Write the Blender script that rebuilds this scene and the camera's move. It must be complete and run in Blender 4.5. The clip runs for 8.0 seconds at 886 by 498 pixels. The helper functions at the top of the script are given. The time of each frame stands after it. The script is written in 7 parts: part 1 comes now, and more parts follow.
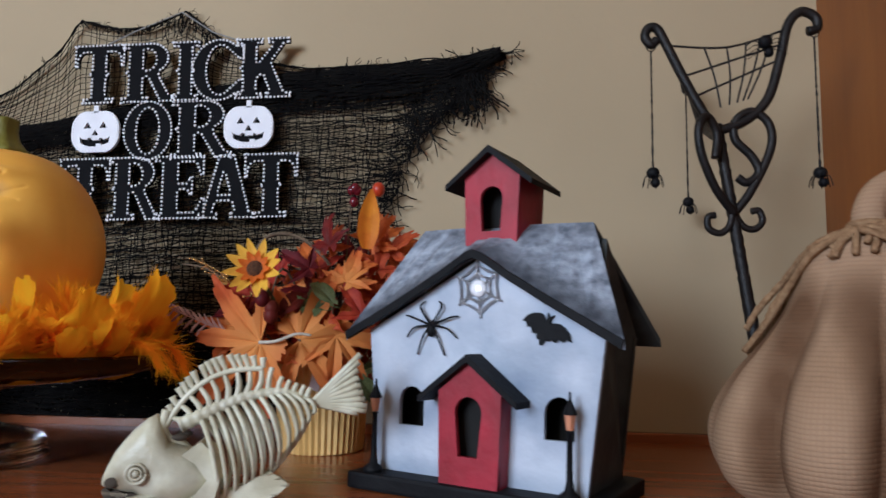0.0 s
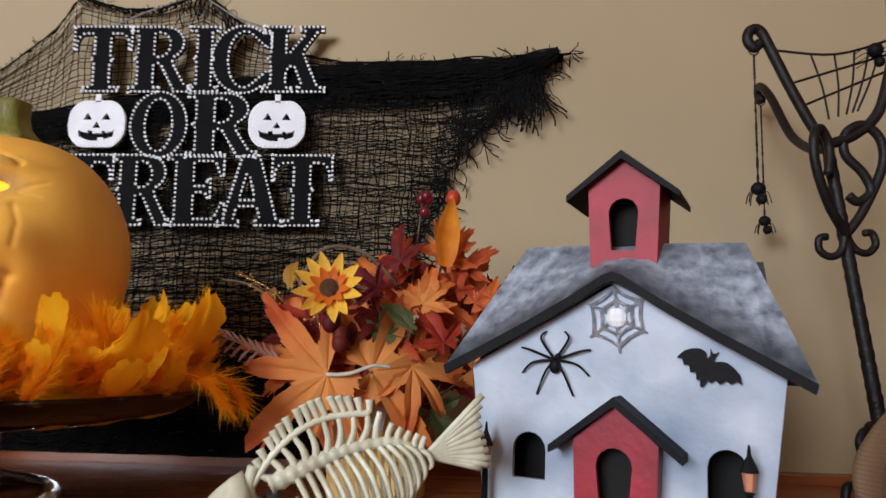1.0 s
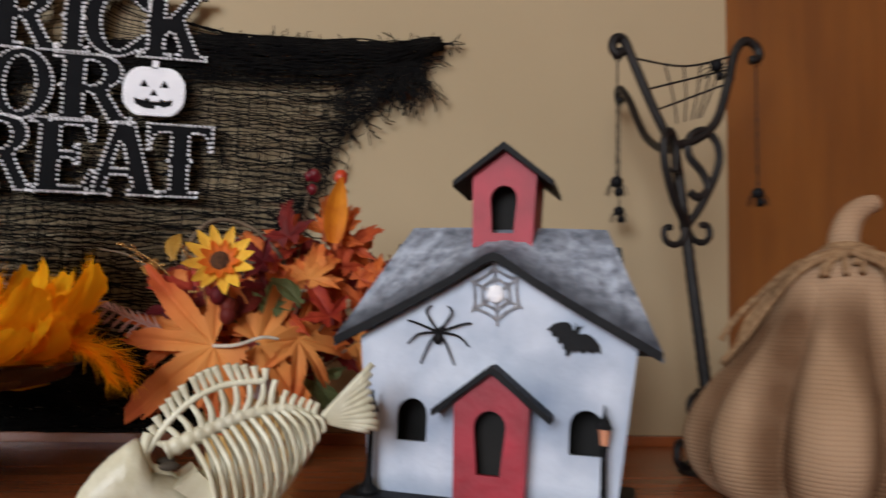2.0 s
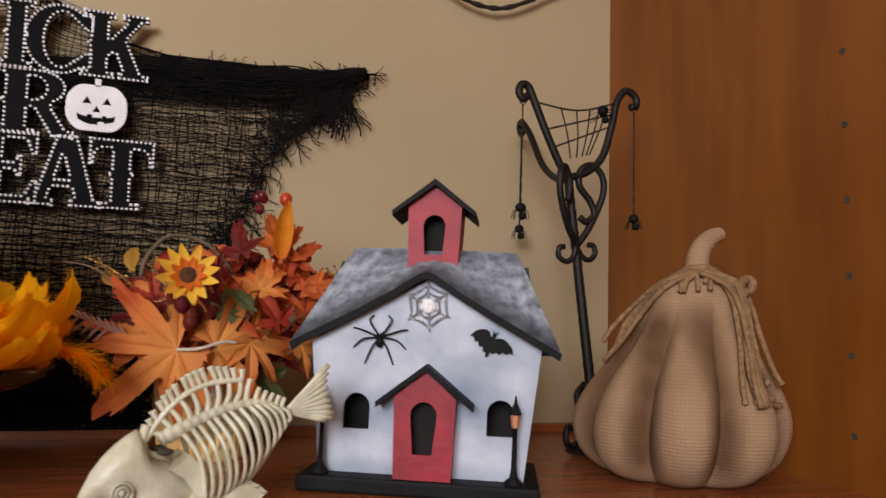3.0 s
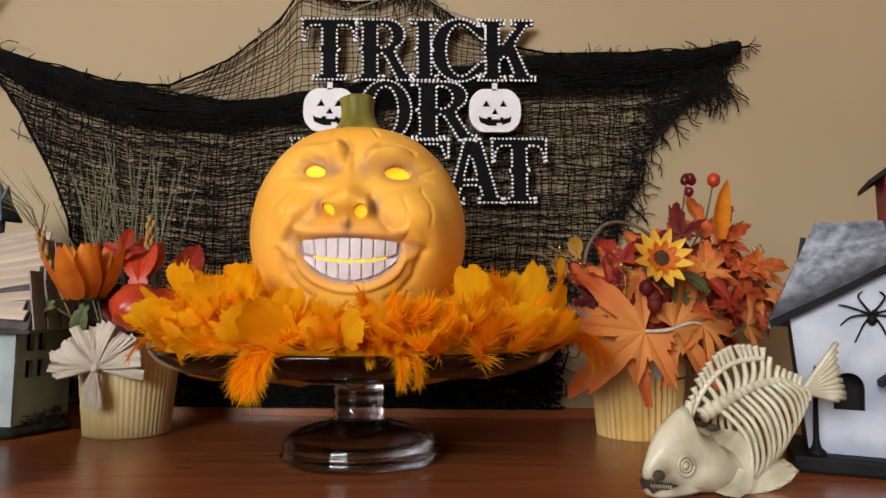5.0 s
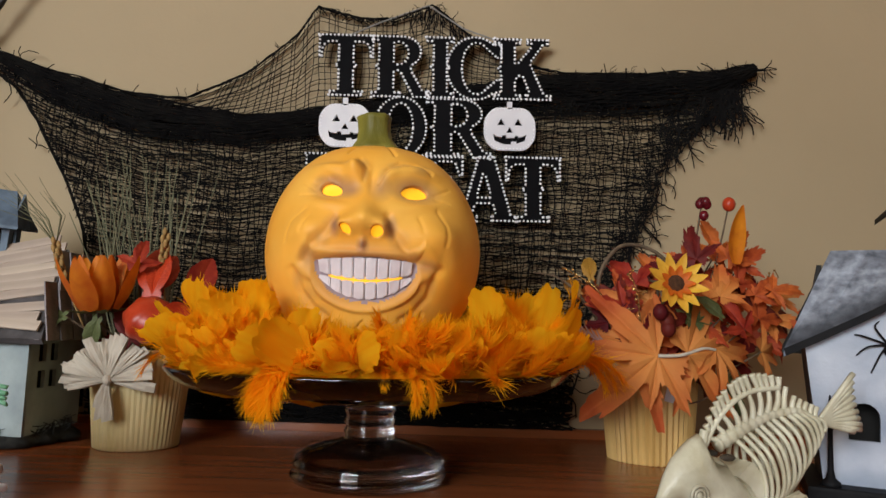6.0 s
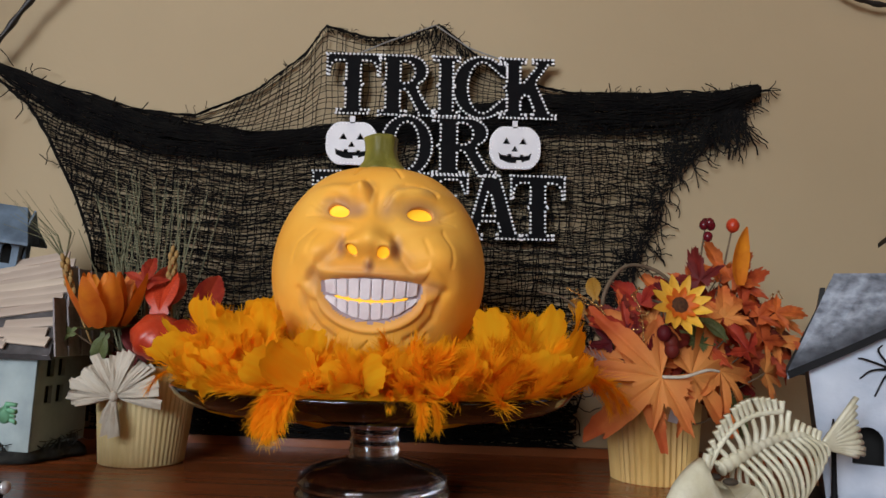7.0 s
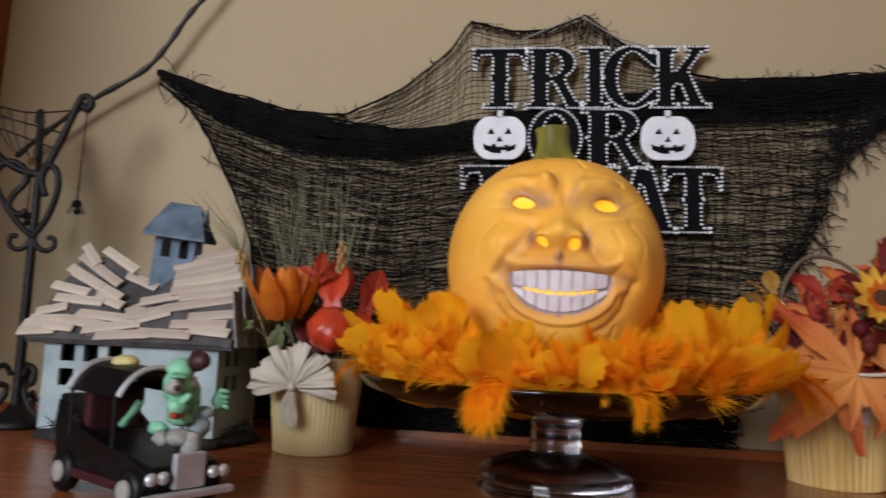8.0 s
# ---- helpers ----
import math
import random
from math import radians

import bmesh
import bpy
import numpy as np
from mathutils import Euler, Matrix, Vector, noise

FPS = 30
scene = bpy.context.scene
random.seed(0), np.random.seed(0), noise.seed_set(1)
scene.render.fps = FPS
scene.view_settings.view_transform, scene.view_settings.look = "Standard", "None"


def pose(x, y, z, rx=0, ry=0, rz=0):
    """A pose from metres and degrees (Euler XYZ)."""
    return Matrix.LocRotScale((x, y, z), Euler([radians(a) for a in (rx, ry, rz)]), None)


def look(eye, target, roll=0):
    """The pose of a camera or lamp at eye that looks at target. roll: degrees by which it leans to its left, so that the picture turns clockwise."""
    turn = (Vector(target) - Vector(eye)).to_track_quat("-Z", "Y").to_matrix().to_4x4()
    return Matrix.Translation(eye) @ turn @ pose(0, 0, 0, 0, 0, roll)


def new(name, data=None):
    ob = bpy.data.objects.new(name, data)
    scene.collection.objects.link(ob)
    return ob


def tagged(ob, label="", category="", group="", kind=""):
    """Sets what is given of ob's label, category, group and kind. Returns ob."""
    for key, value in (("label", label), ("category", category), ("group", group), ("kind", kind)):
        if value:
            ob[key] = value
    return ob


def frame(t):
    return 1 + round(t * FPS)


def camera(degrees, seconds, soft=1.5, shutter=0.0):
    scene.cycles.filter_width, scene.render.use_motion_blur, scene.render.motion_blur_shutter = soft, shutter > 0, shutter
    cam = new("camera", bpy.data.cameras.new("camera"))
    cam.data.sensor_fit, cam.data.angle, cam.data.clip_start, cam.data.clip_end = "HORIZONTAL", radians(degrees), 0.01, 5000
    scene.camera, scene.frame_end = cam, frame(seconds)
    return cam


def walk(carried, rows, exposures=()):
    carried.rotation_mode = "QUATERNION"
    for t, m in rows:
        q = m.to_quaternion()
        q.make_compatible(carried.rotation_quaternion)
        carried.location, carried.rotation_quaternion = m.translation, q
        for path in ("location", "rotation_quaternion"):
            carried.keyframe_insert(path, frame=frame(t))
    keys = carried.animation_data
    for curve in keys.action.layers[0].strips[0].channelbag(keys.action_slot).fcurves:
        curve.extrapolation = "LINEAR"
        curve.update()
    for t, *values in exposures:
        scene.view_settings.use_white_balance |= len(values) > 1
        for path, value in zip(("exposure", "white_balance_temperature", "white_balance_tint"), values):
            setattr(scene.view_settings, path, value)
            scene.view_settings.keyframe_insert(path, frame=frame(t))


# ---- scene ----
cam = camera(64.0, 8.0, soft=1.5, shutter=0.5)
PATH = [
    (0, (0.404, 0.185, 0.115), (0.215, 2.162, 0.355), 1.1),
    (0.5, (0.327, 0.179, 0.122), (0.236, 2.163, 0.36), 2.5),
    (1, (0.28, 0.259, 0.127), (0.25, 2.239, 0.404), 1.7),
    (1.5, (0.275, 0.278, 0.13), (0.363, 2.259, 0.389), 2.3),
    (2, (0.258, 0.232, 0.122), (0.619, 2.185, 0.354), 2.1),
    (2.2, (0.25, 0.21, 0.125), (0.748, 2.134, 0.342), 2.2),
    (3.3, (0.161, 0.133, 0.13), (0.832, 2.002, 0.367), 2.0),
    (3.5, (0.133, 0.131, 0.136), (0.75, 2.019, 0.371), 1.6),
    (4, (0.053, 0.148, 0.126), (0.386, 2.104, 0.377), 0.9),
    (4.5, (0.003, 0.168, 0.116), (0.144, 2.153, 0.315), 0.3),
    (5, (-0.012, 0.175, 0.115), (0.075, 2.164, 0.307), 0.8),
    (6.5, (-0.019, 0.174, 0.128), (0.048, 2.158, 0.369), 2.3),
    (7, (-0.02, 0.169, 0.13), (0.034, 2.152, 0.381), 2.5),
    (7.5, (-0.049, 0.173, 0.122), (-0.101, 2.159, 0.358), 2.5),
    (8, (-0.095, 0.172, 0.121), (-0.283, 2.148, 0.36), 2.9),
]
walk(cam, [(t, look(eye, target, roll)) for t, eye, target, roll in PATH],
     [(0.0, 0.06, 5600, 11), (1.0, 0.12, 6250, 13), (2.2, 0.04, 6600, 14), (3.3, 0.06, 7100, 19), (5.2, 0.08, 7000, 13), (6.3, -0.21, 6600, 11), (8.0, -0.17, 6250, 13)])

# ---- light ----
world = bpy.data.worlds.new("world")
scene.world = world
world.use_nodes = True
sky = world.node_tree.nodes.new("ShaderNodeTexSky")
sky.sky_type, sky.sun_disc, sky.sun_elevation, sky.sun_rotation = "NISHITA", False, radians(35), radians(200)
world.node_tree.links.new(sky.outputs[0], world.node_tree.nodes["Background"].inputs[0])
world.node_tree.nodes["Background"].inputs[1].default_value = 0.1


def area_lamp(name, m, sx, sy, watts, colour):
    data = bpy.data.lights.new(name, "AREA")
    data.shape, data.size, data.size_y, data.energy, data.color = "RECTANGLE", sx, sy, watts, colour
    ob = new(name, data)
    ob.matrix_world = m
    return tagged(ob, kind="structure")


# daylight through the window in the wall behind the camera, and the one further along
area_lamp("window_light", look((-1.30, -1.93, 0.85), (0.05, 0.85, 0.12)), 1.3, 1.1, 88, (0.86, 0.93, 1.0))
area_lamp("side_window_light", look((2.27, -0.95, 0.55), (-0.05, 0.8, 0.12)), 0.45, 0.9, 2.0, (0.84, 0.92, 1.0))
# added warm fill that lifts the shadows, not a known lamp
area_lamp("warm_fill_light", look((0.3, -0.9, 1.4), (0.2, 0.6, 0.0)), 0.35, 0.35, 2.8, (1.0, 0.72, 0.42))


# ---- materials ----
def material(name, colour, other=None, rough=0.6, metal=0.0, scale=20.0, detail=4.0, bump=0.15, bump_scale=None, spec=0.4, stretch=(1, 1, 1), glow=None, translucent=0.0, vary=0.0, contrast=(0.35, 0.65), sheen=0.0, depth=0.002):
    m = bpy.data.materials.new(name)
    m.use_nodes = True
    nt = m.node_tree
    nodes, links = nt.nodes, nt.links
    b = nodes["Principled BSDF"]
    b.inputs["Roughness"].default_value, b.inputs["Metallic"].default_value = rough, metal
    b.inputs["Specular IOR Level"].default_value = spec
    if sheen:
        b.inputs["Sheen Weight"].default_value = sheen
    co = nodes.new("ShaderNodeTexCoord")
    mp = nodes.new("ShaderNodeMapping")
    mp.inputs["Scale"].default_value = stretch
    links.new(co.outputs["Object"], mp.inputs[0])
    n = nodes.new("ShaderNodeTexNoise")
    n.inputs["Scale"].default_value, n.inputs["Detail"].default_value = scale, detail
    links.new(mp.outputs[0], n.inputs["Vector"])
    ramp = nodes.new("ShaderNodeValToRGB")
    other = other or tuple(c * 0.72 for c in colour)
    ramp.color_ramp.elements[0].position, ramp.color_ramp.elements[1].position = contrast
    ramp.color_ramp.elements[0].color, ramp.color_ramp.elements[1].color = (*other, 1), (*colour, 1)
    links.new(n.outputs["Fac"], ramp.inputs[0])
    out = ramp.outputs[0]
    if vary:
        info = nodes.new("ShaderNodeObjectInfo")
        hsv = nodes.new("ShaderNodeHueSaturation")
        for socket, lo, hi in (("Hue", 0.5 - 0.008 * vary, 0.5 + 0.03 * vary), ("Value", 1 - 0.4 * vary, 1 + 0.3 * vary)):
            r = nodes.new("ShaderNodeMapRange")
            r.inputs["To Min"].default_value, r.inputs["To Max"].default_value = lo, hi
            links.new(info.outputs["Random"], r.inputs["Value"])
            links.new(r.outputs[0], hsv.inputs[socket])
        links.new(out, hsv.inputs["Color"])
        out = hsv.outputs[0]
    links.new(out, b.inputs["Base Color"])
    if bump:
        n2 = nodes.new("ShaderNodeTexNoise")
        n2.inputs["Scale"].default_value, n2.inputs["Detail"].default_value = bump_scale or scale * 6, 5
        links.new(mp.outputs[0], n2.inputs["Vector"])
        bp = nodes.new("ShaderNodeBump")
        bp.inputs["Strength"].default_value, bp.inputs["Distance"].default_value = bump, depth
        links.new(n2.outputs["Fac"], bp.inputs["Height"])
        links.new(bp.outputs[0], b.inputs["Normal"])
    if glow:
        b.inputs["Emission Color"].default_value, b.inputs["Emission Strength"].default_value = (*glow[:3], 1), glow[3]
    if translucent:
        tr = nodes.new("ShaderNodeBsdfTranslucent")
        mix = nodes.new("ShaderNodeMixShader")
        mix.inputs[0].default_value = translucent
        links.new(out, tr.inputs[0])
        links.new(b.outputs[0], mix.inputs[1])
        links.new(tr.outputs[0], mix.inputs[2])
        links.new(mix.outputs[0], nodes["Material Output"].inputs[0])
    return m


def tint_shade_spots(m, spots, colour):
    """Soft patches of another paint, stain or groove shade: spots of (centre, radii) in the thing's own metres."""
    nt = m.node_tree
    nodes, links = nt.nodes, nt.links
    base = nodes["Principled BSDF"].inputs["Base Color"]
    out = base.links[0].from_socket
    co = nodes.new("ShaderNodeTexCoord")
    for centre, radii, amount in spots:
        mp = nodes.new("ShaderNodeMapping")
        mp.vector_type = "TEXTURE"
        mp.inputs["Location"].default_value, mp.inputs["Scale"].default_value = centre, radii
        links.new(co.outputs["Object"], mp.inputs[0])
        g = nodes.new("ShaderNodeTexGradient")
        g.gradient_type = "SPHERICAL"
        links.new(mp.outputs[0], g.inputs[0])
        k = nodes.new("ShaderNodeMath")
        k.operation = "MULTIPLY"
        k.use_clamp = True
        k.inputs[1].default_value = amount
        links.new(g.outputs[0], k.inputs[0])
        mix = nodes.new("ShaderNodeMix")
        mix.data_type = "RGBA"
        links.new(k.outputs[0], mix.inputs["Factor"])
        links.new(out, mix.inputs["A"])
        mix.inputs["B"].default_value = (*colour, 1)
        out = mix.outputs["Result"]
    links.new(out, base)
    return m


M = {}
M["wall"] = material("wall_paint", (0.435, 0.336, 0.204), (0.403, 0.310, 0.186), 0.75, scale=3, bump=0.12, bump_scale=160)
M["room"] = material("room_paint", (0.42, 0.335, 0.225), (0.38, 0.30, 0.20), 0.8, scale=2, bump=0.1, bump_scale=80)
M["shelf"] = material("shelf_wood", (0.33, 0.098, 0.032), (0.25, 0.070, 0.022), 0.26, scale=7, detail=7, bump=0.05, stretch=(1.0, 9, 9), spec=0.5, bump_scale=30)
M["panel"] = material("panel_wood", (0.25, 0.076, 0.0115), (0.185, 0.052, 0.0080), 0.36, scale=5, detail=7, bump=0.05, stretch=(9, 5, 0.8), spec=0.45, bump_scale=30)
M["black"] = material("black_paint", (0.009, 0.009, 0.010), (0.005, 0.005, 0.006), 0.6, scale=40, bump=0.25, spec=0.13)
M["iron"] = material("dark_iron", (0.014, 0.011, 0.010), (0.006, 0.005, 0.005), 0.5, metal=0.2, scale=70, bump=0.35)
M["thread"] = material("black_gauze", (0.012, 0.011, 0.010), (0.006, 0.0055, 0.006), 0.9, scale=60, bump=0, spec=0.1)
M["signblack"] = material("sign_black", (0.005, 0.005, 0.006), (0.003, 0.003, 0.004), 0.7, scale=50, bump=0.05, spec=0.08)
M["white"] = material("white_paint", (0.80, 0.79, 0.82), (0.70, 0.69, 0.73), 0.5, scale=30, bump=0.05)
M["stone"] = material("rhinestone", (0.95, 0.95, 0.97), (0.88, 0.88, 0.92), 0.3, scale=90, bump=0, spec=0.8)
M["string"] = material("grey_string", (0.30, 0.29, 0.27), None, 0.8, scale=200)
M["cord"] = material("black_cord", (0.018, 0.014, 0.012), None, 0.45, scale=60, bump=0.1)
M["pumpkin"] = material("pumpkin_paint", (0.97, 0.51, 0.085), (0.92, 0.42, 0.050), 0.52, scale=16, bump=0.10, bump_scale=90, spec=0.28)
M["pumpkin_stem"] = material("stem_paint", (0.25, 0.22, 0.035), (0.14, 0.13, 0.02), 0.5, scale=50, stretch=(1, 1, 0.25), bump=0.4)
M["tooth"] = material("tooth_paint", (0.84, 0.80, 0.82), (0.70, 0.64, 0.67), 0.4, scale=60, bump=0.1)
M["gum"] = material("gum_paint", (0.38, 0.29, 0.31), (0.27, 0.20, 0.22), 0.5, scale=40)
M["glow"] = material("inner_light", (0.9, 0.5, 0.03), (0.8, 0.4, 0.02), 0.5, scale=60, bump=0, glow=(1.0, 0.50, 0.02, 0.85))
M["feather"] = material("orange_feather", (1.0, 0.55, 0.018), (1.0, 0.47, 0.012), 0.9, scale=30, bump=0, stretch=(7, 1.2, 1), translucent=0.6, vary=0.06, spec=0.05)
M["pot"] = material("split_bamboo", (0.80, 0.54, 0.20), (0.62, 0.38, 0.12), 0.42, scale=60, stretch=(1, 1, 0.12), bump=0.2)
M["potpale"] = material("pale_ribbed_card", (0.74, 0.60, 0.31), (0.64, 0.50, 0.23), 0.5, scale=60, stretch=(1, 1, 0.12), bump=0.2)
M["raffia"] = material("raffia", (0.6808, 0.6164, 0.506), (0.5152, 0.4508, 0.3588), 0.7, scale=120, stretch=(1, 0.2, 1), bump=0.3, translucent=0.2)
M["maple"] = material("orange_maple_silk", (0.70, 0.17, 0.045), (0.54, 0.085, 0.028), 0.65, scale=3.5, bump=0.10, bump_scale=40, translucent=0.25, vary=0.35, spec=0.2)
M["redleaf"] = material("red_silk_leaf", (0.60, 0.080, 0.030), (0.36, 0.030, 0.018), 0.6, scale=3, bump=0.10, bump_scale=40, translucent=0.25, vary=0.8, spec=0.25)
M["burgundy"] = material("burgundy_silk", (0.20, 0.014, 0.015), (0.10, 0.008, 0.010), 0.6, scale=3, bump=0.10, bump_scale=40, translucent=0.2, vary=0.6, spec=0.25)
M["greenleaf"] = material("green_silk_leaf", (0.16, 0.19, 0.07), (0.09, 0.10, 0.035), 0.6, scale=30, bump=0.2, translucent=0.2, vary=0.5)
M["ochre"] = material("ochre_leaf", (0.42, 0.20, 0.03), (0.28, 0.11, 0.015), 0.6, scale=30, bump=0.2, translucent=0.2, vary=0.5)
M["petal"] = material("yellow_petal", (0.88, 0.52, 0.06), (0.80, 0.36, 0.025), 0.6, scale=60, bump=0.15, translucent=0.25, vary=0.3)
M["petalbase"] = material("petal_orange", (0.75, 0.16, 0.012), None, 0.6, scale=60, bump=0.1, translucent=0.2)
M["seed"] = material("seed_head", (0.12, 0.045, 0.015), (0.05, 0.02, 0.008), 0.8, scale=300, bump=0.8)
M["tulip"] = material("orange_petal", (0.85, 0.26, 0.016), (0.62, 0.11, 0.010), 0.6, scale=40, stretch=(1, 1, 0.25), bump=0.15, translucent=0.3, vary=0.4)
M["berry"] = material("dark_berry", (0.16, 0.010, 0.018), (0.07, 0.006, 0.010), 0.25, scale=60, bump=0.05)
M["redberry"] = material("red_gourd_skin", (0.55, 0.060, 0.018), (0.36, 0.028, 0.010), 0.35, scale=40, bump=0.1)
M["twig"] = material("grey_twig", (0.17, 0.12, 0.075), (0.09, 0.06, 0.035), 0.8, scale=90, bump=0.4)
M["gold"] = material("gold_glitter", (0.85, 0.55, 0.22), (0.5, 0.28, 0.09), 0.25, metal=0.8, scale=300, bump=0.8)
M["pinkfern"] = material("pale_pink_fern", (0.58, 0.36, 0.30), (0.40, 0.20, 0.18), 0.6, scale=60, bump=0.1, translucent=0.2)
M["grass"] = material("dry_grass", (0.21, 0.21, 0.12), (0.13, 0.13, 0.07), 0.8, scale=60, bump=0, vary=0.4)
M["wheat"] = material("wheat", (0.42, 0.26, 0.09), (0.26, 0.15, 0.05), 0.75, scale=200, bump=0.5)
M["bone"] = material("aged_bone", (0.74, 0.72, 0.56), (0.52, 0.48, 0.33), 0.36, scale=45, bump=0.25, bump_scale=200)
M["bonedark"] = material("bone_hollow", (0.06, 0.045, 0.03), None, 0.8, scale=45)
M["housewhite"] = material("pale_blue_wash", (0.53, 0.575, 0.655), (0.33, 0.385, 0.48), 0.55, scale=22, detail=6, bump=0.3, bump_scale=120, contrast=(0.3, 0.62))
M["houseroof"] = material("sponged_grey_roof", (0.414, 0.46, 0.5405), (0.115, 0.1323, 0.1667), 0.55, scale=120, detail=10, bump=0.3, contrast=(0.30, 0.70))
# shade on the house's sides and back, put into the base colour
M["houseshade"] = material("shaded_side_black", (0.045, 0.052, 0.052), (0.015, 0.017, 0.018), 0.55, scale=30, bump=0.3)
M["red"] = material("barn_red_paint", (0.37, 0.013, 0.030), (0.24, 0.009, 0.018), 0.52, scale=30, bump=0.25, bump_scale=120)
# near-black that stands in for the shade inside the toy houses
M["inside"] = material("interior_shade_black", (0.012, 0.011, 0.010), None, 0.9, scale=20, bump=0)
M["silver"] = material("silver_glitter", (0.75, 0.76, 0.80), (0.45, 0.46, 0.5), 0.28, metal=0.75, scale=300, bump=0.9)
M["gem"] = material("clear_gem", (0.95, 0.95, 0.97), (0.85, 0.85, 0.9), 0.06, scale=200, bump=0.0, spec=1.0)
M["amber"] = material("lantern_amber", (0.62, 0.26, 0.14), None, 0.4, scale=100)
M["burlap"] = material("burlap_knit", (0.42, 0.27, 0.165), (0.34, 0.21, 0.122), 0.9, scale=12, bump=0.0, spec=0.1)
M["twine"] = material("jute_twine", (0.40, 0.245, 0.13), (0.25, 0.14, 0.07), 0.9, scale=200, bump=0.8, spec=0.1)
M["plank"] = material("bare_plank", (0.60, 0.49, 0.40), (0.44, 0.35, 0.28), 0.7, scale=60, stretch=(0.15, 1, 1), bump=0.3, vary=0.35)
M["shingle"] = material("grey_shingle", (0.289, 0.2635, 0.2635), (0.17, 0.153, 0.1615), 0.7, scale=60, bump=0.4, vary=0.4)
M["deck"] = material("dark_roof_deck", (0.10, 0.09, 0.09), (0.05, 0.045, 0.045), 0.8, scale=60, bump=0.4)
M["shackwall"] = material("pale_teal_wash", (0.37, 0.44, 0.435), (0.25, 0.305, 0.315), 0.6, scale=24, bump=0.3, detail=6)
M["bluepaint"] = material("blue_grey_wash", (0.15, 0.21, 0.28), (0.07, 0.10, 0.14), 0.6, scale=40, bump=0.3, detail=6)
M["moss"] = material("black_moss", (0.035, 0.035, 0.03), (0.012, 0.012, 0.011), 0.9, scale=120, bump=0.9)
M["toyblack"] = material("toy_black", (0.008, 0.007, 0.008), (0.004, 0.004, 0.004), 0.36, scale=30, bump=0.05, spec=0.25)
M["toychrome"] = material("toy_silver", (0.80, 0.82, 0.86), (0.62, 0.64, 0.68), 0.3, metal=0.6, scale=60, bump=0.1)
M["toyred"] = material("toy_red", (0.45, 0.05, 0.02), None, 0.45, scale=40)
M["toygreen"] = material("toy_green", (0.26, 0.58, 0.36), (0.14, 0.38, 0.22), 0.45, scale=60, bump=0.1)
M["toymaroon"] = material("toy_maroon", (0.045, 0.009, 0.011), None, 0.5, scale=50)
M["toywhite"] = material("toy_bone", (0.36, 0.34, 0.31), None, 0.5, scale=50)
M["toyyellow"] = material("toy_yellow", (0.70, 0.62, 0.25), None, 0.5, scale=50)


def glass(name, tint, rough=0.03):
    m = bpy.data.materials.new(name)
    m.use_nodes = True
    b = m.node_tree.nodes["Principled BSDF"]
    b.inputs["Base Color"].default_value = (*tint, 1)
    b.inputs["Roughness"].default_value, b.inputs["IOR"].default_value = rough, 1.5
    b.inputs["Transmission Weight"].default_value = 1.0
    n = m.node_tree.nodes.new("ShaderNodeTexNoise")
    n.inputs["Scale"].default_value = 30
    bp = m.node_tree.nodes.new("ShaderNodeBump")
    bp.inputs["Strength"].default_value, bp.inputs["Distance"].default_value = 0.06, 0.002
    m.node_tree.links.new(n.outputs["Fac"], bp.inputs["Height"])
    m.node_tree.links.new(bp.outputs[0], b.inputs["Normal"])
    return m


M["smoke"] = glass("smoked_glass", (0.90, 0.86, 0.88))
M["smokeplate"] = glass("smoked_plate_glass", (0.06, 0.054, 0.058))
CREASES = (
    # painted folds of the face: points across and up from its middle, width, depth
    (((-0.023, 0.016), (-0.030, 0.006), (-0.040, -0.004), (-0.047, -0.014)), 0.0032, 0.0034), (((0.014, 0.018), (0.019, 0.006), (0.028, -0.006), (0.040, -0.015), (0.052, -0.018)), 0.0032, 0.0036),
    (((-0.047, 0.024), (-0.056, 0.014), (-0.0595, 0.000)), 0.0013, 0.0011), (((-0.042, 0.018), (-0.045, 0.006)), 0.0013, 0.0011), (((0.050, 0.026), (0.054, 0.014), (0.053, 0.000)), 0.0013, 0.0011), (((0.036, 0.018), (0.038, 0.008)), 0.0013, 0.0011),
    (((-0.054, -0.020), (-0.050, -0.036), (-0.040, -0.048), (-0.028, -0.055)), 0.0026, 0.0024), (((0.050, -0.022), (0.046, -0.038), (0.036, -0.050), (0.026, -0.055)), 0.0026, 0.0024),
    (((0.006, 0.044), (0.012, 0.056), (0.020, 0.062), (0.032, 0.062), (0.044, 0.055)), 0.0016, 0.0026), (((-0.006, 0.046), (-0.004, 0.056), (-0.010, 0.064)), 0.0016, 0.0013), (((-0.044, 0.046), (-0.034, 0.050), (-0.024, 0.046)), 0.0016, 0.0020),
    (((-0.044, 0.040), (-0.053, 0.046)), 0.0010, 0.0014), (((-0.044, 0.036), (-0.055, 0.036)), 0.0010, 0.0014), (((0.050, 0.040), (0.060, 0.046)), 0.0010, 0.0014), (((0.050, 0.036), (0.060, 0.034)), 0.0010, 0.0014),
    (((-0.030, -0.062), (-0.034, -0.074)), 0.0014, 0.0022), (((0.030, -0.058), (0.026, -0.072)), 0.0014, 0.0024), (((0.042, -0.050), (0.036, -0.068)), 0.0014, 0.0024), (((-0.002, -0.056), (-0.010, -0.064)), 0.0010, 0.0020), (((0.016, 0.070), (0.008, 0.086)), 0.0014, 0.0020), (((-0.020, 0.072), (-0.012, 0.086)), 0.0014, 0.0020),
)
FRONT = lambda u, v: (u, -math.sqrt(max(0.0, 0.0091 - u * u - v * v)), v)
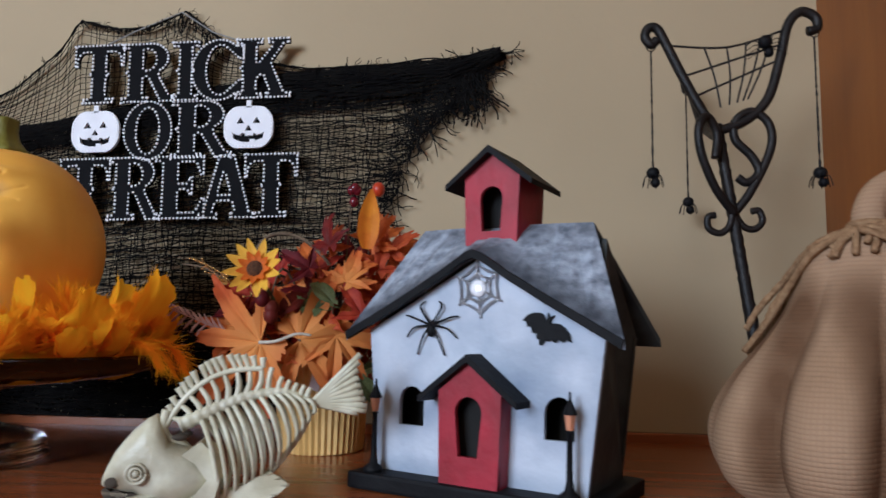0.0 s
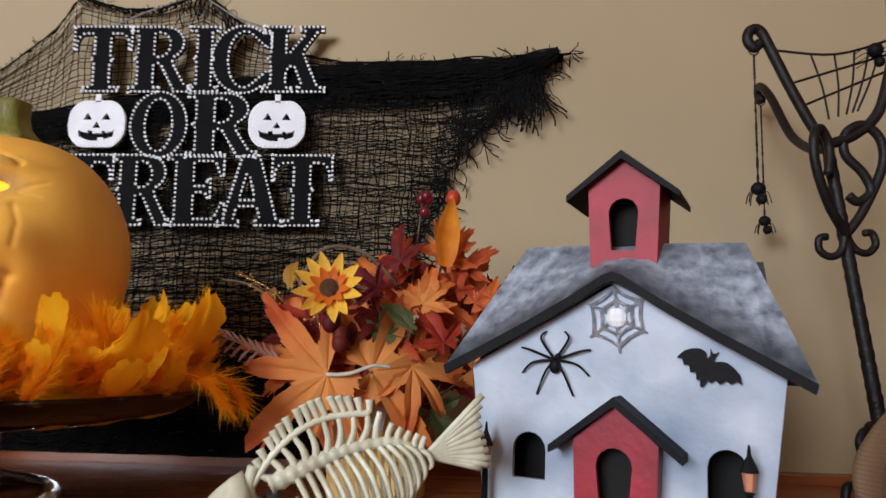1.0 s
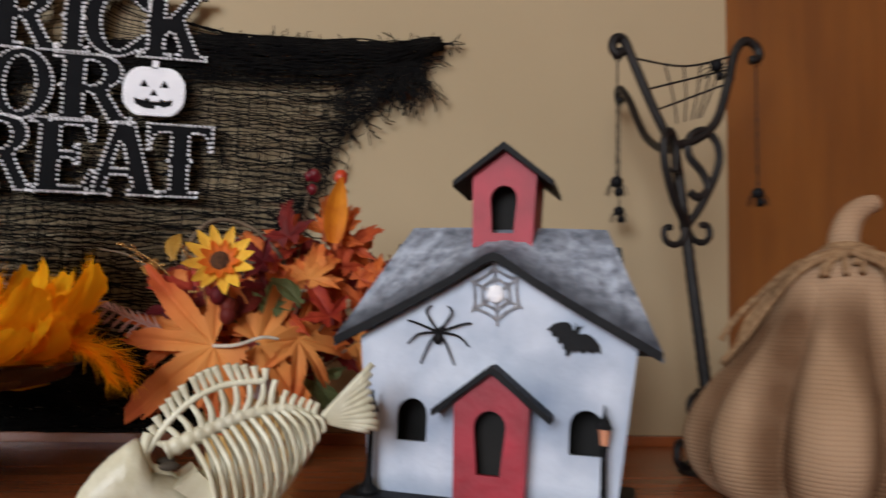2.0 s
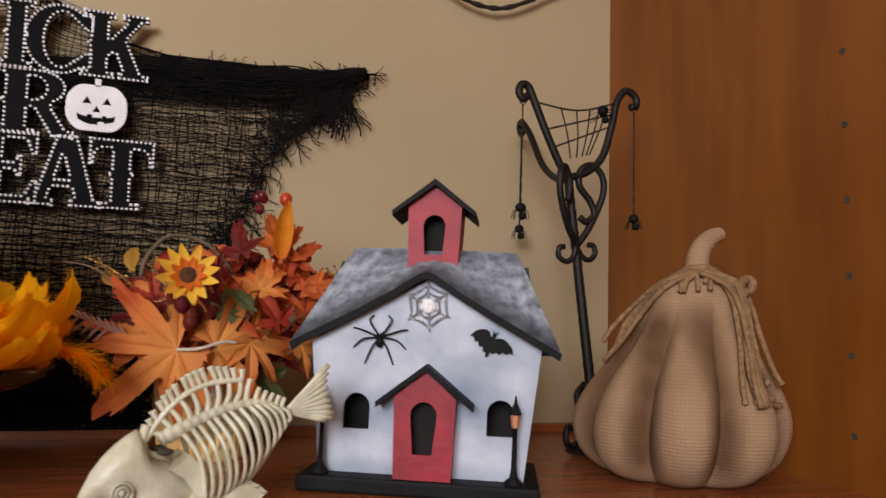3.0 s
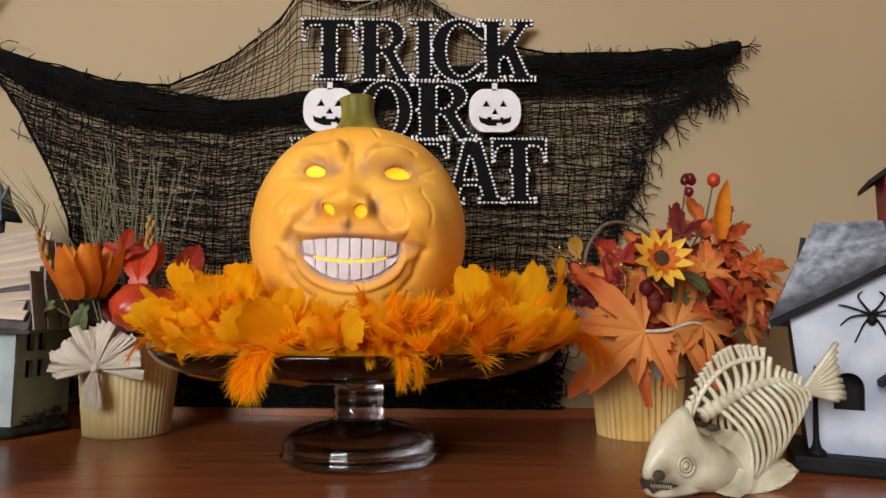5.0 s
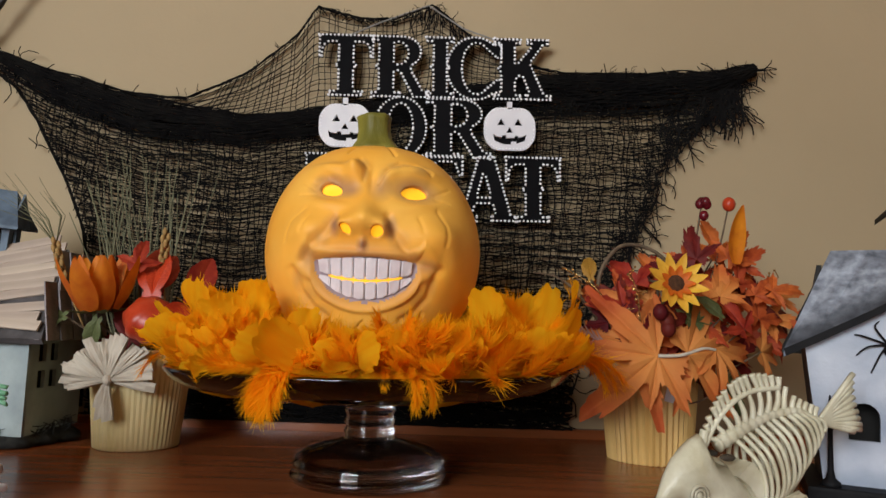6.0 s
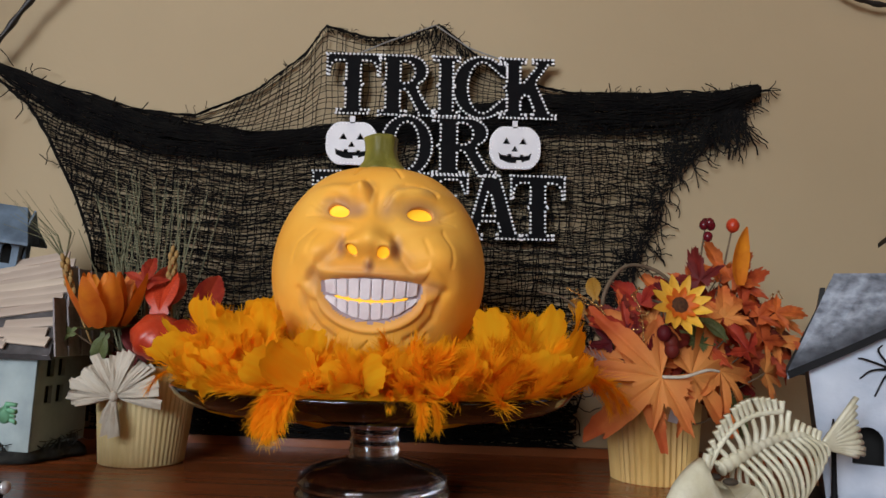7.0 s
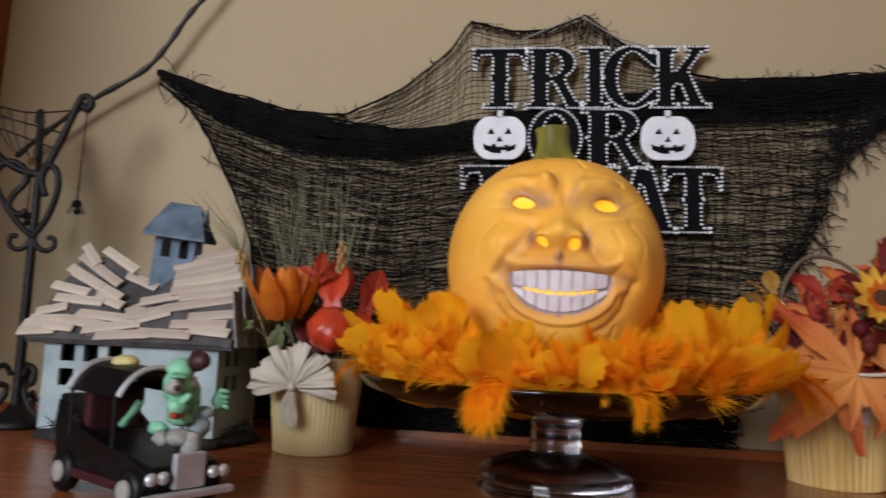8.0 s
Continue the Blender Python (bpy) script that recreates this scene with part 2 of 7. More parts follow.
tint_shade_spots(M["pumpkin"], [(FRONT(*c), (w, 0.05, h), k) for c, w, h, k in (
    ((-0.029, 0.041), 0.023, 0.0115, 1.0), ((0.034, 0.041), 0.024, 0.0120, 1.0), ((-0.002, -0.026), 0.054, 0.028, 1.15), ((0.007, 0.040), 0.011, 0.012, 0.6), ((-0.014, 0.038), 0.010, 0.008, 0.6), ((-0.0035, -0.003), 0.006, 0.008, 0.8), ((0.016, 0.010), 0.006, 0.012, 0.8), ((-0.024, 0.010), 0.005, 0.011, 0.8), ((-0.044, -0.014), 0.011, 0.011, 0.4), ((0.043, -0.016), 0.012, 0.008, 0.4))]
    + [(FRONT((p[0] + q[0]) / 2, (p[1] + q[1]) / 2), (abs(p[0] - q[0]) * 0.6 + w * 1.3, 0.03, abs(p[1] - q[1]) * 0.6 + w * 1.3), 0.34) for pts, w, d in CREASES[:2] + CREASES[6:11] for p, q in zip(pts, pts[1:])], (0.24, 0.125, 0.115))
tint_shade_spots(M["houseroof"], [((sx * x, -0.050, z), (0.034, 0.030, 0.017), 0.95) for sx in (-1, 1) for x, z in ((0.106, 0.121), (0.086, 0.131), (0.064, 0.143), (0.042, 0.155), (0.020, 0.168))]
         + [((0.0, -0.046, 0.178), (0.03, 0.03, 0.014), 0.9), ((-0.030, -0.01, 0.196), (0.022, 0.03, 0.016), 0.6), ((0.034, -0.01, 0.196), (0.022, 0.03, 0.016), 0.6), ((-0.070, -0.01, 0.197), (0.020, 0.03, 0.012), 0.6), ((0.072, -0.01, 0.197), (0.022, 0.03, 0.014), 0.7)], (0.026, 0.030, 0.040))
tint_shade_spots(M["housewhite"], [((0.034, -0.042, 0.080), (0.032, 0.03, 0.036), 1.0), ((-0.028, -0.042, 0.066), (0.024, 0.03, 0.026), 0.85), ((-0.096, -0.042, 0.05), (0.024, 0.03, 0.07), 0.7), ((0.096, -0.042, 0.05), (0.024, 0.03, 0.07), 0.7), ((0.0, -0.042, 0.012), (0.11, 0.03, 0.016), 0.8), ((-0.055, -0.042, 0.060), (0.024, 0.03, 0.030), 0.7), ((0.066, -0.042, 0.060), (0.026, 0.03, 0.030), 0.7), ((0.050, -0.042, 0.105), (0.035, 0.03, 0.012), 0.35), ((-0.060, -0.042, 0.120), (0.030, 0.03, 0.014), 0.4), ((0.0, -0.042, 0.168), (0.05, 0.03, 0.020), 0.45)], (0.20, 0.25, 0.34))
# shade in the grooves between the gourd's lobes, painted into the burlap colour
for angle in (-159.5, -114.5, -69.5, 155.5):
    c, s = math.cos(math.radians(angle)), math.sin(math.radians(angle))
    tint_shade_spots(M["burlap"], [((r * c, r * s, z), (0.024, 0.024, 0.034), 1.4) for r, z in ((0.080, 0.030), (0.082, 0.056), (0.070, 0.084), (0.056, 0.110), (0.046, 0.135))], (0.135, 0.070, 0.036))
tint_shade_spots(M["maple"], [((0.0, 0.1, 0.0), (0.75, 0.8, 0.8), 1.0)], (0.80, 0.33, 0.085))


def knit(m):
    """Rows and columns of stitches round the gourd, with darker gaps between the yarns."""
    nt = m.node_tree

    def calc(kind, a, b=None):
        n = nt.nodes.new("ShaderNodeMath")
        n.operation = kind
        for k, v in ((0, a), (1, b)):
            if isinstance(v, (int, float)):
                n.inputs[k].default_value = v
            elif v is not None:
                nt.links.new(v, n.inputs[k])
        return n.outputs[0]

    co = nt.nodes.new("ShaderNodeTexCoord")
    wob = nt.nodes.new("ShaderNodeTexNoise")
    wob.inputs["Scale"].default_value = 28
    nt.links.new(co.outputs["Object"], wob.inputs["Vector"])
    xyz = nt.nodes.new("ShaderNodeSeparateXYZ")
    nt.links.new(co.outputs["Object"], xyz.inputs[0])
    turn = calc("ARCTAN2", xyz.outputs[1], xyz.outputs[0])
    shift = calc("MULTIPLY", wob.outputs["Fac"], 3.0)
    row = calc("ABSOLUTE", calc("SINE", calc("ADD", calc("MULTIPLY", xyz.outputs[2], 1020.0), shift)))
    col = calc("ABSOLUTE", calc("SINE", calc("ADD", calc("MULTIPLY", turn, 92.0), shift)))
    yarn = calc("MULTIPLY", calc("POWER", row, 0.6), calc("ADD", calc("MULTIPLY", calc("POWER", col, 0.6), 0.6), 0.4))
    b = nt.nodes["Principled BSDF"]
    bp = nt.nodes.new("ShaderNodeBump")
    bp.inputs["Strength"].default_value, bp.inputs["Distance"].default_value = 0.42, 0.0012
    nt.links.new(yarn, bp.inputs["Height"])
    nt.links.new(bp.outputs[0], b.inputs["Normal"])
    mix = nt.nodes.new("ShaderNodeMix")
    mix.data_type = "RGBA"
    nt.links.new(calc("MULTIPLY", calc("SUBTRACT", 1.0, yarn), 0.26), mix.inputs["Factor"])
    nt.links.new(b.inputs["Base Color"].links[0].from_socket, mix.inputs["A"])
    mix.inputs["B"].default_value = (0.14, 0.080, 0.045, 1)
    nt.links.new(mix.outputs["Result"], b.inputs["Base Color"])


knit(M["burlap"])


# ---- building helpers ----
def thing(name, m, label, category, group="", kind=""):
    ob = new(name)
    ob.empty_display_size = 0.02
    ob.matrix_world = m
    return tagged(ob, label, category, group, kind)


def part(name, bm, mat, parent, label="", smooth=False, m=None, fix=True):
    if fix:
        bmesh.ops.recalc_face_normals(bm, faces=bm.faces)
    me = bpy.data.meshes.new(name)
    bm.to_mesh(me)
    bm.free()
    return mesh_part(name, me, mat, parent, label, smooth, m)


def mesh_part(name, me, mat, parent, label="", smooth=False, m=None):
    if not me.materials:
        me.materials.append(mat)
    if smooth:
        me.polygons.foreach_set("use_smooth", [True] * len(me.polygons))
    ob = new(name, me)
    if parent is not None:
        ob.parent = parent
    if m is not None:
        ob.matrix_basis = m
    if label:
        ob["label"] = label
    return ob


def box(bm, x0, x1, y0, y1, z0, z1, bevel=0.0, m=None):
    r = bmesh.ops.create_cube(bm, size=1)
    t = Matrix.Translation(((x0 + x1) / 2, (y0 + y1) / 2, (z0 + z1) / 2)) @ Matrix.Diagonal((x1 - x0, y1 - y0, z1 - z0, 1))
    bmesh.ops.transform(bm, matrix=(m @ t) if m else t, verts=r["verts"])
    if bevel:
        edges = list({e for v in r["verts"] for e in v.link_edges})
        bmesh.ops.bevel(bm, geom=edges, offset=bevel, segments=2, affect="EDGES", profile=0.6)
    return bm


def boxed(*a, **k):
    return box(bmesh.new(), *a, **k)


def prism(bm, outline, y0, y1, m=None):
    """A plate with an outline in x and z, from y0 to y1."""
    a = [bm.verts.new((x, y0, z)) for x, z in outline]
    b = [bm.verts.new((x, y1, z)) for x, z in outline]
    n = len(a)
    bm.faces.new(a)
    bm.faces.new(b[::-1])
    for i in range(n):
        bm.faces.new((a[i], b[i], b[(i + 1) % n], a[(i + 1) % n]))
    if m:
        bmesh.ops.transform(bm, matrix=m, verts=a + b)
    return bm


def lathe(bm, profile, seg=48, m=None, wobble=None):
    rings = []
    for r, z in profile:
        if r < 1e-6:
            rings.append([bm.verts.new((0, 0, z))])
        else:
            ring = []
            for i in range(seg):
                a = 2 * math.pi * i / seg
                k = wobble(a, z) if wobble else 1
                ring.append(bm.verts.new((r * k * math.cos(a), r * k * math.sin(a), z)))
            rings.append(ring)
    for p, q in zip(rings, rings[1:]):
        for i in range(seg):
            j = (i + 1) % seg
            f = [p[i % len(p)], p[j % len(p)], q[j % len(q)], q[i % len(q)]]
            f = list(dict.fromkeys(f))
            if len(f) > 2:
                bm.faces.new(f)
    if m:
        bmesh.ops.transform(bm, matrix=m, verts=[v for r in rings for v in r])
    return bm


def ball(bm, centre, radii, seg=12, rings=8, m=None):
    r = bmesh.ops.create_uvsphere(bm, u_segments=seg, v_segments=rings, radius=1)
    t = Matrix.Translation(centre) @ Matrix.Diagonal((*radii, 1)) if not m else Matrix.Translation(centre) @ m @ Matrix.Diagonal((*radii, 1))
    bmesh.ops.transform(bm, matrix=t, verts=r["verts"])
    return bm


def smooth_path(points, n):
    """A smooth curve through the points, in n steps a span."""
    p = [Vector(q) for q in points]
    out = []
    for i in range(len(p) - 1):
        a, b, c, d = p[max(i - 1, 0)], p[i], p[i + 1], p[min(i + 2, len(p) - 1)]
        for k in range(n):
            t = k / n
            out.append(0.5 * (2 * b + (c - a) * t + (2 * a - 5 * b + 4 * c - d) * t * t + (3 * b - a - 3 * c + d) * t**3))
    return out + [p[-1]]


def tube(bm, points, r, seg=8, n=0, flat=1.0, twist=0.0):
    """A round rod along the points; r: one radius, or (start, end), or a function of 0..1."""
    pts = smooth_path(points, n) if n else [Vector(p) for p in points]
    radius = r if callable(r) else (lambda t: r[0] + (r[1] - r[0]) * t) if isinstance(r, tuple) else (lambda t: r)
    side, rings = None, []
    for i, p in enumerate(pts):
        way = (pts[min(i + 1, len(pts) - 1)] - pts[max(i - 1, 0)]).normalized()
        if side is None:
            side = way.orthogonal().normalized()
        side = (side - way * side.dot(way)).normalized()
        up = way.cross(side)
        k = radius(i / (len(pts) - 1))
        rings.append([bm.verts.new(p + k * (math.cos(a + twist * i) * side + flat * math.sin(a + twist * i) * up)) for a in (2 * math.pi * j / seg for j in range(seg))])
    for a, b in zip(rings, rings[1:]):
        for j in range(seg):
            bm.faces.new((a[j], a[(j + 1) % seg], b[(j + 1) % seg], b[j]))
    bm.faces.new(rings[0][::-1])
    bm.faces.new(rings[-1])
    return bm


def rod(*a, **k):
    return tube(bmesh.new(), *a, **k)


class Threads:
    """Many thin threads in one mesh."""

    def __init__(self):
        self.v, self.f = [], []

    def add(self, pts, r):
        n0 = len(self.v)
        for i, p in enumerate(pts):
            q, o = pts[min(i + 1, len(pts) - 1)], pts[max(i - 1, 0)]
            dx, dz = q[0] - o[0], q[2] - o[2]
            s = math.hypot(dx, dz) or 1
            nx, nz = -dz / s * r, dx / s * r
            self.v += [(p[0] + nx, p[1], p[2] + nz), (p[0] - nx, p[1], p[2] - nz), (p[0], p[1] - 1.4 * r, p[2])]
        for i in range(len(pts) - 1):
            a, b = n0 + 3 * i, n0 + 3 * i + 3
            self.f += [(a, a + 1, b + 1, b), (a + 1, a + 2, b + 2, b + 1), (a + 2, a, b, b + 2)]

    def mesh(self, name):
        me = bpy.data.meshes.new(name)
        me.from_pydata(self.v, [], self.f)
        return me


def curve_through(points):
    xs, zs = zip(*points)
    return lambda x: float(np.interp(x, xs, zs))


rnd = random.Random(7)


# ---- the place ----
WALL_Y, PANEL_X, FLOOR_Z = 1.028, 0.765, -0.95


def structure(name, bm, mat, label):
    ob = part(name, bm, mat, None)
    return tagged(ob, label, name.split("_")[0], kind="structure")


structure("wall_north", boxed(-2.9, 2.3, WALL_Y, WALL_Y + 0.1, FLOOR_Z, 1.5), M["wall"], "warm beige painted wall behind the shelf")
structure("wall_west", boxed(-3.0, -2.9, -2.1, WALL_Y, FLOOR_Z, 1.5), M["room"], "plain beige side wall of the room")
east = bmesh.new()
box(east, 2.3, 2.4, -2.1, -1.25, FLOOR_Z, 1.5)
box(east, 2.3, 2.4, -0.65, WALL_Y, FLOOR_Z, 1.5)
box(east, 2.3, 2.4, -1.25, -0.65, FLOOR_Z, 0.05)
box(east, 2.3, 2.4, -1.25, -0.65, 1.05, 1.5)
structure("wall_east", east, M["room"], "plain beige side wall of the room")
south = bmesh.new()
box(south, -2.9, -2.0, -2.1, -2.0, FLOOR_Z, 1.5)
box(south, -0.60, 2.3, -2.1, -2.0, FLOOR_Z, 1.5)
box(south, -2.0, -0.60, -2.1, -2.0, FLOOR_Z, 0.25)
box(south, -2.0, -0.60, -2.1, -2.0, 1.44, 1.5)
structure("wall_south", south, M["room"], "plain beige wall with a window opening")
structure("floor", boxed(-3.0, 2.4, -2.1, WALL_Y + 0.1, FLOOR_Z - 0.1, FLOOR_Z), M["shelf"], "brown wooden floor of the room")
structure("ceiling", boxed(-3.0, 2.4, -2.1, WALL_Y + 0.1, 1.5, 1.6), M["room"], "plain pale ceiling of the room")

wall_unit = thing("wall_unit", pose(0, 0, 0), "orange-brown stained wooden wall unit with a long shelf", "shelf unit", kind="structure")
part("shelf_board", boxed(-0.778, PANEL_X, 0.50, WALL_Y - 0.016, -0.035, 0, bevel=0.003), M["shelf"], wall_unit, "glossy red-brown wooden shelf board")
part("back_strip", boxed(-0.778, PANEL_X, WALL_Y - 0.015, WALL_Y, -0.03, 0.010, bevel=0.002), M["shelf"], wall_unit, "low brown wooden strip along the wall")
part("side_panel", boxed(PANEL_X, PANEL_X + 0.022, 0.48, WALL_Y, FLOOR_Z, 1.3, bevel=0.002), M["panel"], wall_unit, "orange-brown upright wooden panel with peg holes")
# unseen left panel, added to darken the left end of the wall
part("side_panel", boxed(-0.800, -0.778, 0.48, WALL_Y, FLOOR_Z, 1.3, bevel=0.002), M["panel"], wall_unit)
part("front_board", boxed(-0.778, PANEL_X, 0.52, 0.54, FLOOR_Z, -0.036), M["panel"], wall_unit)
for k in range(9):
    for y in (0.629, 0.905):
        if y > 0.7 and k > 2:
            continue
        hole = bmesh.new()
        lathe(hole, [(0, 0.0004), (0.0022, 0.0004), (0.0030, 0.0009), (0.0034, 0.0004), (0.0034, -0.001)], 14, pose(PANEL_X, y, 0.048 + 0.0718 * k, 0, -90, 0))
        part("peg_hole", hole, M["bonedark"], wall_unit)


# ---- black gauze on the wall ----
SCARF_TOP = curve_through([(-0.545, 0.430), (-0.52, 0.423), (-0.388, 0.388), (-0.302, 0.384), (-0.232, 0.419), (-0.175, 0.470), (-0.153, 0.507), (-0.10, 0.494), (-0.06, 0.496), (-0.012, 0.516), (0.037, 0.476), (0.10, 0.446), (0.149, 0.437), (0.288, 0.443), (0.405, 0.455)])
SCARF_BAND = curve_through([(-0.545, 0.425), (-0.46, 0.385), (-0.35, 0.352), (-0.232, 0.342), (-0.148, 0.356), (0.0, 0.385), (0.12, 0.402), (0.25, 0.410), (0.33, 0.420), (0.405, 0.454)])
SCARF_LOW = curve_through([(-0.545, 0.420), (-0.50, 0.385), (-0.474, 0.350), (-0.43, 0.272), (-0.408, 0.220), (-0.396, 0.15), (-0.390, 0.012), (0.150, 0.012), (0.185, 0.14), (0.225, 0.20), (0.254, 0.262), (0.281, 0.335), (0.323, 0.380), (0.355, 0.405), (0.405, 0.450)])
HALF = curve_through([(-0.545, 0.006), (-0.46, 0.020), (-0.35, 0.024), (-0.2, 0.016), (0.0, 0.018), (0.12, 0.026), (0.28, 0.026), (0.35, 0.016), (0.405, 0.003)])


def wavy(x, k, phase):
    return math.sin(x * k + phase) + 0.5 * math.sin(x * k * 2.3 + phase * 1.7)


def cloth_y(x, z):
    return WALL_Y - 0.010 + 0.0035 * math.sin(x * 31 + z * 17) + 0.002 * math.sin(x * 70 - z * 45)


def gauze():
    ob = thing("gauze_drape", pose(0, 0, 0.12) @ Matrix.Diagonal((1.014, 1, 1.014, 1)) @ pose(0, 0, -0.12), "torn black open-weave gauze draped and pinned on the wall", "drape")
    net, band, fray = Threads(), Threads(), Threads()
    for layer in (0, 1, 2, 4):
        step = (0.0052, 0.0066, 0.0074, 0.0082, 0.0090)[layer]
        for j in range(int(0.43 / step)):
            down, ph = j * step + rnd.uniform(-0.002, 0.002), rnd.uniform(0, 6.3)
            run = []
            x = -0.55
            while x < 0.41:
                z = SCARF_BAND(x) - 0.008 - down * (1 + 0.10 * math.sin(x * 6)) + 0.0022 * wavy(x, 38, ph) + rnd.uniform(-0.0011, 0.0011)
                if z > SCARF_LOW(x) + 0.002 * math.sin(j) and rnd.random() > 0.004:
                    run.append((x, cloth_y(x, z) + rnd.uniform(-0.002, 0.002), z))
                else:
                    if len(run) > 2:
                        net.add(run, rnd.uniform(0.00042, 0.00075))
                    run = []
                x += 0.0050
            if len(run) > 2:
                net.add(run, rnd.uniform(0.00042, 0.00075))
    x = -0.54
    while x < 0.40:
        lo, hi, ph = SCARF_LOW(x), SCARF_BAND(x), rnd.uniform(0, 6.3)
        n = max(2, int((hi - lo) / 0.009))
        pts = [(x + 0.0022 * wavy(z, 45, ph) + rnd.uniform(-0.0014, 0.0014), cloth_y(x, z) + rnd.uniform(-0.002, 0.002), z) for z in (lo + (hi - lo) * i / n for i in range(n + 1))]
        if len(pts) > 2:
            net.add(pts, rnd.uniform(0.0004, 0.0007))
        x += rnd.uniform(0.0026, 0.0060)
    # the thin upper part between the pins and the gathered band
    for j in range(22):
        f, ph, run = (j + 0.5) / 22, rnd.uniform(0, 6.3), []
        x = -0.40
        while x < 0.40:
            lo, hi = SCARF_BAND(x), SCARF_TOP(x)
            z = lo + (hi - lo) * f**1.25 + 0.0014 * wavy(x, 40, ph)
            run.append((x, cloth_y(x, z), z))
            x += 0.009
        net.add(run, rnd.uniform(0.0004, 0.0007))
    x = -0.40
    while x < 0.39:
        lo, hi, ph = SCARF_BAND(x), SCARF_TOP(x), rnd.uniform(0, 6.3)
        lean = 0.25 * (-0.153 - x) if -0.3 < x < -0.153 else 0
        n = max(2, int((hi - lo) / 0.009))
        net.add([(x + lean * i / n + 0.0014 * wavy(i * 0.009, 50, ph), cloth_y(x, lo), lo + (SCARF_TOP(x + lean * i / n) - lo) * i / n) for i in range(n + 1)], 0.0005)
        x += rnd.uniform(0.005, 0.010)
    # top hem, pulled tight between the pins
    for j in range(5):
        net.add([(x, WALL_Y - 0.009, SCARF_TOP(x) + rnd.uniform(-0.0015, 0.0015)) for x in np.arange(-0.53, 0.405, 0.006)], 0.0008)
    for x in np.arange(-0.16, 0.04, 0.0022):
        z = SCARF_TOP(float(x))
        lo = z - rnd.uniform(0.004, 0.020) * (1.8 if x > -0.04 else 0.5)
        net.add([(float(x) + rnd.uniform(-0.006, 0.006), WALL_Y - 0.008, z), (float(x), WALL_Y - 0.010, (z + lo) / 2), (float(x) + rnd.uniform(-0.008, 0.008), WALL_Y - 0.009, lo)], 0.0007)
    # the hem down the outer side
    for j in range(6):
        ph = rnd.uniform(0, 6.3)
        net.add([(float(x) + 0.0012 * math.sin(40 * x + ph), WALL_Y - 0.011, SCARF_LOW(float(x)) + rnd.uniform(-0.001, 0.002)) for x in np.arange(-0.544, -0.396, 0.004)] + [(-0.394 + 0.0016 * math.sin(30 * z + ph), WALL_Y - 0.011, float(z)) for z in np.arange(0.14, 0.014, -0.008)], 0.0009)
    # the gathered dark band
    for j in range(130):
        f, ph, ph2 = rnd.uniform(-1, 1), rnd.uniform(0, 6.3), rnd.uniform(0, 6.3)
        x0, x1 = (-0.545, 0.395) if rnd.random() < 0.5 else sorted((rnd.uniform(-0.54, 0.39), rnd.uniform(-0.54, 0.39)))
        pts, x = [], x0
        while x < x1:
            g = f + 0.25 * math.sin(x * 9 + ph)
            pts.append((x, WALL_Y - 0.012 - 0.010 * max(0, 1 - g * g) * rnd.uniform(0.4, 1), SCARF_BAND(x) + 0.006 + 0.85 * HALF(x) * g + 0.0012 * wavy(x, 60, ph2)))
            x += 0.010
        if len(pts) > 2:
            band.add(pts, rnd.uniform(0.0005, 0.0010))
    for j in range(380):
        x = rnd.uniform(-0.53, 0.37)
        z0 = SCARF_BAND(x) + 0.006 + HALF(x) * rnd.uniform(-1.2, 0.6)
        dx, dz = rnd.uniform(-0.012, 0.012), HALF(x) * rnd.uniform(0.3, 0.9)
        band.add([(x, WALL_Y - 0.014, z0), (x + dx * 0.6, WALL_Y - 0.018, z0 + dz * 0.5), (x + dx, WALL_Y - 0.014, z0 + dz)], 0.0006)
    # dense tangles along the torn side, the outer side and the foot
    for j in range(700):
        k = rnd.random()
        if k < 0.42:
            x = rnd.uniform(0.16, 0.37)
            z = SCARF_LOW(x) + abs(rnd.gauss(0, 0.018))
        elif k < 0.46:
            x = rnd.uniform(-0.54, -0.39)
            z = SCARF_LOW(x) + abs(rnd.gauss(0, 0.02))
        else:
            x = rnd.uniform(-0.38, 0.17)
            z = 0.02 + abs(rnd.gauss(0, 0.05))
        a, pts = rnd.uniform(0, 6.3), []
        for i in range(6):
            pts.append((x, cloth_y(x, z) - 0.002, max(z, 0.013)))
            a += rnd.uniform(-0.8, 0.8)
            x, z = x + 0.007 * math.cos(a), z + 0.007 * math.sin(a)
        band.add(pts, rnd.uniform(0.0005, 0.0008))
    # the crumpled foot, lying on the shelf against the wall
    for j in range(170):
        z0, ph, x0 = 0.013 + 0.10 * rnd.random() ** 1.3, rnd.uniform(0, 6.3), rnd.uniform(-0.39, 0.05)
        pts = [(float(x), WALL_Y - 0.019 - 0.006 * rnd.random(), max(0.0125, z0 + 0.006 * math.sin(x * 22 + ph) + rnd.uniform(-0.002, 0.002))) for x in np.arange(x0, min(0.165, x0 + rnd.uniform(0.12, 0.45)), 0.010)]
        if len(pts) > 2:
            band.add(pts, rnd.uniform(0.0007, 0.0014))
    for j in range(260):
        x, z = rnd.uniform(-0.39, 0.165), rnd.uniform(0.013, 0.09)
        band.add([(x, WALL_Y - 0.020, z), (x + rnd.uniform(-0.012, 0.012), WALL_Y - 0.024, z + 0.012), (x + rnd.uniform(-0.018, 0.018), WALL_Y - 0.020, z + 0.026)], 0.0010)
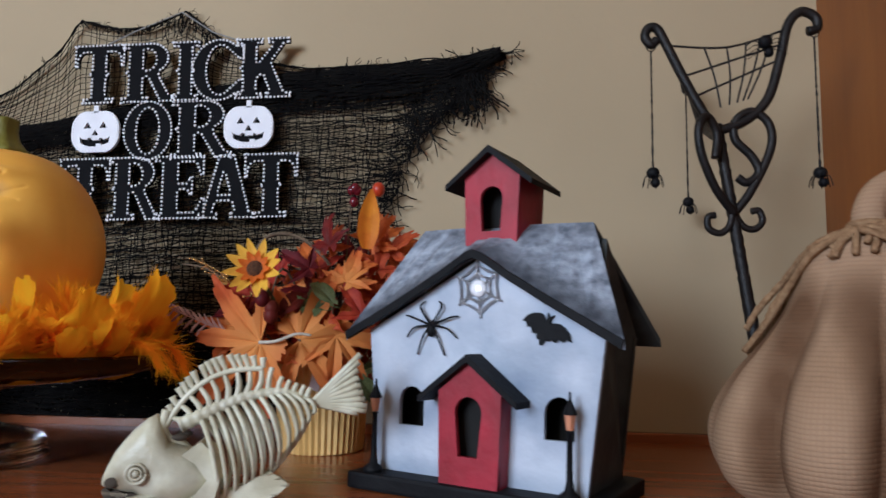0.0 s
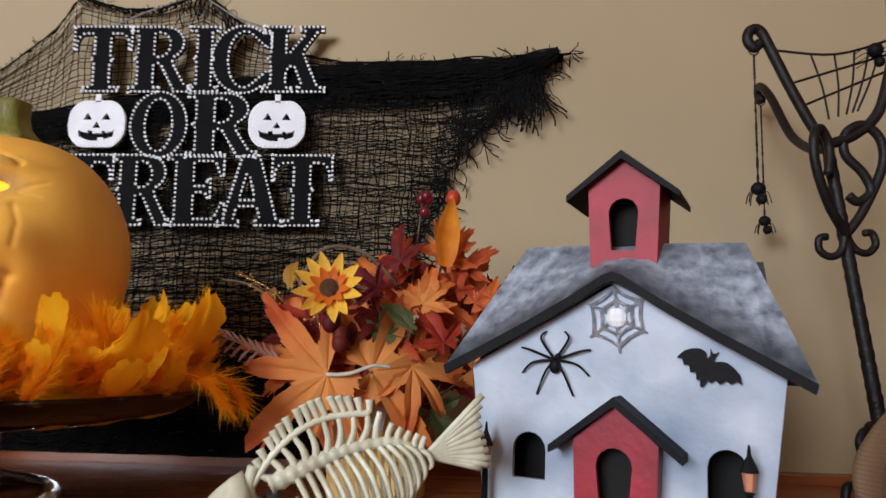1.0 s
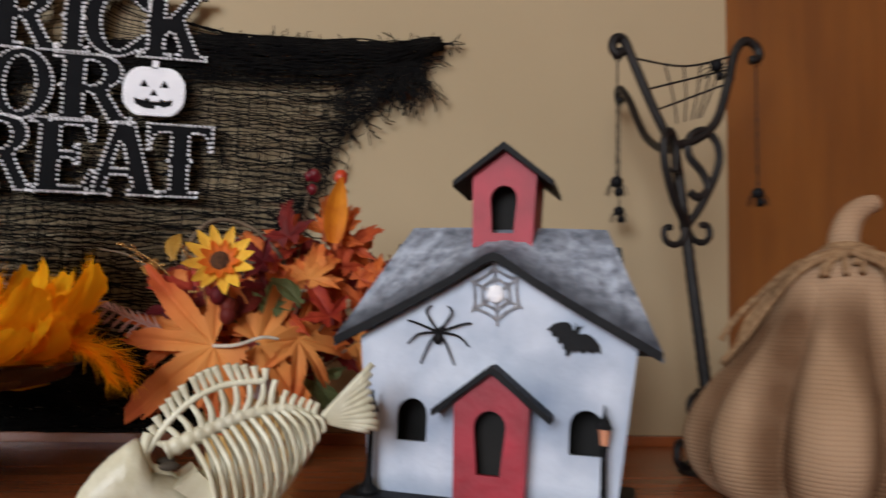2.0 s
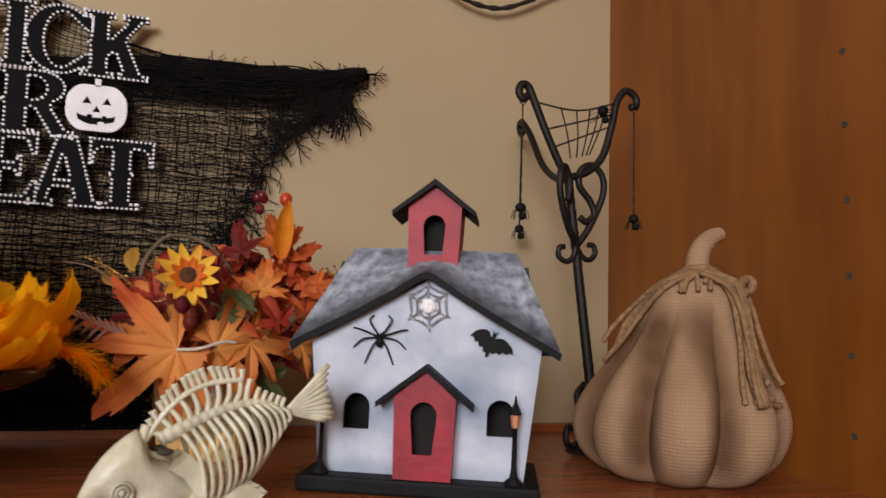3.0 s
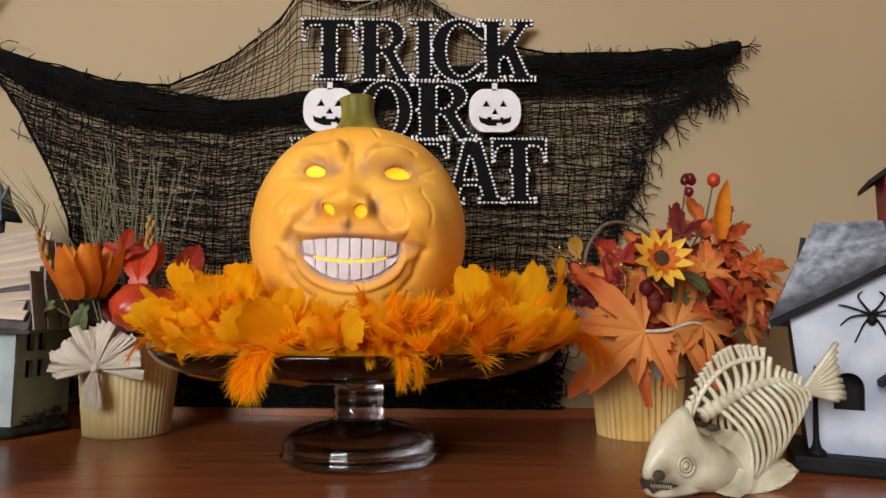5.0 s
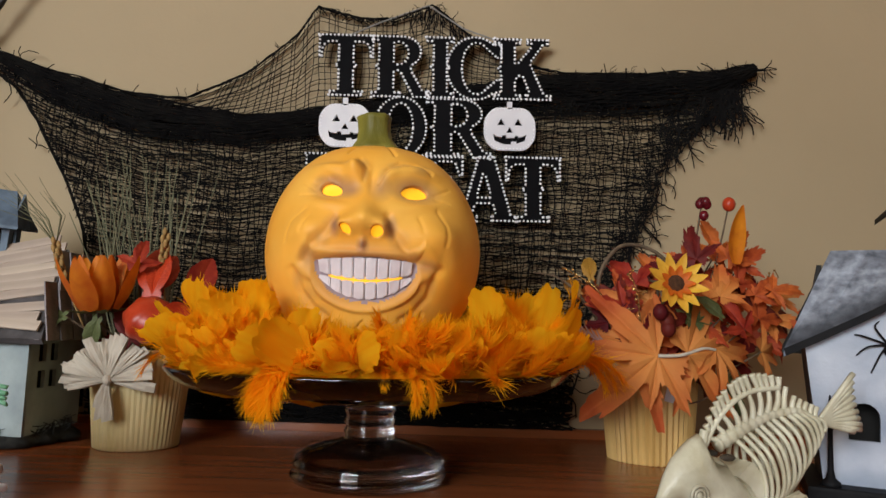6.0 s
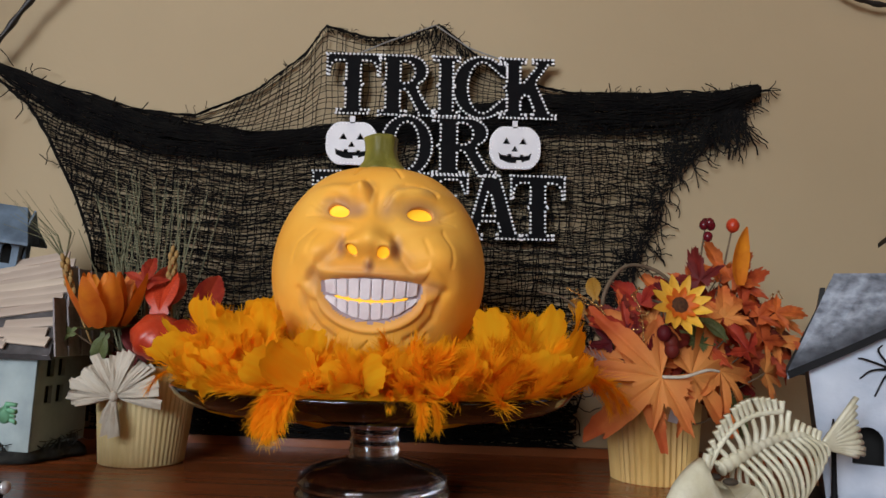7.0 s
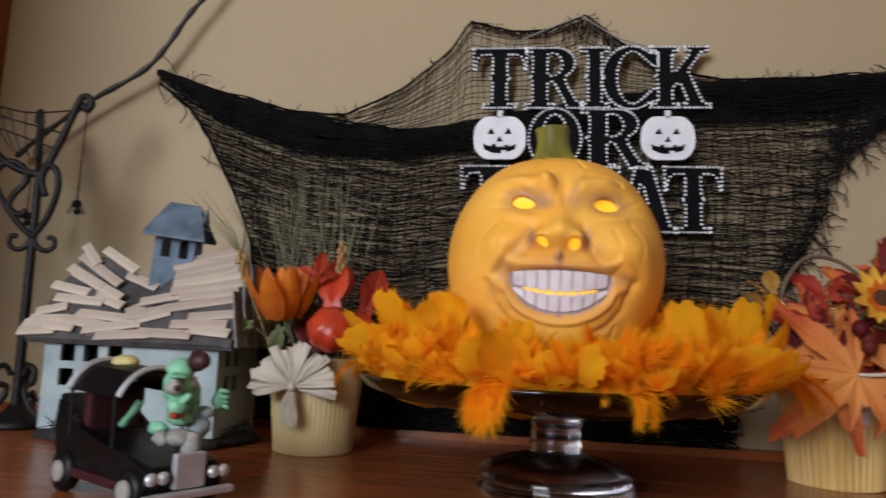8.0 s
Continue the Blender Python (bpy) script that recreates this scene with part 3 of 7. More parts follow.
    # loose ends
    for j in range(80):
        x = rnd.choice((rnd.uniform(0.19, 0.40), rnd.uniform(0.25, 0.37)))
        z, a, pts = SCARF_LOW(x) + 0.008, rnd.uniform(-2.6, -0.6), []
        for i in range(rnd.randint(3, 6)):
            pts.append((x, WALL_Y - 0.010 - 0.004 * rnd.random(), z))
            a += rnd.uniform(-0.7, 0.7)
            x, z = x + 0.006 * math.cos(a), z + 0.006 * math.sin(a)
        fray.add(pts, rnd.uniform(0.0004, 0.0007))
    for j in range(46):
        x, z, a, pts = 0.350 + rnd.uniform(-0.010, 0.014), 0.425, rnd.uniform(-2.0, -1.2), []
        for i in range(rnd.randint(6, 13)):
            pts.append((x, WALL_Y - 0.012 - 0.006 * rnd.random(), z))
            a += rnd.uniform(-0.4, 0.4) + 0.08 * (-1.45 - a)
            x, z = x + 0.006 * math.cos(a), z + 0.006 * math.sin(a)
        fray.add(pts, rnd.uniform(0.0005, 0.0010))
    for j in range(60):
        x = rnd.uniform(-0.32, 0.40)
        z, a, pts = SCARF_TOP(x) - 0.001, rnd.uniform(0.2, 2.9), []
        for i in range(rnd.randint(3, 5)):
            pts.append((x, WALL_Y - 0.010, z))
            a += rnd.uniform(-1.0, 1.0)
            x, z = x + 0.004 * math.cos(a), z + 0.0035 * math.sin(a)
        fray.add(pts, 0.0004)
    for j in range(6):
        a, pts, x, z = rnd.uniform(-1.0, 1.2), [], 0.398, 0.454
        for i in range(5):
            pts.append((x, WALL_Y - 0.012, z))
            a += rnd.uniform(-0.7, 0.7)
            x, z = x + 0.004 * math.cos(a), z + 0.004 * math.sin(a)
        fray.add(pts, 0.0006)
    tagged(mesh_part("netting", net.mesh("netting"), M["thread"], ob, "thin torn black netting"), kind="stuff")
    tagged(mesh_part("gathered_band", band.mesh("gathered_band"), M["thread"], ob, "dense gathered black folds"), kind="stuff")
    tagged(mesh_part("frayed_edge", fray.mesh("frayed_edge"), M["thread"], ob, "frayed black loose ends"), kind="stuff")


gauze()


# ---- the lettered sign ----
def arc(cx, cy, rx, ry, a0, a1, n=9):
    return [(cx + rx * math.cos(radians(a0 + (a1 - a0) * i / n)), cy + ry * math.sin(radians(a0 + (a1 - a0) * i / n))) for i in range(n + 1)]


STEM = [(0.62, 0.56), (0.67, 0.5), (0.62, 0.44), (0.62, 0.1)]
GLYPHS = {
    "T": [[(0, 1), (0.95, 1), (0.95, 0.62), (0.87, 0.62)] + arc(0.745, 0.70, 0.125, 0.16, 0, 90, 5) + [(0.62, 0.86)] + STEM + [(0.76, 0.1), (0.76, 0), (0.19, 0), (0.19, 0.1), (0.33, 0.1), (0.33, 0.44), (0.28, 0.5), (0.33, 0.56), (0.33, 0.86)] + arc(0.205, 0.70, 0.125, 0.16, 90, 180, 5) + [(0.08, 0.62), (0, 0.62)]],
    "I": [[(0, 1), (0.56, 1), (0.56, 0.9), (0.43, 0.9), (0.43, 0.56), (0.48, 0.5), (0.43, 0.44), (0.43, 0.1), (0.56, 0.1), (0.56, 0), (0, 0), (0, 0.1), (0.13, 0.1), (0.13, 0.44), (0.08, 0.5), (0.13, 0.56), (0.13, 0.9), (0, 0.9)]],
    "R": [[(0, 0), (0, 0.1), (0.12, 0.1), (0.12, 0.44), (0.07, 0.5), (0.12, 0.56), (0.12, 0.9), (0, 0.9), (0, 1), (0.52, 1)] + arc(0.55, 0.74, 0.32, 0.26, 85, -60, 10) + [(0.70, 0.45), (0.90, 0.12), (1.0, 0.12), (1.0, 0), (0.72, 0), (0.48, 0.42), (0.41, 0.42), (0.41, 0.1), (0.52, 0.1), (0.52, 0)],
          [(0.41, 0.88), (0.41, 0.55)] + arc(0.47, 0.715, 0.15, 0.165, -90, 90, 8)],
    "C": [arc(0.48, 0.5, 0.48, 0.52, 52, 308, 22) + [(0.92, 0.12), (0.92, 0.34), (0.82, 0.34)] + arc(0.50, 0.5, 0.22, 0.40, 300, 60, 16) + [(0.82, 0.66), (0.92, 0.66), (0.92, 0.90)]],
    "K": [[(0, 1), (0.52, 1), (0.52, 0.9), (0.42, 0.9), (0.42, 0.58), (0.72, 0.9), (0.62, 0.9), (0.62, 1), (1.05, 1), (1.05, 0.9), (0.95, 0.9), (0.70, 0.60), (0.96, 0.1), (1.08, 0.1), (1.08, 0), (0.58, 0), (0.58, 0.1), (0.66, 0.1), (0.52, 0.40), (0.42, 0.32), (0.42, 0.1), (0.52, 0.1), (0.52, 0), (0, 0), (0, 0.1), (0.12, 0.1), (0.12, 0.44), (0.07, 0.5), (0.12, 0.56), (0.12, 0.9), (0, 0.9)]],
    "O": [arc(0.52, 0.5, 0.52, 0.52, 0, 360, 30)[:-1], arc(0.52, 0.5, 0.22, 0.38, 0, 360, 22)[:-1]],
    "E": [[(0, 1), (0.86, 1), (0.86, 0.68), (0.78, 0.68), (0.70, 0.88), (0.42, 0.88), (0.42, 0.57), (0.56, 0.57), (0.60, 0.66), (0.67, 0.66), (0.67, 0.37), (0.60, 0.37), (0.56, 0.45), (0.42, 0.45), (0.42, 0.12), (0.70, 0.12), (0.80, 0.33), (0.88, 0.33), (0.88, 0), (0, 0), (0, 0.1), (0.12, 0.1), (0.12, 0.9), (0, 0.9)]],
    "A": [[(0, 0), (0, 0.1), (0.08, 0.1), (0.36, 1), (0.66, 1), (0.96, 0.1), (1.04, 0.1), (1.04, 0), (0.58, 0), (0.58, 0.1), (0.66, 0.1), (0.61, 0.26), (0.33, 0.26), (0.28, 0.1), (0.37, 0.1), (0.37, 0)], [(0.365, 0.38), (0.575, 0.38), (0.47, 0.72)]],
}


def plate(loops, depth):
    """A flat plate with the loops as outline and holes, in x and z, its front at y = 0."""
    cu = bpy.data.curves.new("outline", "CURVE")
    cu.dimensions, cu.fill_mode, cu.extrude = "2D", "BOTH", depth / 2
    for loop in loops:
        sp = cu.splines.new("POLY")
        sp.points.add(len(loop) - 1)
        for p, (x, y) in zip(sp.points, loop):
            p.co = (x, y, 0, 1)
        sp.use_cyclic_u = True
    tmp = bpy.data.objects.new("outline", cu)
    me = bpy.data.meshes.new_from_object(tmp)
    bpy.data.objects.remove(tmp)
    bpy.data.curves.remove(cu)
    me.transform(pose(0, depth / 2, 0, 90, 0, 0))
    return me


def along(loop, step, inset):
    """Points at even steps round a closed loop, moved to its inner side."""
    area = sum(a[0] * b[1] - b[0] * a[1] for a, b in zip(loop, loop[1:] + loop[:1]))
    sign, out, left = (1 if area > 0 else -1), [], 0.0
    for a, b in zip(loop, loop[1:] + loop[:1]):
        d = math.hypot(b[0] - a[0], b[1] - a[1])
        if d < 1e-9:
            continue
        nx, nz = -(b[1] - a[1]) / d * sign, (b[0] - a[0]) / d * sign
        while left < d:
            out.append((a[0] + (b[0] - a[0]) * left / d + nx * inset, a[1] + (b[1] - a[1]) * left / d + nz * inset))
            left += step
        left -= d
    return out


def studs(points, r, y):
    bm = bmesh.new()
    for x, z in points:
        k = r * rnd.uniform(0.85, 1.15)
        tip = bm.verts.new((x, y - k * 0.8, z))
        lo = [bm.verts.new((x + k * math.cos(a), y, z + k * math.sin(a))) for a in (math.pi / 3 * i for i in range(6))]
        mid = [bm.verts.new((x + 0.7 * k * math.cos(a), y - k * 0.6, z + 0.7 * k * math.sin(a))) for a in (math.pi / 3 * i for i in range(6))]
        for i in range(6):
            j = (i + 1) % 6
            bm.faces.new((lo[i], lo[j], mid[j], mid[i]))
            bm.faces.new((mid[i], mid[j], tip))
    return bm


def letter(ch, x, z, w, h, parent, back):
    wide = max(p[0] for p in GLYPHS[ch][0])
    loops = [[(x + px / wide * w, z + pz * h) for px, pz in loop] for loop in GLYPHS[ch]]
    me = plate(loops, 0.004)
    me.transform(Matrix.Translation((0, back, 0)))
    ob = mesh_part("letter", me, M["signblack"], parent)
    dots = []
    for k, loop in enumerate(loops):
        dots += along(loop, 0.0047, 0.0014 if k == 0 else -0.0014)
    tagged(part("rhinestone_edging", studs(dots, 0.0017, back), M["stone"], ob, "small white rhinestones round the edge"), kind="stuff")


def sign_pumpkin(cx, cz, parent):
    out = [(cx + 0.0305 * math.copysign(abs(math.cos(a)) ** 0.75, math.cos(a)), cz + 0.0265 * math.copysign(abs(math.sin(a)) ** 0.72, math.sin(a)) * (1 + 0.03 * math.cos(6 * a))) for a in (2 * math.pi * i / 48 for i in range(48))]
    eye = lambda s: [(cx + s * 0.010 - 0.0048, cz + 0.0045), (cx + s * 0.010 + 0.0048, cz + 0.0045), (cx + s * 0.010, cz + 0.0125)]
    nose = [(cx - 0.0042, cz - 0.0045), (cx + 0.0042, cz - 0.0045), (cx, cz + 0.0025)]
    grin = [(-0.0195, -0.006), (-0.0165, -0.0085), (-0.009, -0.010), (-0.009, -0.0075), (-0.004, -0.0075), (-0.004, -0.0105), (0.006, -0.0105), (0.006, -0.008), (0.010, -0.008), (0.010, -0.010), (0.0165, -0.0085), (0.0195, -0.006), (0.018, -0.014), (0.008, -0.0175), (0.008, -0.0150), (0.002, -0.0150), (0.002, -0.0185), (-0.006, -0.0185), (-0.010, -0.0175), (-0.018, -0.014)]
    me = plate([out, eye(-1), eye(1), nose, [(cx + a, cz + b) for a, b in grin]], 0.004)
    me.transform(Matrix.Translation((0, -0.0035, 0)))
    ob = mesh_part("pumpkin_shape", me, M["white"], parent, "white cut-out pumpkin with a carved grin")
    part("backing", prism(bmesh.new(), [(cx - 0.021, cz - 0.019), (cx + 0.021, cz - 0.019), (cx + 0.021, cz + 0.014), (cx - 0.021, cz + 0.014)], 0.001, 0.003), M["signblack"], ob)
    part("stalk", prism(bmesh.new(), [(cx - 0.003, cz + 0.024), (cx + 0.003, cz + 0.024), (cx + 0.003, cz + 0.033), (cx - 0.003, cz + 0.033)], -0.0035, 0.0005), M["white"], ob)
    tagged(part("rhinestone_edging", studs(along(out, 0.0042, 0.002), 0.0010, -0.0036), M["stone"], ob), kind="stuff")


def sign():
    ob = thing("letter_sign", pose(-0.0025, WALL_Y - 0.024, 0.3635, 0, -1.3, 0) @ Matrix.Scale(1.02, 4), "black cut-out sign with white rhinestones reading trick or treat", "sign")
    for ch, x, w in (("T", -0.142, 0.066), ("R", -0.080, 0.070), ("I", -0.015, 0.035), ("C", 0.009, 0.068), ("K", 0.066, 0.069)):
        letter(ch, x, 0.033, w, 0.0765, ob, 0.0005 * (ch in "RC"))
    for ch, x, w in (("O", -0.0755, 0.064), ("R", -0.014, 0.078)):
        letter(ch, x, -0.039, w, 0.0735, ob, 0.0012 + 0.0004 * (ch == "O"))
    for k, (ch, x, w) in enumerate((("T", -0.153, 0.066), ("R", -0.090, 0.068), ("E", -0.031, 0.064), ("A", 0.024, 0.070), ("T", 0.080, 0.0665))):
        letter(ch, x, -0.113, w, 0.0785, ob, 0.0006 + 0.0005 * (k % 2))
    sign_pumpkin(0.085, -0.003, ob)
    sign_pumpkin(-0.108, -0.003, ob)
    part("hanging_string", rod([(-0.115, 0.004, 0.105), (-0.07, 0.008, 0.128), (-0.012, 0.014, 0.154), (0.03, 0.012, 0.125), (0.075, 0.004, 0.106)], 0.0010, 6), M["string"], ob, "thin grey string")


sign()


# ---- cake stand, feathers and the lantern ----
STAND = (-0.052, 0.760)


def cake_stand():
    ob = thing("cake_stand", pose(*STAND, 0, 0, -0.8, 0), "smoked dark glass cake stand on the shelf", "cake stand")
    foot = [(0, 0.001), (0.052, 0.001), (0.056, 0.0), (0.0605, 0.002), (0.0625, 0.006), (0.0618, 0.0085), (0.0598, 0.0100), (0.0604, 0.0130), (0.0600, 0.0165), (0.0570, 0.0212), (0.0500, 0.0252), (0.0405, 0.0280), (0.0310, 0.0302), (0.0240, 0.0322), (0.0215, 0.0334)]
    neck = [(0.0195, 0.0345), (0.0192, 0.0360), (0.0210, 0.0390), (0.0192, 0.0420), (0.0192, 0.0445), (0.0210, 0.0475), (0.0192, 0.0505), (0.0192, 0.0530), (0.0210, 0.0560), (0.0196, 0.0590), (0.026, 0.0615)]
    dish = [(0.066, 0.0655), (0.118, 0.0710), (0.144, 0.0765), (0.1540, 0.0825), (0.1585, 0.0885), (0.1590, 0.0900), (0.1575, 0.0912), (0.1555, 0.0900), (0.1500, 0.0850), (0.140, 0.0805), (0.116, 0.0755), (0.06, 0.0715), (0, 0.0715)]
    part("foot", lathe(bmesh.new(), foot + [(0, 0.0335)], 96), M["smoke"], ob, "domed smoked glass foot", smooth=True)
    part("stem", lathe(bmesh.new(), [(0, 0.0336), (0.0210, 0.0337)] + neck[:-1] + [(0, 0.0592)], 64), M["smoke"], ob, "ringed smoked glass stem", smooth=True)
    part("plate", lathe(bmesh.new(), [(0, 0.0594), (0.0200, 0.0595)] + neck[-1:] + dish, 128), M["smokeplate"], ob, "smoked glass plate with a raised rim", smooth=True)


cake_stand()


def feather_mesh(length, width, curl, seed, downy):
    """A plume: a bent quill with a broad spoon-shaped vane, or with a cloud of loose downy barbs."""
    r, bm, n = random.Random(seed), bmesh.new(), 18
    bow = r.uniform(-0.6, 0.6)

    def spine(t):
        a = curl * t
        return Vector((bow * length * t * t * 0.5, length * math.sin(a) / curl, length * (1 - math.cos(a)) / curl))

    def half(t):
        return width / 2 * max(0.03, math.sin(math.pi * min(1, 0.04 + 0.93 * t ** 1.15))) ** 0.55

    cols, rows = (-1, -0.75, -0.5, -0.25, 0, 0.25, 0.5, 0.75, 1), []
    notch = [r.choice((1, 1, 1, 0.82, 0.93)) for i in range(2 * n + 2)]
    for i in range(n + 1):
        t = i / n
        w = half(t) * (0.16 if downy else 1)
        row = []
        for c in cols:
            k = w * (notch[i + (n + 1) * (c > 0)] if abs(c) == 1 and not downy else 1)
            row.append(bm.verts.new(spine(t) + Vector((c * k, 0.45 * abs(c) * k, 0.50 * c * c * k + 0.0006 * math.sin(11 * t + 3 * c + seed)))))
        rows.append(row)
    for p, q in zip(rows, rows[1:]):
        for k in range(8):
            bm.faces.new((p[k], p[k + 1], q[k + 1], q[k]))
    # barbs: fine hairs that sweep towards the tip, all round the quill on a downy plume
    for i in range(420 if downy else 110):
        t = r.uniform(0.0, 1.0) if downy else r.choice((r.uniform(0, 0.4), r.uniform(0, 0.4), r.uniform(0.4, 1)))
        side, w = r.choice((-1, 1)), r.uniform(0.00025, 0.0006)
        L = half(min(t, 0.86)) * (r.uniform(0.4, 1.45) if downy else r.uniform(0.2, 0.6)) + 0.002
        sweep, lift = r.uniform(0.5, 2.4) + 1.2 * t ** 3, r.uniform(-0.9, 0.9)
        at = spine(t) + Vector((side * half(t) * (r.uniform(0, 0.15) if downy else 0.82), 0, 0))
        along, over = Vector((0, math.cos(curl * t), math.sin(curl * t))), Vector((0, -math.sin(curl * t), math.cos(curl * t)))
        out = (Vector((side * r.uniform(0.2, 1.2), 0, 0)) + along * sweep + over * lift).normalized()
        bend = (along * r.uniform(0, 0.5) + over * r.uniform(-0.4, 0.4) + Vector((r.uniform(-0.3, 0.3), 0, 0))) * L
        mid, tip = at + out * L * 0.5, at + out * L + bend * 0.6
        cross = out.cross(over + Vector((0.3 * lift, 0, 0))).normalized() * w
        va = [bm.verts.new(p) for p in (at - cross, at + cross, mid + cross, mid - cross, tip)]
        bm.faces.new(va[:4])
        bm.faces.new((va[3], va[2], va[4]))
    me = bpy.data.meshes.new("feather")
    bm.to_mesh(me)
    bm.free()
    me.materials.append(M["feather"])
    me.polygons.foreach_set("use_smooth", [True] * len(me.polygons))
    return me


def feathers():
    ob = thing("feather_boa", pose(*STAND, 0.068, 0, -0.8, 0), "fluffy bright orange feather boa heaped on the cake stand", "feather boa")
    core, rows = bmesh.new(), []
    for i in range(72):
        a = 2 * math.pi * i / 72
        k = 1 + 0.12 * math.sin(9 * a) + 0.10 * math.sin(17 * a + 1)
        rows.append([core.verts.new(((0.112 + 0.034 * k * math.cos(b)) * math.cos(a), (0.112 + 0.034 * k * math.cos(b)) * math.sin(a), 0.023 + 0.019 * k * math.sin(b))) for b in (2 * math.pi * j / 14 for j in range(14))])
    for i in range(72):
        p, q = rows[i], rows[(i + 1) % 72]
        for j in range(14):
            core.faces.new((p[j], q[j], q[(j + 1) % 14], p[(j + 1) % 14]))
    part("boa_core", core, M["feather"], ob, "soft orange core of the boa", smooth=True)
    r = random.Random(11)
    down = [feather_mesh(r.uniform(0.045, 0.062), r.uniform(0.034, 0.046), r.uniform(0.6, 1.6), k, True) for k in range(8)]
    vane = [feather_mesh(r.uniform(0.048, 0.064), r.uniform(0.030, 0.040), r.uniform(0.7, 1.5), 20 + k, False) for k in range(7)]
    hung = [feather_mesh(0.066, 0.034, -1.6, 40 + k, True) for k in range(3)]
    for k in range(300):
        a = 2 * math.pi * r.random()
        front = -math.sin(a)
        rad = r.uniform(0.088, 0.142)
        soft = k % 2 == 0
        z = r.uniform(0.022, 0.038) + 0.008 * (front < 0.3) * (rad < 0.12)
        way = math.degrees(a) - 90 + r.gauss(0, 70)
        rise = r.uniform(-8, 30) * (0.45 if front > 0.35 else 1.0)
        o = mesh_part("feather", r.choice(down if soft else vane), M["feather"], ob)
        size = r.uniform(0.6, 0.95) * (0.8 if rad > 0.13 else 1) * (0.8 if front > 0.3 else 1)
        o.matrix_basis = pose(rad * math.cos(a), rad * math.sin(a), z, 0, 0, way) @ pose(0, 0, 0, rise, r.uniform(-50, 50), 0) @ Matrix.Scale(size, 4)
    for k in range(190):
        a = radians(r.uniform(-165, -15))
        rad = r.uniform(0.126, 0.151)
        o = mesh_part("feather", r.choice(down if k % 2 else vane), M["feather"], ob)
        o.matrix_basis = pose(rad * math.cos(a), rad * math.sin(a), r.uniform(0.019, 0.038), 0, 0, r.uniform(0, 360)) @ pose(0, 0, 0, r.uniform(-6, 24), r.uniform(-70, 70), 0) @ Matrix.Scale(r.uniform(0.40, 0.70), 4)
    # broad smooth ones that stand out of the heap: place round the dish, way, rise, roll, size
    for a, rad, z, way, rise, roll, size in ((-96, 0.142, 0.026, 62, 38, -58, 0.95), (-158, 0.120, 0.034, 20, 42, 30, 1.0), (-146, 0.118, 0.034, -30, 46, 10, 1.0), (-170, 0.118, 0.036, 60, 30, 20, 1.0), (-134, 0.120, 0.030, 10, 50, -20, 0.9), (-60, 0.136, 0.026, 40, 20, 50, 0.8),
                                             (-12, 0.120, 0.034, -60, 46, 20, 1.0), (-4, 0.128, 0.034, -95, 20, -20, 1.1), (-30, 0.130, 0.030, -110, 12, -30, 1.0), (14, 0.120, 0.036, -40, 50, 0, 1.0), (-178, 0.130, 0.036, 110, 14, 10, 1.0), (-40, 0.116, 0.036, -20, 52, -10, 0.85)):
        t = radians(a)
        o = mesh_part("feather", vane[int(abs(a)) % 7], M["feather"], ob)
        o.matrix_basis = pose(rad * math.cos(t), rad * math.sin(t), z, 0, 0, way) @ pose(0, 0, 0, rise, roll, 0) @ Matrix.Scale(size, 4)
    # those that lie over the rim
    for a, turn, tip, size in ((-109, -22, -6, 0.60), (-107, -8, -2, 0.62), (-108, -15, -8, 0.64), (-105, -2, 2, 0.54), (-108, -30, 0, 0.54), (-78, 10, -6, 0.50), (-76, 22, -10, 0.48), (-84, 4, -4, 0.28), (-176, 10, 20, 0.62), (-2, -6, 25, 0.9), (-10, 14, 20, 0.8), (-14, -4, 30, 0.9), (170, -14, 25, 0.6)):
        t = radians(a)
        o = mesh_part("feather", hung[int(abs(a + turn)) % 3], M["feather"], ob)
        o.matrix_basis = pose(0.146 * math.cos(t), 0.146 * math.sin(t), 0.031, 0, 0, a - 90 + turn) @ pose(0, 0, 0, tip, 0, 0) @ Matrix.Scale(size, 4)


feathers()

FACE = pose(-0.0570, 0.777, 0.1835, 0, 0, 0.5) @ Matrix.Diagonal((1.0, 1.0, 1.02, 1))


def bump2(u, v, cu, cv, ru, rv, h, tilt=0.0):
    c, s = math.cos(radians(tilt)), math.sin(radians(tilt))
    du, dv = (u - cu) * c + (v - cv) * s, -(u - cu) * s + (v - cv) * c
    return h * math.exp(-((du / ru) ** 2) - (dv / rv) ** 2)


MOUTH_U, MOUTH_V = -0.001, -0.0275


def mouth_edge(u, v):
    """Below 1 inside the grin."""
    du = (u - MOUTH_U) / 0.0395
    w = math.sqrt(max(0.0, 1 - du * du))
    return du * du + ((v - MOUTH_V - 0.0155 + 0.0162 * w + 0.002 * du * du) / 0.0165) ** 2


def fold(u, v, pts, w, d):
    """A groove along a line of points."""
    best = 1.0
    for (a, b), (c, e) in zip(pts, pts[1:]):
        dx, dy = c - a, e - b
        t = max(0.0, min(1.0, ((u - a) * dx + (v - b) * dy) / (dx * dx + dy * dy)))
        best = min(best, (u - a - t * dx) ** 2 + (v - b - t * dy) ** 2)
    return -d * math.exp(-best / (w * w))


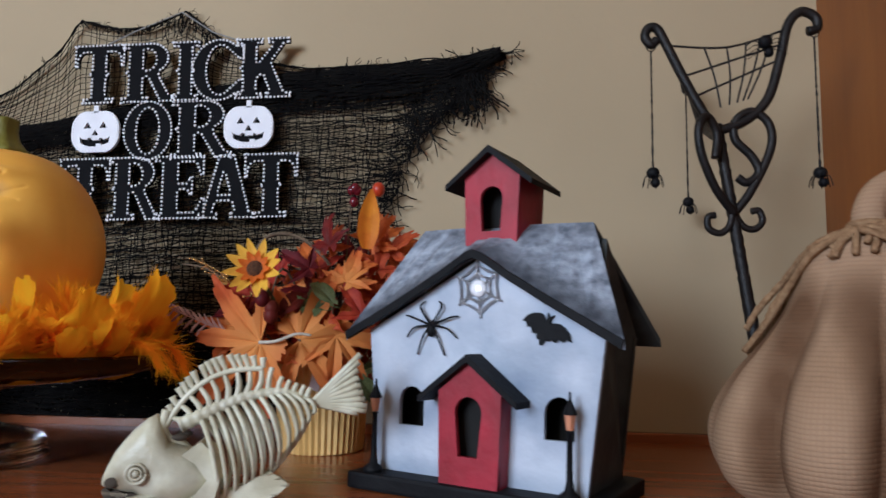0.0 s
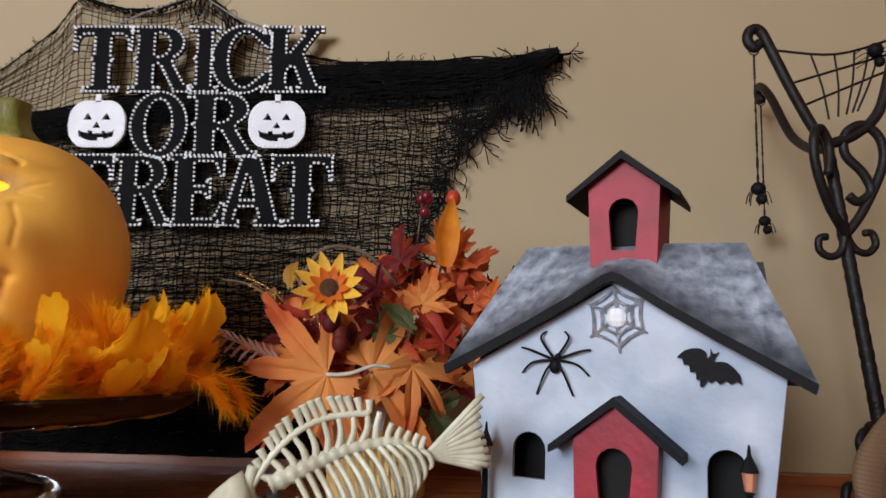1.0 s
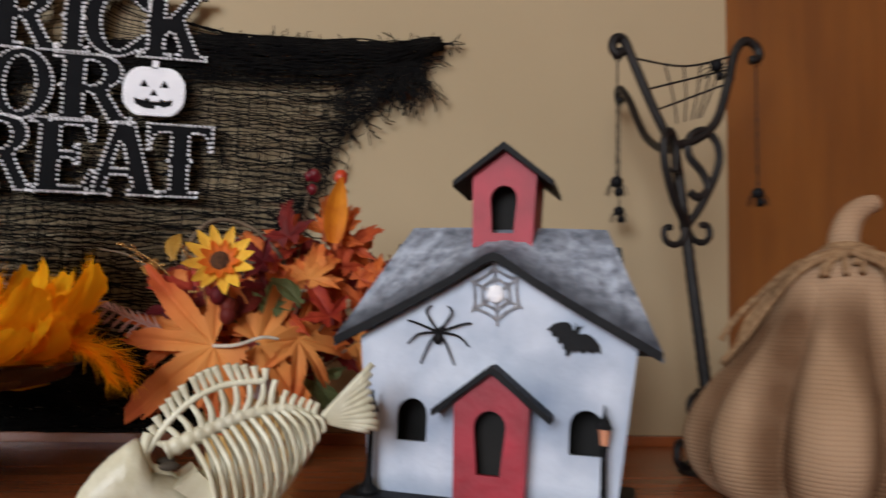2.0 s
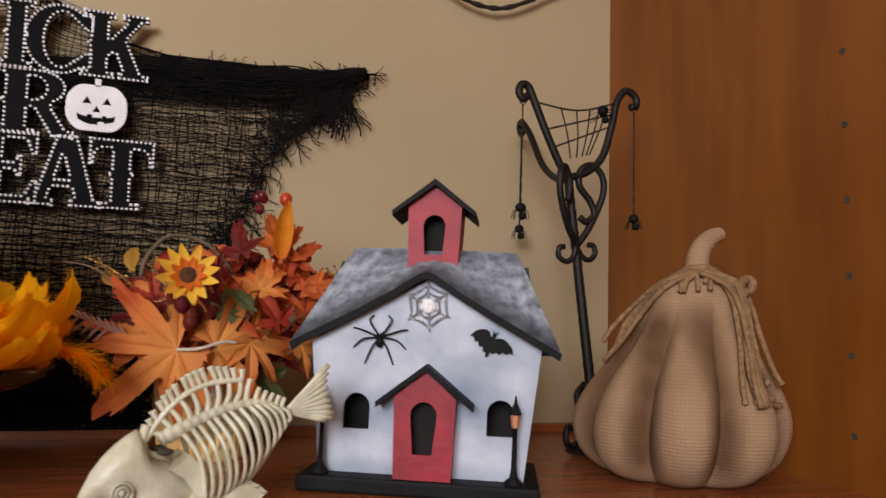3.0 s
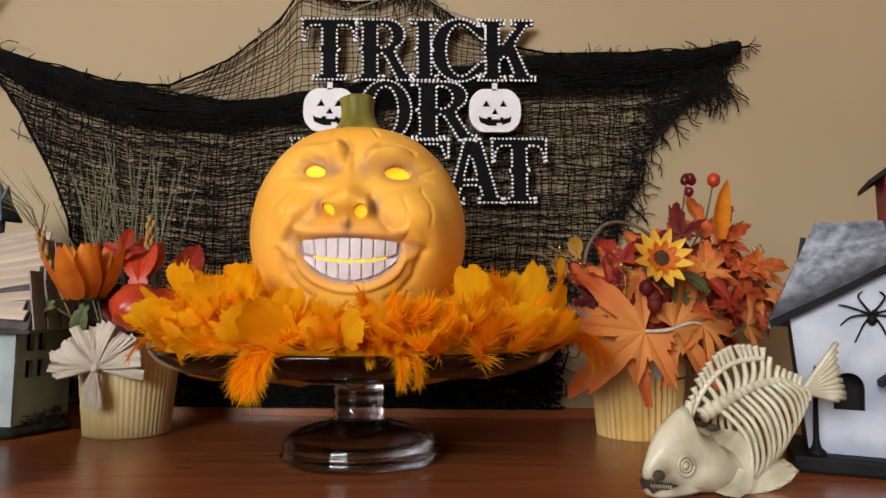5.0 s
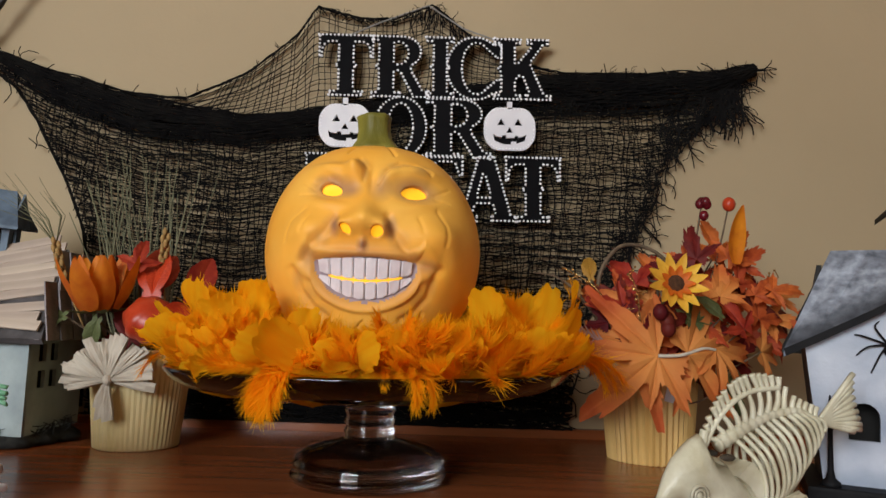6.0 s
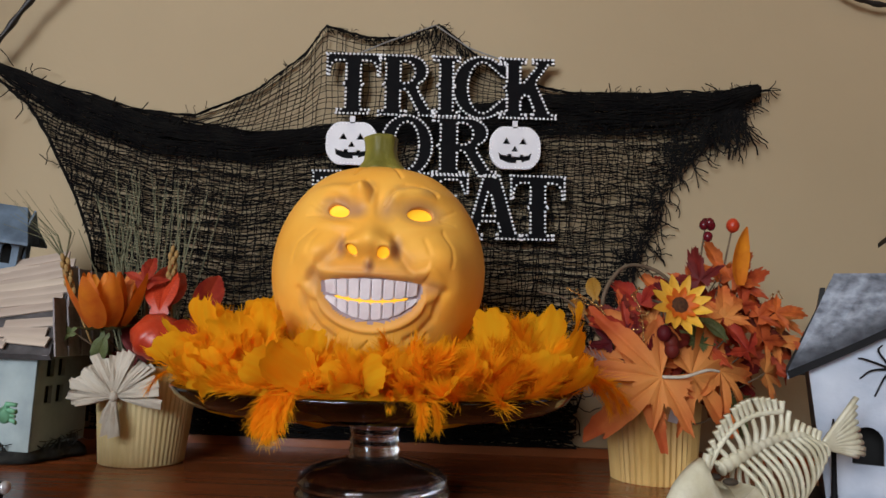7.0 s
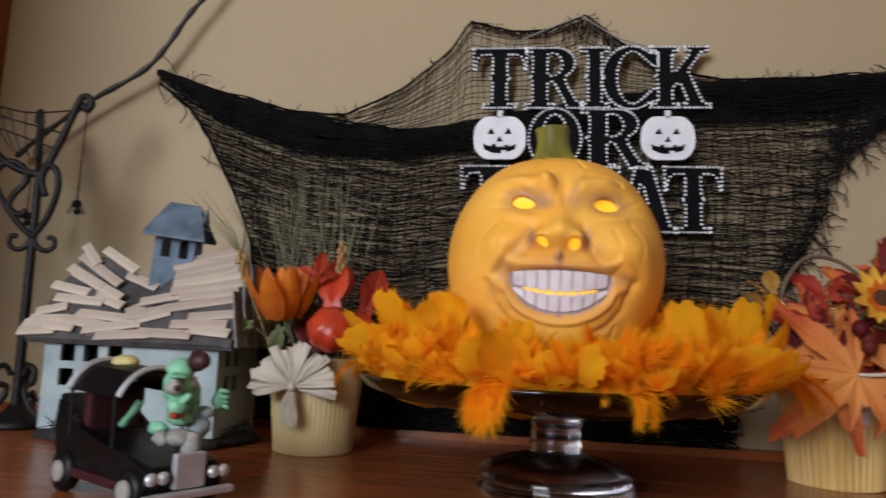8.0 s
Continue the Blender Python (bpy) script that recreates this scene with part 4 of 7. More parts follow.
def face_relief(u, v):
    h = bump2(u, v, -0.003, 0.020, 0.0090, 0.012, 0.0060) + bump2(u, v, -0.0035, 0.0125, 0.0115, 0.0085, 0.0115)
    h += bump2(u, v, -0.0175, 0.0105, 0.0065, 0.0060, 0.0080) + bump2(u, v, 0.0100, 0.0100, 0.0065, 0.0060, 0.0080)
    for s, c in ((-1, -0.029), (1, 0.034)):
        h += bump2(u, v, c, 0.0395, 0.0135, 0.0080, -0.0068) + bump2(u, v, c, 0.0395, 0.0085, 0.0050, 0.0028)
        h += bump2(u, v, c + s * 0.004, 0.0275, 0.016, 0.0038, 0.0026, s * 8)
        h += bump2(u, v, c + s * 0.014, 0.006, 0.017, 0.014, 0.0108)
        h += bump2(u, v, s * 0.060, -0.014, 0.013, 0.018, 0.0045)
    h += bump2(u, v, -0.031, 0.0545, 0.018, 0.0060, 0.0060, -4) + bump2(u, v, -0.0125, 0.0530, 0.0060, 0.0075, 0.0095)
    h += bump2(u, v, 0.029, 0.0540, 0.021, 0.0058, 0.0066, 8) + bump2(u, v, 0.012, 0.0480, 0.009, 0.0045, 0.0032, 38)
    h += bump2(u, v, 0.001, 0.046, 0.0040, 0.010, -0.0030) + bump2(u, v, 0.003, 0.072, 0.030, 0.010, 0.0020)
    e = mouth_edge(u, v)
    h += 0.0022 * math.exp(-((e - 1.50) / 0.32) ** 2) - 0.0046 / (1 + math.exp(min(60, (e - 1.0) * 16)))
    h += bump2(u, v, -0.003, -0.061, 0.028, 0.011, 0.0034) + bump2(u, v, -0.004, -0.002, 0.0026, 0.0040, 0.0034)
    return h + 0.75 * sum(fold(u, v, *c) for c in CREASES)


def skin(az, el):
    """A point of the pumpkin's skin: az from the front to its right, el up."""
    c = math.cos(el)
    u, d, v = 0.0905 * c * math.sin(az), 0.0905 * c * math.cos(az), 0.093 * math.sin(el)
    rib = 1 + 0.010 * abs(math.sin(az * 5.0)) * c - 0.012
    dent = 1 - 0.10 * max(0, math.sin(el)) ** 14 - 0.04 * max(0, -math.sin(el)) ** 6
    p = Vector((u * rib, -d * rib, v * dent))
    if d > 0:
        k = min(1, d / 0.055)
        p += Vector((u, -d, v)).normalized() * 0.98 * face_relief(u, v) * k
    return p


def on_face(u, v, lift):
    el = math.asin(max(-1, min(1, v / 0.093)))
    az = math.asin(max(-1, min(1, u / (0.0905 * math.cos(el)))))
    p = skin(az, el)
    return p + Vector((p.x * 0.6, p.y, p.z * 0.4)).normalized() * lift


def lantern():
    ob = thing("pumpkin_lantern", FACE, "orange light-up pumpkin lantern with a carved grinning face among feathers", "lantern")
    holes = (("eye_opening", -0.0315, 0.0400, 0.0092, 0.0060, -12), ("eye_opening", 0.0340, 0.0400, 0.0108, 0.0062, 4), ("nostril", -0.0150, 0.0070, 0.0040, 0.0030, -32), ("nostril", 0.0064, 0.0058, 0.0043, 0.0040, 10))

    def inside(u, v, hole):
        """Below 1 within a hole, and the same direction on its edge."""
        name, cu, cv, ru, rv, tilt = hole
        c, s = math.cos(radians(tilt)), math.sin(radians(tilt))
        x, z = ((u - cu) * c + (v - cv) * s) / ru, (-(u - cu) * s + (v - cv) * c) / rv
        z = z if z > 0 else z / 0.78
        e = math.hypot(x, z) or 1e-6
        x, z = x / e, z / e * (1 if z > 0 else 0.78)
        return e, (cu + ru * x * c - rv * z * s, cv + ru * x * s + rv * z * c)

    bm, rows, at = bmesh.new(), [], {}
    NA, NE = 330, 230
    for j in range(NE + 1):
        el = math.pi * (j / NE - 0.5)
        row = []
        for i in range(1 if j in (0, NE) else NA):
            x = -1 + 2 * i / NA
            az = math.pi * x * (0.45 + 0.55 * x * x)
            v = bm.verts.new(skin(az, el))
            if abs(az) < 1.2:
                at[v] = (0.0905 * math.cos(el) * math.sin(az), 0.093 * math.sin(el))
            row.append(v)
        rows.append(row * (NA if j in (0, NE) else 1))
    for a, b in zip(rows, rows[1:]):
        for i in range(NA):
            f = list(dict.fromkeys((a[i], a[(i + 1) % NA], b[(i + 1) % NA], b[i])))
            if any(v not in at for v in f):
                bm.faces.new(f)
                continue
            mu, mv = sum(at[v][0] for v in f) / len(f), sum(at[v][1] for v in f) / len(f)
            if min(inside(mu, mv, h)[0] for h in holes) > 1:
                bm.faces.new(f).material_index = 1 if mouth_edge(mu, mv) < 0.98 else 0
    bmesh.ops.delete(bm, geom=[v for v in bm.verts if not v.link_faces], context="VERTS")
    rim = [e for e in bm.edges if len(e.link_faces) == 1]
    deep = {}
    for v in {v for e in rim for v in e.verts}:
        hole = min(holes, key=lambda h: inside(*at[v], h)[0])
        u2, v2 = inside(*at[v], hole)[1]
        v.co = on_face(u2, v2, 0.0)
        deep[v] = bm.verts.new(on_face(u2, v2, -0.0045))
    for e in rim:
        p, q = e.verts
        bm.faces.new((p, q, deep[q], deep[p]))
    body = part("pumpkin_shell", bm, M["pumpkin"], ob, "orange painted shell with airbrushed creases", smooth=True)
    body.data.materials.append(M["gum"])
    stem = lathe(bmesh.new(), [(0, -0.006), (0.026, -0.005), (0.020, 0.001), (0.0150, 0.008), (0.0135, 0.016), (0.0140, 0.024), (0.0148, 0.0275), (0.0125, 0.0290), (0, 0.0285)], 36, pose(-0.003, 0, 0.0885, 0, -4, 0), lambda a, z: 1 + 0.08 * math.sin(a * 6) * (1.6 if z < 0 else 0.6))
    part("stem", stem, M["pumpkin_stem"], ob, "yellow-green moulded stem", smooth=True)
    # eyes and nostrils, lit from inside
    for name, cu, cv, ru, rv, tilt in holes:
        g = bmesh.new()
        c, s = math.cos(radians(tilt)), math.sin(radians(tilt))
        rings = []
        for k in range(5):
            ring = []
            for i in range(24):
                a = 2 * math.pi * i / 24
                x, z = 1.15 * ru * math.cos(a) * k / 4, 1.15 * rv * math.sin(a) * k / 4
                ring.append(g.verts.new(on_face(cu + x * c - z * s, cv + x * s + z * c, -0.0042)))
            rings.append(ring)
        for p, q in zip(rings, rings[1:]):
            for i in range(24):
                g.faces.new((p[i], p[(i + 1) % 24], q[(i + 1) % 24], q[i]))
        bmesh.ops.remove_doubles(g, verts=g.verts, dist=1e-6)
        part(name, g, M["glow"], ob, "opening lit amber from inside", smooth=True, fix=False)
    # the grin
    slit = bmesh.new()
    rows = []
    for i in range(25):
        du = -0.72 + 1.44 * i / 24
        mid = MOUTH_V - 0.0016 + 0.0064 * du * du
        w = 0.0026 * max(0.05, 1 - (du / 0.74) ** 4)
        rows.append([slit.verts.new(on_face(MOUTH_U + 0.0395 * du, mid + w * k, 0.0015)) for k in (-1, 1)])
    for a, b in zip(rows, rows[1:]):
        slit.faces.new((a[0], b[0], b[1], a[1]))
    part("mouth_slit", slit, M["glow"], ob, "slit between the teeth lit from inside", fix=False)
    for row, n in ((1, 8), (-1, 8)):
        for i in range(n):
            d0, d1 = -0.90 + 1.80 * i / n + 0.008, -0.90 + 1.80 * (i + 1) / n - 0.008
            t = bmesh.new()
            front, back = [], []
            for a, b in ((0, 0), (0.5, -0.04), (1, 0), (1, 1), (0.5, 1.04), (0, 1)):
                du = d0 + (d1 - d0) * a
                mid = MOUTH_V - 0.0016 + 0.0064 * du * du
                w = math.sqrt(max(0.0, 1 - du * du))
                rim = MOUTH_V + 0.0150 - 0.002 * du * du if row > 0 else MOUTH_V + 0.0155 - 0.0305 * w
                near = mid + row * 0.0012
                v = near + (rim - near) * b if (rim - near) * row > 0.002 else near + row * 0.002 * b
                front.append(t.verts.new(on_face(MOUTH_U + 0.0395 * du, v, 0.0042 - 0.0012 * (b != 0.5) - 0.001 * abs(a - 0.5))))
                back.append(t.verts.new(on_face(MOUTH_U + 0.0395 * du, v, -0.002)))
            t.faces.new(front)
            t.faces.new(back[::-1])
            for k in range(6):
                t.faces.new((front[k], back[k], back[(k + 1) % 6], front[(k + 1) % 6]))
            bmesh.ops.bevel(t, geom=[e for e in t.edges if all(x in front for x in e.verts)], offset=0.0008, segments=2, affect="EDGES")
            part("tooth", t, M["tooth"], ob)


lantern()


# ---- the white haunted house ----
def arch(cx, z0, w, h, n=8, taper=1.0):
    """An opening with a round head, narrower or wider at the foot."""
    return [(cx - w / 2 * taper, z0), (cx + w / 2 * taper, z0), (cx + w / 2, z0 + h - w / 2)] + arc(cx, z0 + h - w / 2, w / 2, w / 2, 0, 180, n)[1:-1] + [(cx - w / 2, z0 + h - w / 2)]


def solid(loops, depth, y):
    me = plate(loops, depth)
    me.transform(Matrix.Translation((0, y, 0)))
    return me


def white_house():
    ob = thing("toy_house", pose(0.3975, 0.738, 0, 0, 0.6, -25) @ Matrix.Diagonal((0.985, 1, 0.995, 1)), "pale blue-white haunted schoolhouse decoration with grey roof and red belfry", "house decoration")
    part("plinth", boxed(-0.097, 0.097, -0.064, 0.052, 0, 0.0125, bevel=0.0025), M["black"], ob, "black painted plinth")
    F = -0.042
    front = [(-0.084, 0.0125), (0.084, 0.0125), (0.096, 0.117), (0.0, 0.171), (-0.096, 0.117)]
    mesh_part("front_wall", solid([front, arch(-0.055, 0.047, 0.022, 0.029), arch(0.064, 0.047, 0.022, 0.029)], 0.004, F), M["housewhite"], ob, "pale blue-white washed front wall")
    # side walls in the shaded near-black, unlike the pale front
    for s in (-1, 1):
        bm = bmesh.new()
        v = [bm.verts.new(p) for p in ((s * 0.083, F + 0.004, 0.0125), (s * 0.083, 0.040, 0.0125), (s * 0.094, 0.040, 0.117), (s * 0.084, -0.002, 0.188), (s * 0.094, F + 0.004, 0.117))]
        w = [bm.verts.new((p.co.x - s * 0.004, p.co.y, p.co.z)) for p in v]
        bm.faces.new(v)
        bm.faces.new(w[::-1])
        for i in range(5):
            bm.faces.new((v[i], w[i], w[(i + 1) % 5], v[(i + 1) % 5]))
        part("side_wall", bm, M["houseshade"], ob, "side wall coloured dark for shade")
    part("back_wall", prism(bmesh.new(), [(-0.083, 0.0125), (0.083, 0.0125), (0.094, 0.117), (-0.094, 0.117)], 0.036, 0.040), M["houseshade"], ob)
    # added black sheets, so that the window holes look unlit
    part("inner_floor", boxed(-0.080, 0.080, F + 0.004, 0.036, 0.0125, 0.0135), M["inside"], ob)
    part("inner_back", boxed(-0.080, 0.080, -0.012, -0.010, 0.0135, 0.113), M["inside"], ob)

    def slab(pts, name, mat, thick, label=""):
        """A roof sheet, of left and right halves, with thickness."""
        bm = bmesh.new()
        top = [bm.verts.new(p) for p in pts]
        low = [bm.verts.new((p[0], p[1] + 0.001, p[2] - thick)) for p in pts]
        n = len(pts) // 2
        for a in range(n - 1):
            bm.faces.new((top[a], top[a + 1], top[n + a + 1], top[n + a]))
            bm.faces.new((low[a], low[n + a], low[n + a + 1], low[a + 1]))
            bm.faces.new((top[a], low[a], low[a + 1], top[a + 1]))
            bm.faces.new((top[n + a], top[n + a + 1], low[n + a + 1], low[n + a]))
        bm.faces.new((top[0], top[n], low[n], low[0]))
        bm.faces.new((top[n - 1], low[n - 1], low[2 * n - 1], top[2 * n - 1]))
        return part(name, bm, mat, ob, label)

    fy, ry = F - 0.010, -0.002
    gable = [(-0.1125, 0.1150), (-0.088, 0.1275), (-0.058, 0.1435), (-0.028, 0.1605), (-0.006, 0.1745), (0.0, 0.1765), (0.006, 0.1745), (0.028, 0.1605), (0.058, 0.1435), (0.088, 0.1275), (0.1115, 0.1150)]
    slab([(x, fy + 0.003 * (1 - abs(x) / 0.112), z) for x, z in gable] + [(-0.073 + 0.147 * k / 10, ry, 0.2015 - 0.00004 * (k - 5) ** 2) for k in range(11)], "front_roof", M["houseroof"], 0.006, "sponged grey roof")
    slab([(-0.073, ry + 0.002, 0.2000), (0.0, ry + 0.002, 0.2010), (0.074, ry + 0.002, 0.2000), (-0.109, 0.052, 0.1165), (0.0, 0.052, 0.1165), (0.109, 0.052, 0.1165)], "back_roof", M["houseshade"], 0.006)
    edge = bmesh.new()
    prism(edge, [(x, z + 0.0006) for x, z in gable] + [(x * 0.985, z - 0.0052) for x, z in gable[::-1]], fy - 0.0022, fy + 0.0024)
    part("roof_edge", edge, M["black"], ob, "black painted roof edge")
    # belfry
    cup = tagged(new("belfry"), "red belfry with a black roof")
    cup.parent = ob
    cf = -0.026
    body = [(-0.0205, 0.1835), (0.0225, 0.1835), (0.0245, 0.236), (0.001, 0.2545), (-0.0225, 0.236)]
    mesh_part("front", solid([body, arch(0.001, 0.194, 0.0195, 0.0345, taper=0.8)], 0.004, cf), M["red"], cup)
    bm = bmesh.new()
    for s in (-1, 1):
        x0, x1 = (0.0225, 0.0245) if s > 0 else (-0.0205, -0.0225)
        prism(bm, [(x0 - s * 0.0035, 0.178), (x0, 0.178), (x1, 0.236), (x1 - s * 0.0035, 0.236)], cf + 0.004, 0.018)
    part("sides", bm, M["red"], cup)
    part("back", prism(bmesh.new(), body, 0.018, 0.021), M["red"], cup)
    # black sheet in place of the belfry's inner shade
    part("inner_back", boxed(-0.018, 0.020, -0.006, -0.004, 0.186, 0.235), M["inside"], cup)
    for s in (-1, 1):
        bm = prism(bmesh.new(), [(0.001, 0.2590), (0.001 + s * 0.0365, 0.2305), (0.001 + s * 0.0365, 0.2262), (0.001, 0.2535)], cf - 0.008, 0.024)
        part("roof_board", bm, M["black"], cup, "black roof board")
    # porch
    porch = tagged(new("porch"), "red porch with a black roof and a dark doorway")
    porch.parent = ob
    pf = F - 0.017
    body = [(-0.0195, 0.0125), (0.0265, 0.0125), (0.0285, 0.076), (0.0035, 0.0975), (-0.0215, 0.076)]
    mesh_part("front", solid([body, arch(0.0030, 0.032, 0.0215, 0.041, taper=0.72)], 0.004, pf), M["red"], porch)
    bm = bmesh.new()
    for x0, x1, s in ((0.0265, 0.0285, 1), (-0.0195, -0.0215, -1)):
        prism(bm, [(x0 - s * 0.0035, 0.0125), (x0, 0.0125), (x1, 0.076), (x1 - s * 0.0035, 0.076)], pf + 0.004, F - 0.0002)
    part("sides", bm, M["red"], porch)
    # black sheet in place of the shade within the doorway
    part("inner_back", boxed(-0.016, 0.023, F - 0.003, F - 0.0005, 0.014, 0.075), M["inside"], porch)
    for s in (-1, 1):
        bm = prism(bmesh.new(), [(0.0035, 0.1025), (0.0035 + s * 0.039, 0.0720), (0.0035 + s * 0.039, 0.0675), (0.0035, 0.0970)], pf - 0.006, F - 0.0002)
        part("roof_board", bm, M["black"], porch, "black roof board")
    # glitter web with a gem
    web, c = bmesh.new(), (0.001, F - 0.0016, 0.1495)
    for k in range(6):
        a = math.pi / 3 * k + 0.62
        tube(web, [c, (c[0] + 0.0205 * math.cos(a), c[1], c[2] + 0.0215 * math.sin(a))], (0.0014, 0.0009), 6)
        b = a + math.pi / 3
        for q in (0.0115, 0.0180):
            tube(web, [(c[0] + q * math.cos(a), c[1], c[2] + q * math.sin(a)), (c[0] + q * 0.80 * math.cos((a + b) / 2), c[1], c[2] + q * 0.80 * math.sin((a + b) / 2)), (c[0] + q * math.cos(b), c[1], c[2] + q * math.sin(b))], 0.0011, 6, n=3)
    part("glitter_web", web, M["silver"], ob, "silver glitter spider web")
    part("gem", ball(bmesh.new(), c, (0.0066, 0.0034, 0.0066), 10, 5), M["gem"], ob, "round clear gem")
    # flat spider and bat
    sp, c = bmesh.new(), (-0.038, F - 0.003, 0.118)
    ball(sp, c, (0.0036, 0.0025, 0.0046))
    ball(sp, (c[0] + 0.002, c[1], c[2] + 0.0058), (0.0024, 0.002, 0.0024))
    sp = part("spider_ornament", sp, M["black"], ob, "flat black spider", smooth=True)
    for s in (-1, 1):
        for dx, dz, bx, bz in ((0.009, 0.013, 0.006, 0.020), (0.017, 0.006, 0.023, 0.009), (0.014, -0.002, 0.022, -0.007), (0.006, -0.008, 0.012, -0.020)):
            part("leg", rod([(c[0], c[1], c[2] + 0.004), (c[0] + s * dx, c[1] - 0.001, c[2] + 0.004 + dz), (c[0] + s * bx, c[1] + 0.001, c[2] + 0.002 + bz)], (0.0010, 0.0006), 6, n=5), M["black"], sp, smooth=True)
    wing = [(0.0020, 0.0022), (0.0050, 0.0036), (0.0085, 0.0042), (0.0130, 0.0032), (0.0175, 0.0010), (0.0205, -0.0030), (0.0170, -0.0026), (0.0148, -0.0048), (0.0118, -0.0040), (0.0092, -0.0068), (0.0064, -0.0056), (0.0040, -0.0078), (0.0022, -0.0070)]
    head = [(-0.0014, 0.0046), (-0.0024, 0.0076), (-0.0008, 0.0060), (0.0008, 0.0060), (0.0024, 0.0076), (0.0014, 0.0046)]
    far = [(-x * 0.92, z * 1.15 + 0.0012 * (x > 0.004)) for x, z in wing]
    bat = solid([far[::-1] + head + wing + [(0.0008, -0.0112), (-0.0008, -0.0112)]], 0.003, 0)
    bat.transform(Matrix.Translation((0.055, F - 0.003, 0.123)) @ Matrix.Rotation(radians(20), 4, "Y") @ Matrix.Diagonal((0.98, 1, 1.2, 1)))
    mesh_part("bat_ornament", bat, M["black"], ob, "flat black bat")
    # lamp posts
    for x in (-0.080, 0.076):
        lp = tagged(new("lamp_post"), "tiny black lamp post with an amber lantern")
        lp.parent = ob
        lp.matrix_basis = pose(x, F - 0.012, 0.0125)
        part("post", lathe(bmesh.new(), [(0, 0), (0.0075, 0), (0.0070, 0.003), (0.0035, 0.006), (0.0022, 0.012), (0.0018, 0.042), (0.0030, 0.043), (0, 0.044)], 12), M["black"], lp, smooth=True)
        part("lantern", lathe(bmesh.new(), [(0, 0.044), (0.0026, 0.044), (0.0040, 0.054), (0, 0.054)], 6), M["amber"], lp, "amber lantern")
        part("cap", lathe(bmesh.new(), [(0.0050, 0.054), (0.0046, 0.0555), (0.0022, 0.061), (0.0012, 0.063), (0.0007, 0.068), (0, 0.069)], 8), M["black"], lp)


white_house()


# ---- the fish skeleton ----
def fish():
    ob = thing("fish_skeleton", pose(0.140, 0.640, 0.0105, 0, 0, 15.4), "cream-coloured plastic fish skeleton resting on the shelf", "skeleton prop")
    P = lambda a, b, y=0.0: Vector(((a - 335) * 0.000227, y, (560 - b) * 0.000196))

    def loft(rows, name, mat=M["bone"], label=""):
        """A rounded solid of upright ovals: rows of (x, low z, high z, half thickness)."""
        bm, rings, n = bmesh.new(), [], 20
        for x, lo, hi, w in rows:
            a = P(x, lo)
            b = P(x, hi)
            rings.append([bm.verts.new((a.x + 0.0, w * math.sin(t), (a.z + b.z) / 2 + (b.z - a.z) / 2 * math.cos(t))) for t in (2 * math.pi * k / n for k in range(n))])
        for p, q in zip(rings, rings[1:]):
            for k in range(n):
                bm.faces.new((p[k], p[(k + 1) % n], q[(k + 1) % n], q[k]))
        bm.faces.new(rings[0])
        bm.faces.new(rings[-1][::-1])
        for v in bm.verts:
            v.co += 0.0022 * noise.noise(v.co * 130) * Vector((0.3, 1, 0.4))
        return part(name, bm, mat, ob, label, smooth=True)

    tint_shade_spots(M["bone"], [(tuple(P(u, v, -0.010)), (0.5 * r, 0.03, 0.5 * r), k) for u, v, r, k in ((385, 526, 0.022, 1.0), (463, 497, 0.026, 0.6), (350, 570, 0.026, 1.0), (420, 575, 0.022, 0.8), (575, 500, 0.036, 0.5), (548, 390, 0.030, 0.8), (610, 590, 0.03, 0.6), (640, 300, 0.03, 0.4), (470, 600, 0.03, 0.6), (700, 250, 0.03, 0.4), (500, 440, 0.03, 0.35), (420, 460, 0.03, 0.35))], (0.17, 0.115, 0.06))
    skull = loft([(336, 546, 518, 0.0015), (346, 556, 486, 0.0035), (365, 560, 438, 0.0060), (390, 566, 396, 0.0085), (420, 572, 356, 0.0108), (450, 590, 326, 0.0125), (474, 600, 312, 0.0135), (492, 604, 352, 0.0142), (515, 605, 402, 0.0146), (560, 606, 414, 0.0148), (605, 594, 452, 0.0130), (640, 545, 500, 0.0085)], "skull", label="smooth cream fish skull")
    part("gill_plate", prism(bmesh.new(), [tuple(P(a, b).xz) for a, b in ((560, 440), (610, 395), (650, 440), (668, 520), (655, 590), (610, 612), (560, 600), (600, 570), (632, 522), (600, 470))], -0.0152, 0.0152), M["bone"], ob, "curved gill plate")
    for s in (-1, 1):
        ring = bmesh.new()
        c = P(438, 499, s * 0.0128)
        for q, w in ((0.0062, 0.0011), (0.0036, 0.0009)):
            tube(ring, [(c.x + q * math.cos(a), c.y - (0 if s > 0 else 0.0006), c.z + q * math.sin(a)) for a in (2 * math.pi * k / 24 for k in range(25))], w, 6)
        ball(ring, c, (0.0025, 0.002, 0.0025), 10, 6)
        part("eye_ring", ring, M["bone"], skull, "moulded eye ring", smooth=True)
        part("nostril_hollow", ball(bmesh.new(), P(368, 533, s * 0.0066), (0.0048, 0.0022, 0.0036), 12, 8), M["bonedark"], skull, "dark hollow")
        part("socket", ball(bmesh.new(), P(548, 385, s * 0.0085), (0.0055, 0.004, 0.0024), 12, 8), M["bonedark"], skull, "dark hollow")
    part("mouth_gap", prism(bmesh.new(), [tuple(P(a, b).xz) for a, b in ((340, 556), (352, 549), (366, 561), (385, 557), (405, 569), (436, 571), (400, 582), (375, 578), (352, 591))], -0.0062, 0.0062), M["bonedark"], skull, "dark open mouth")
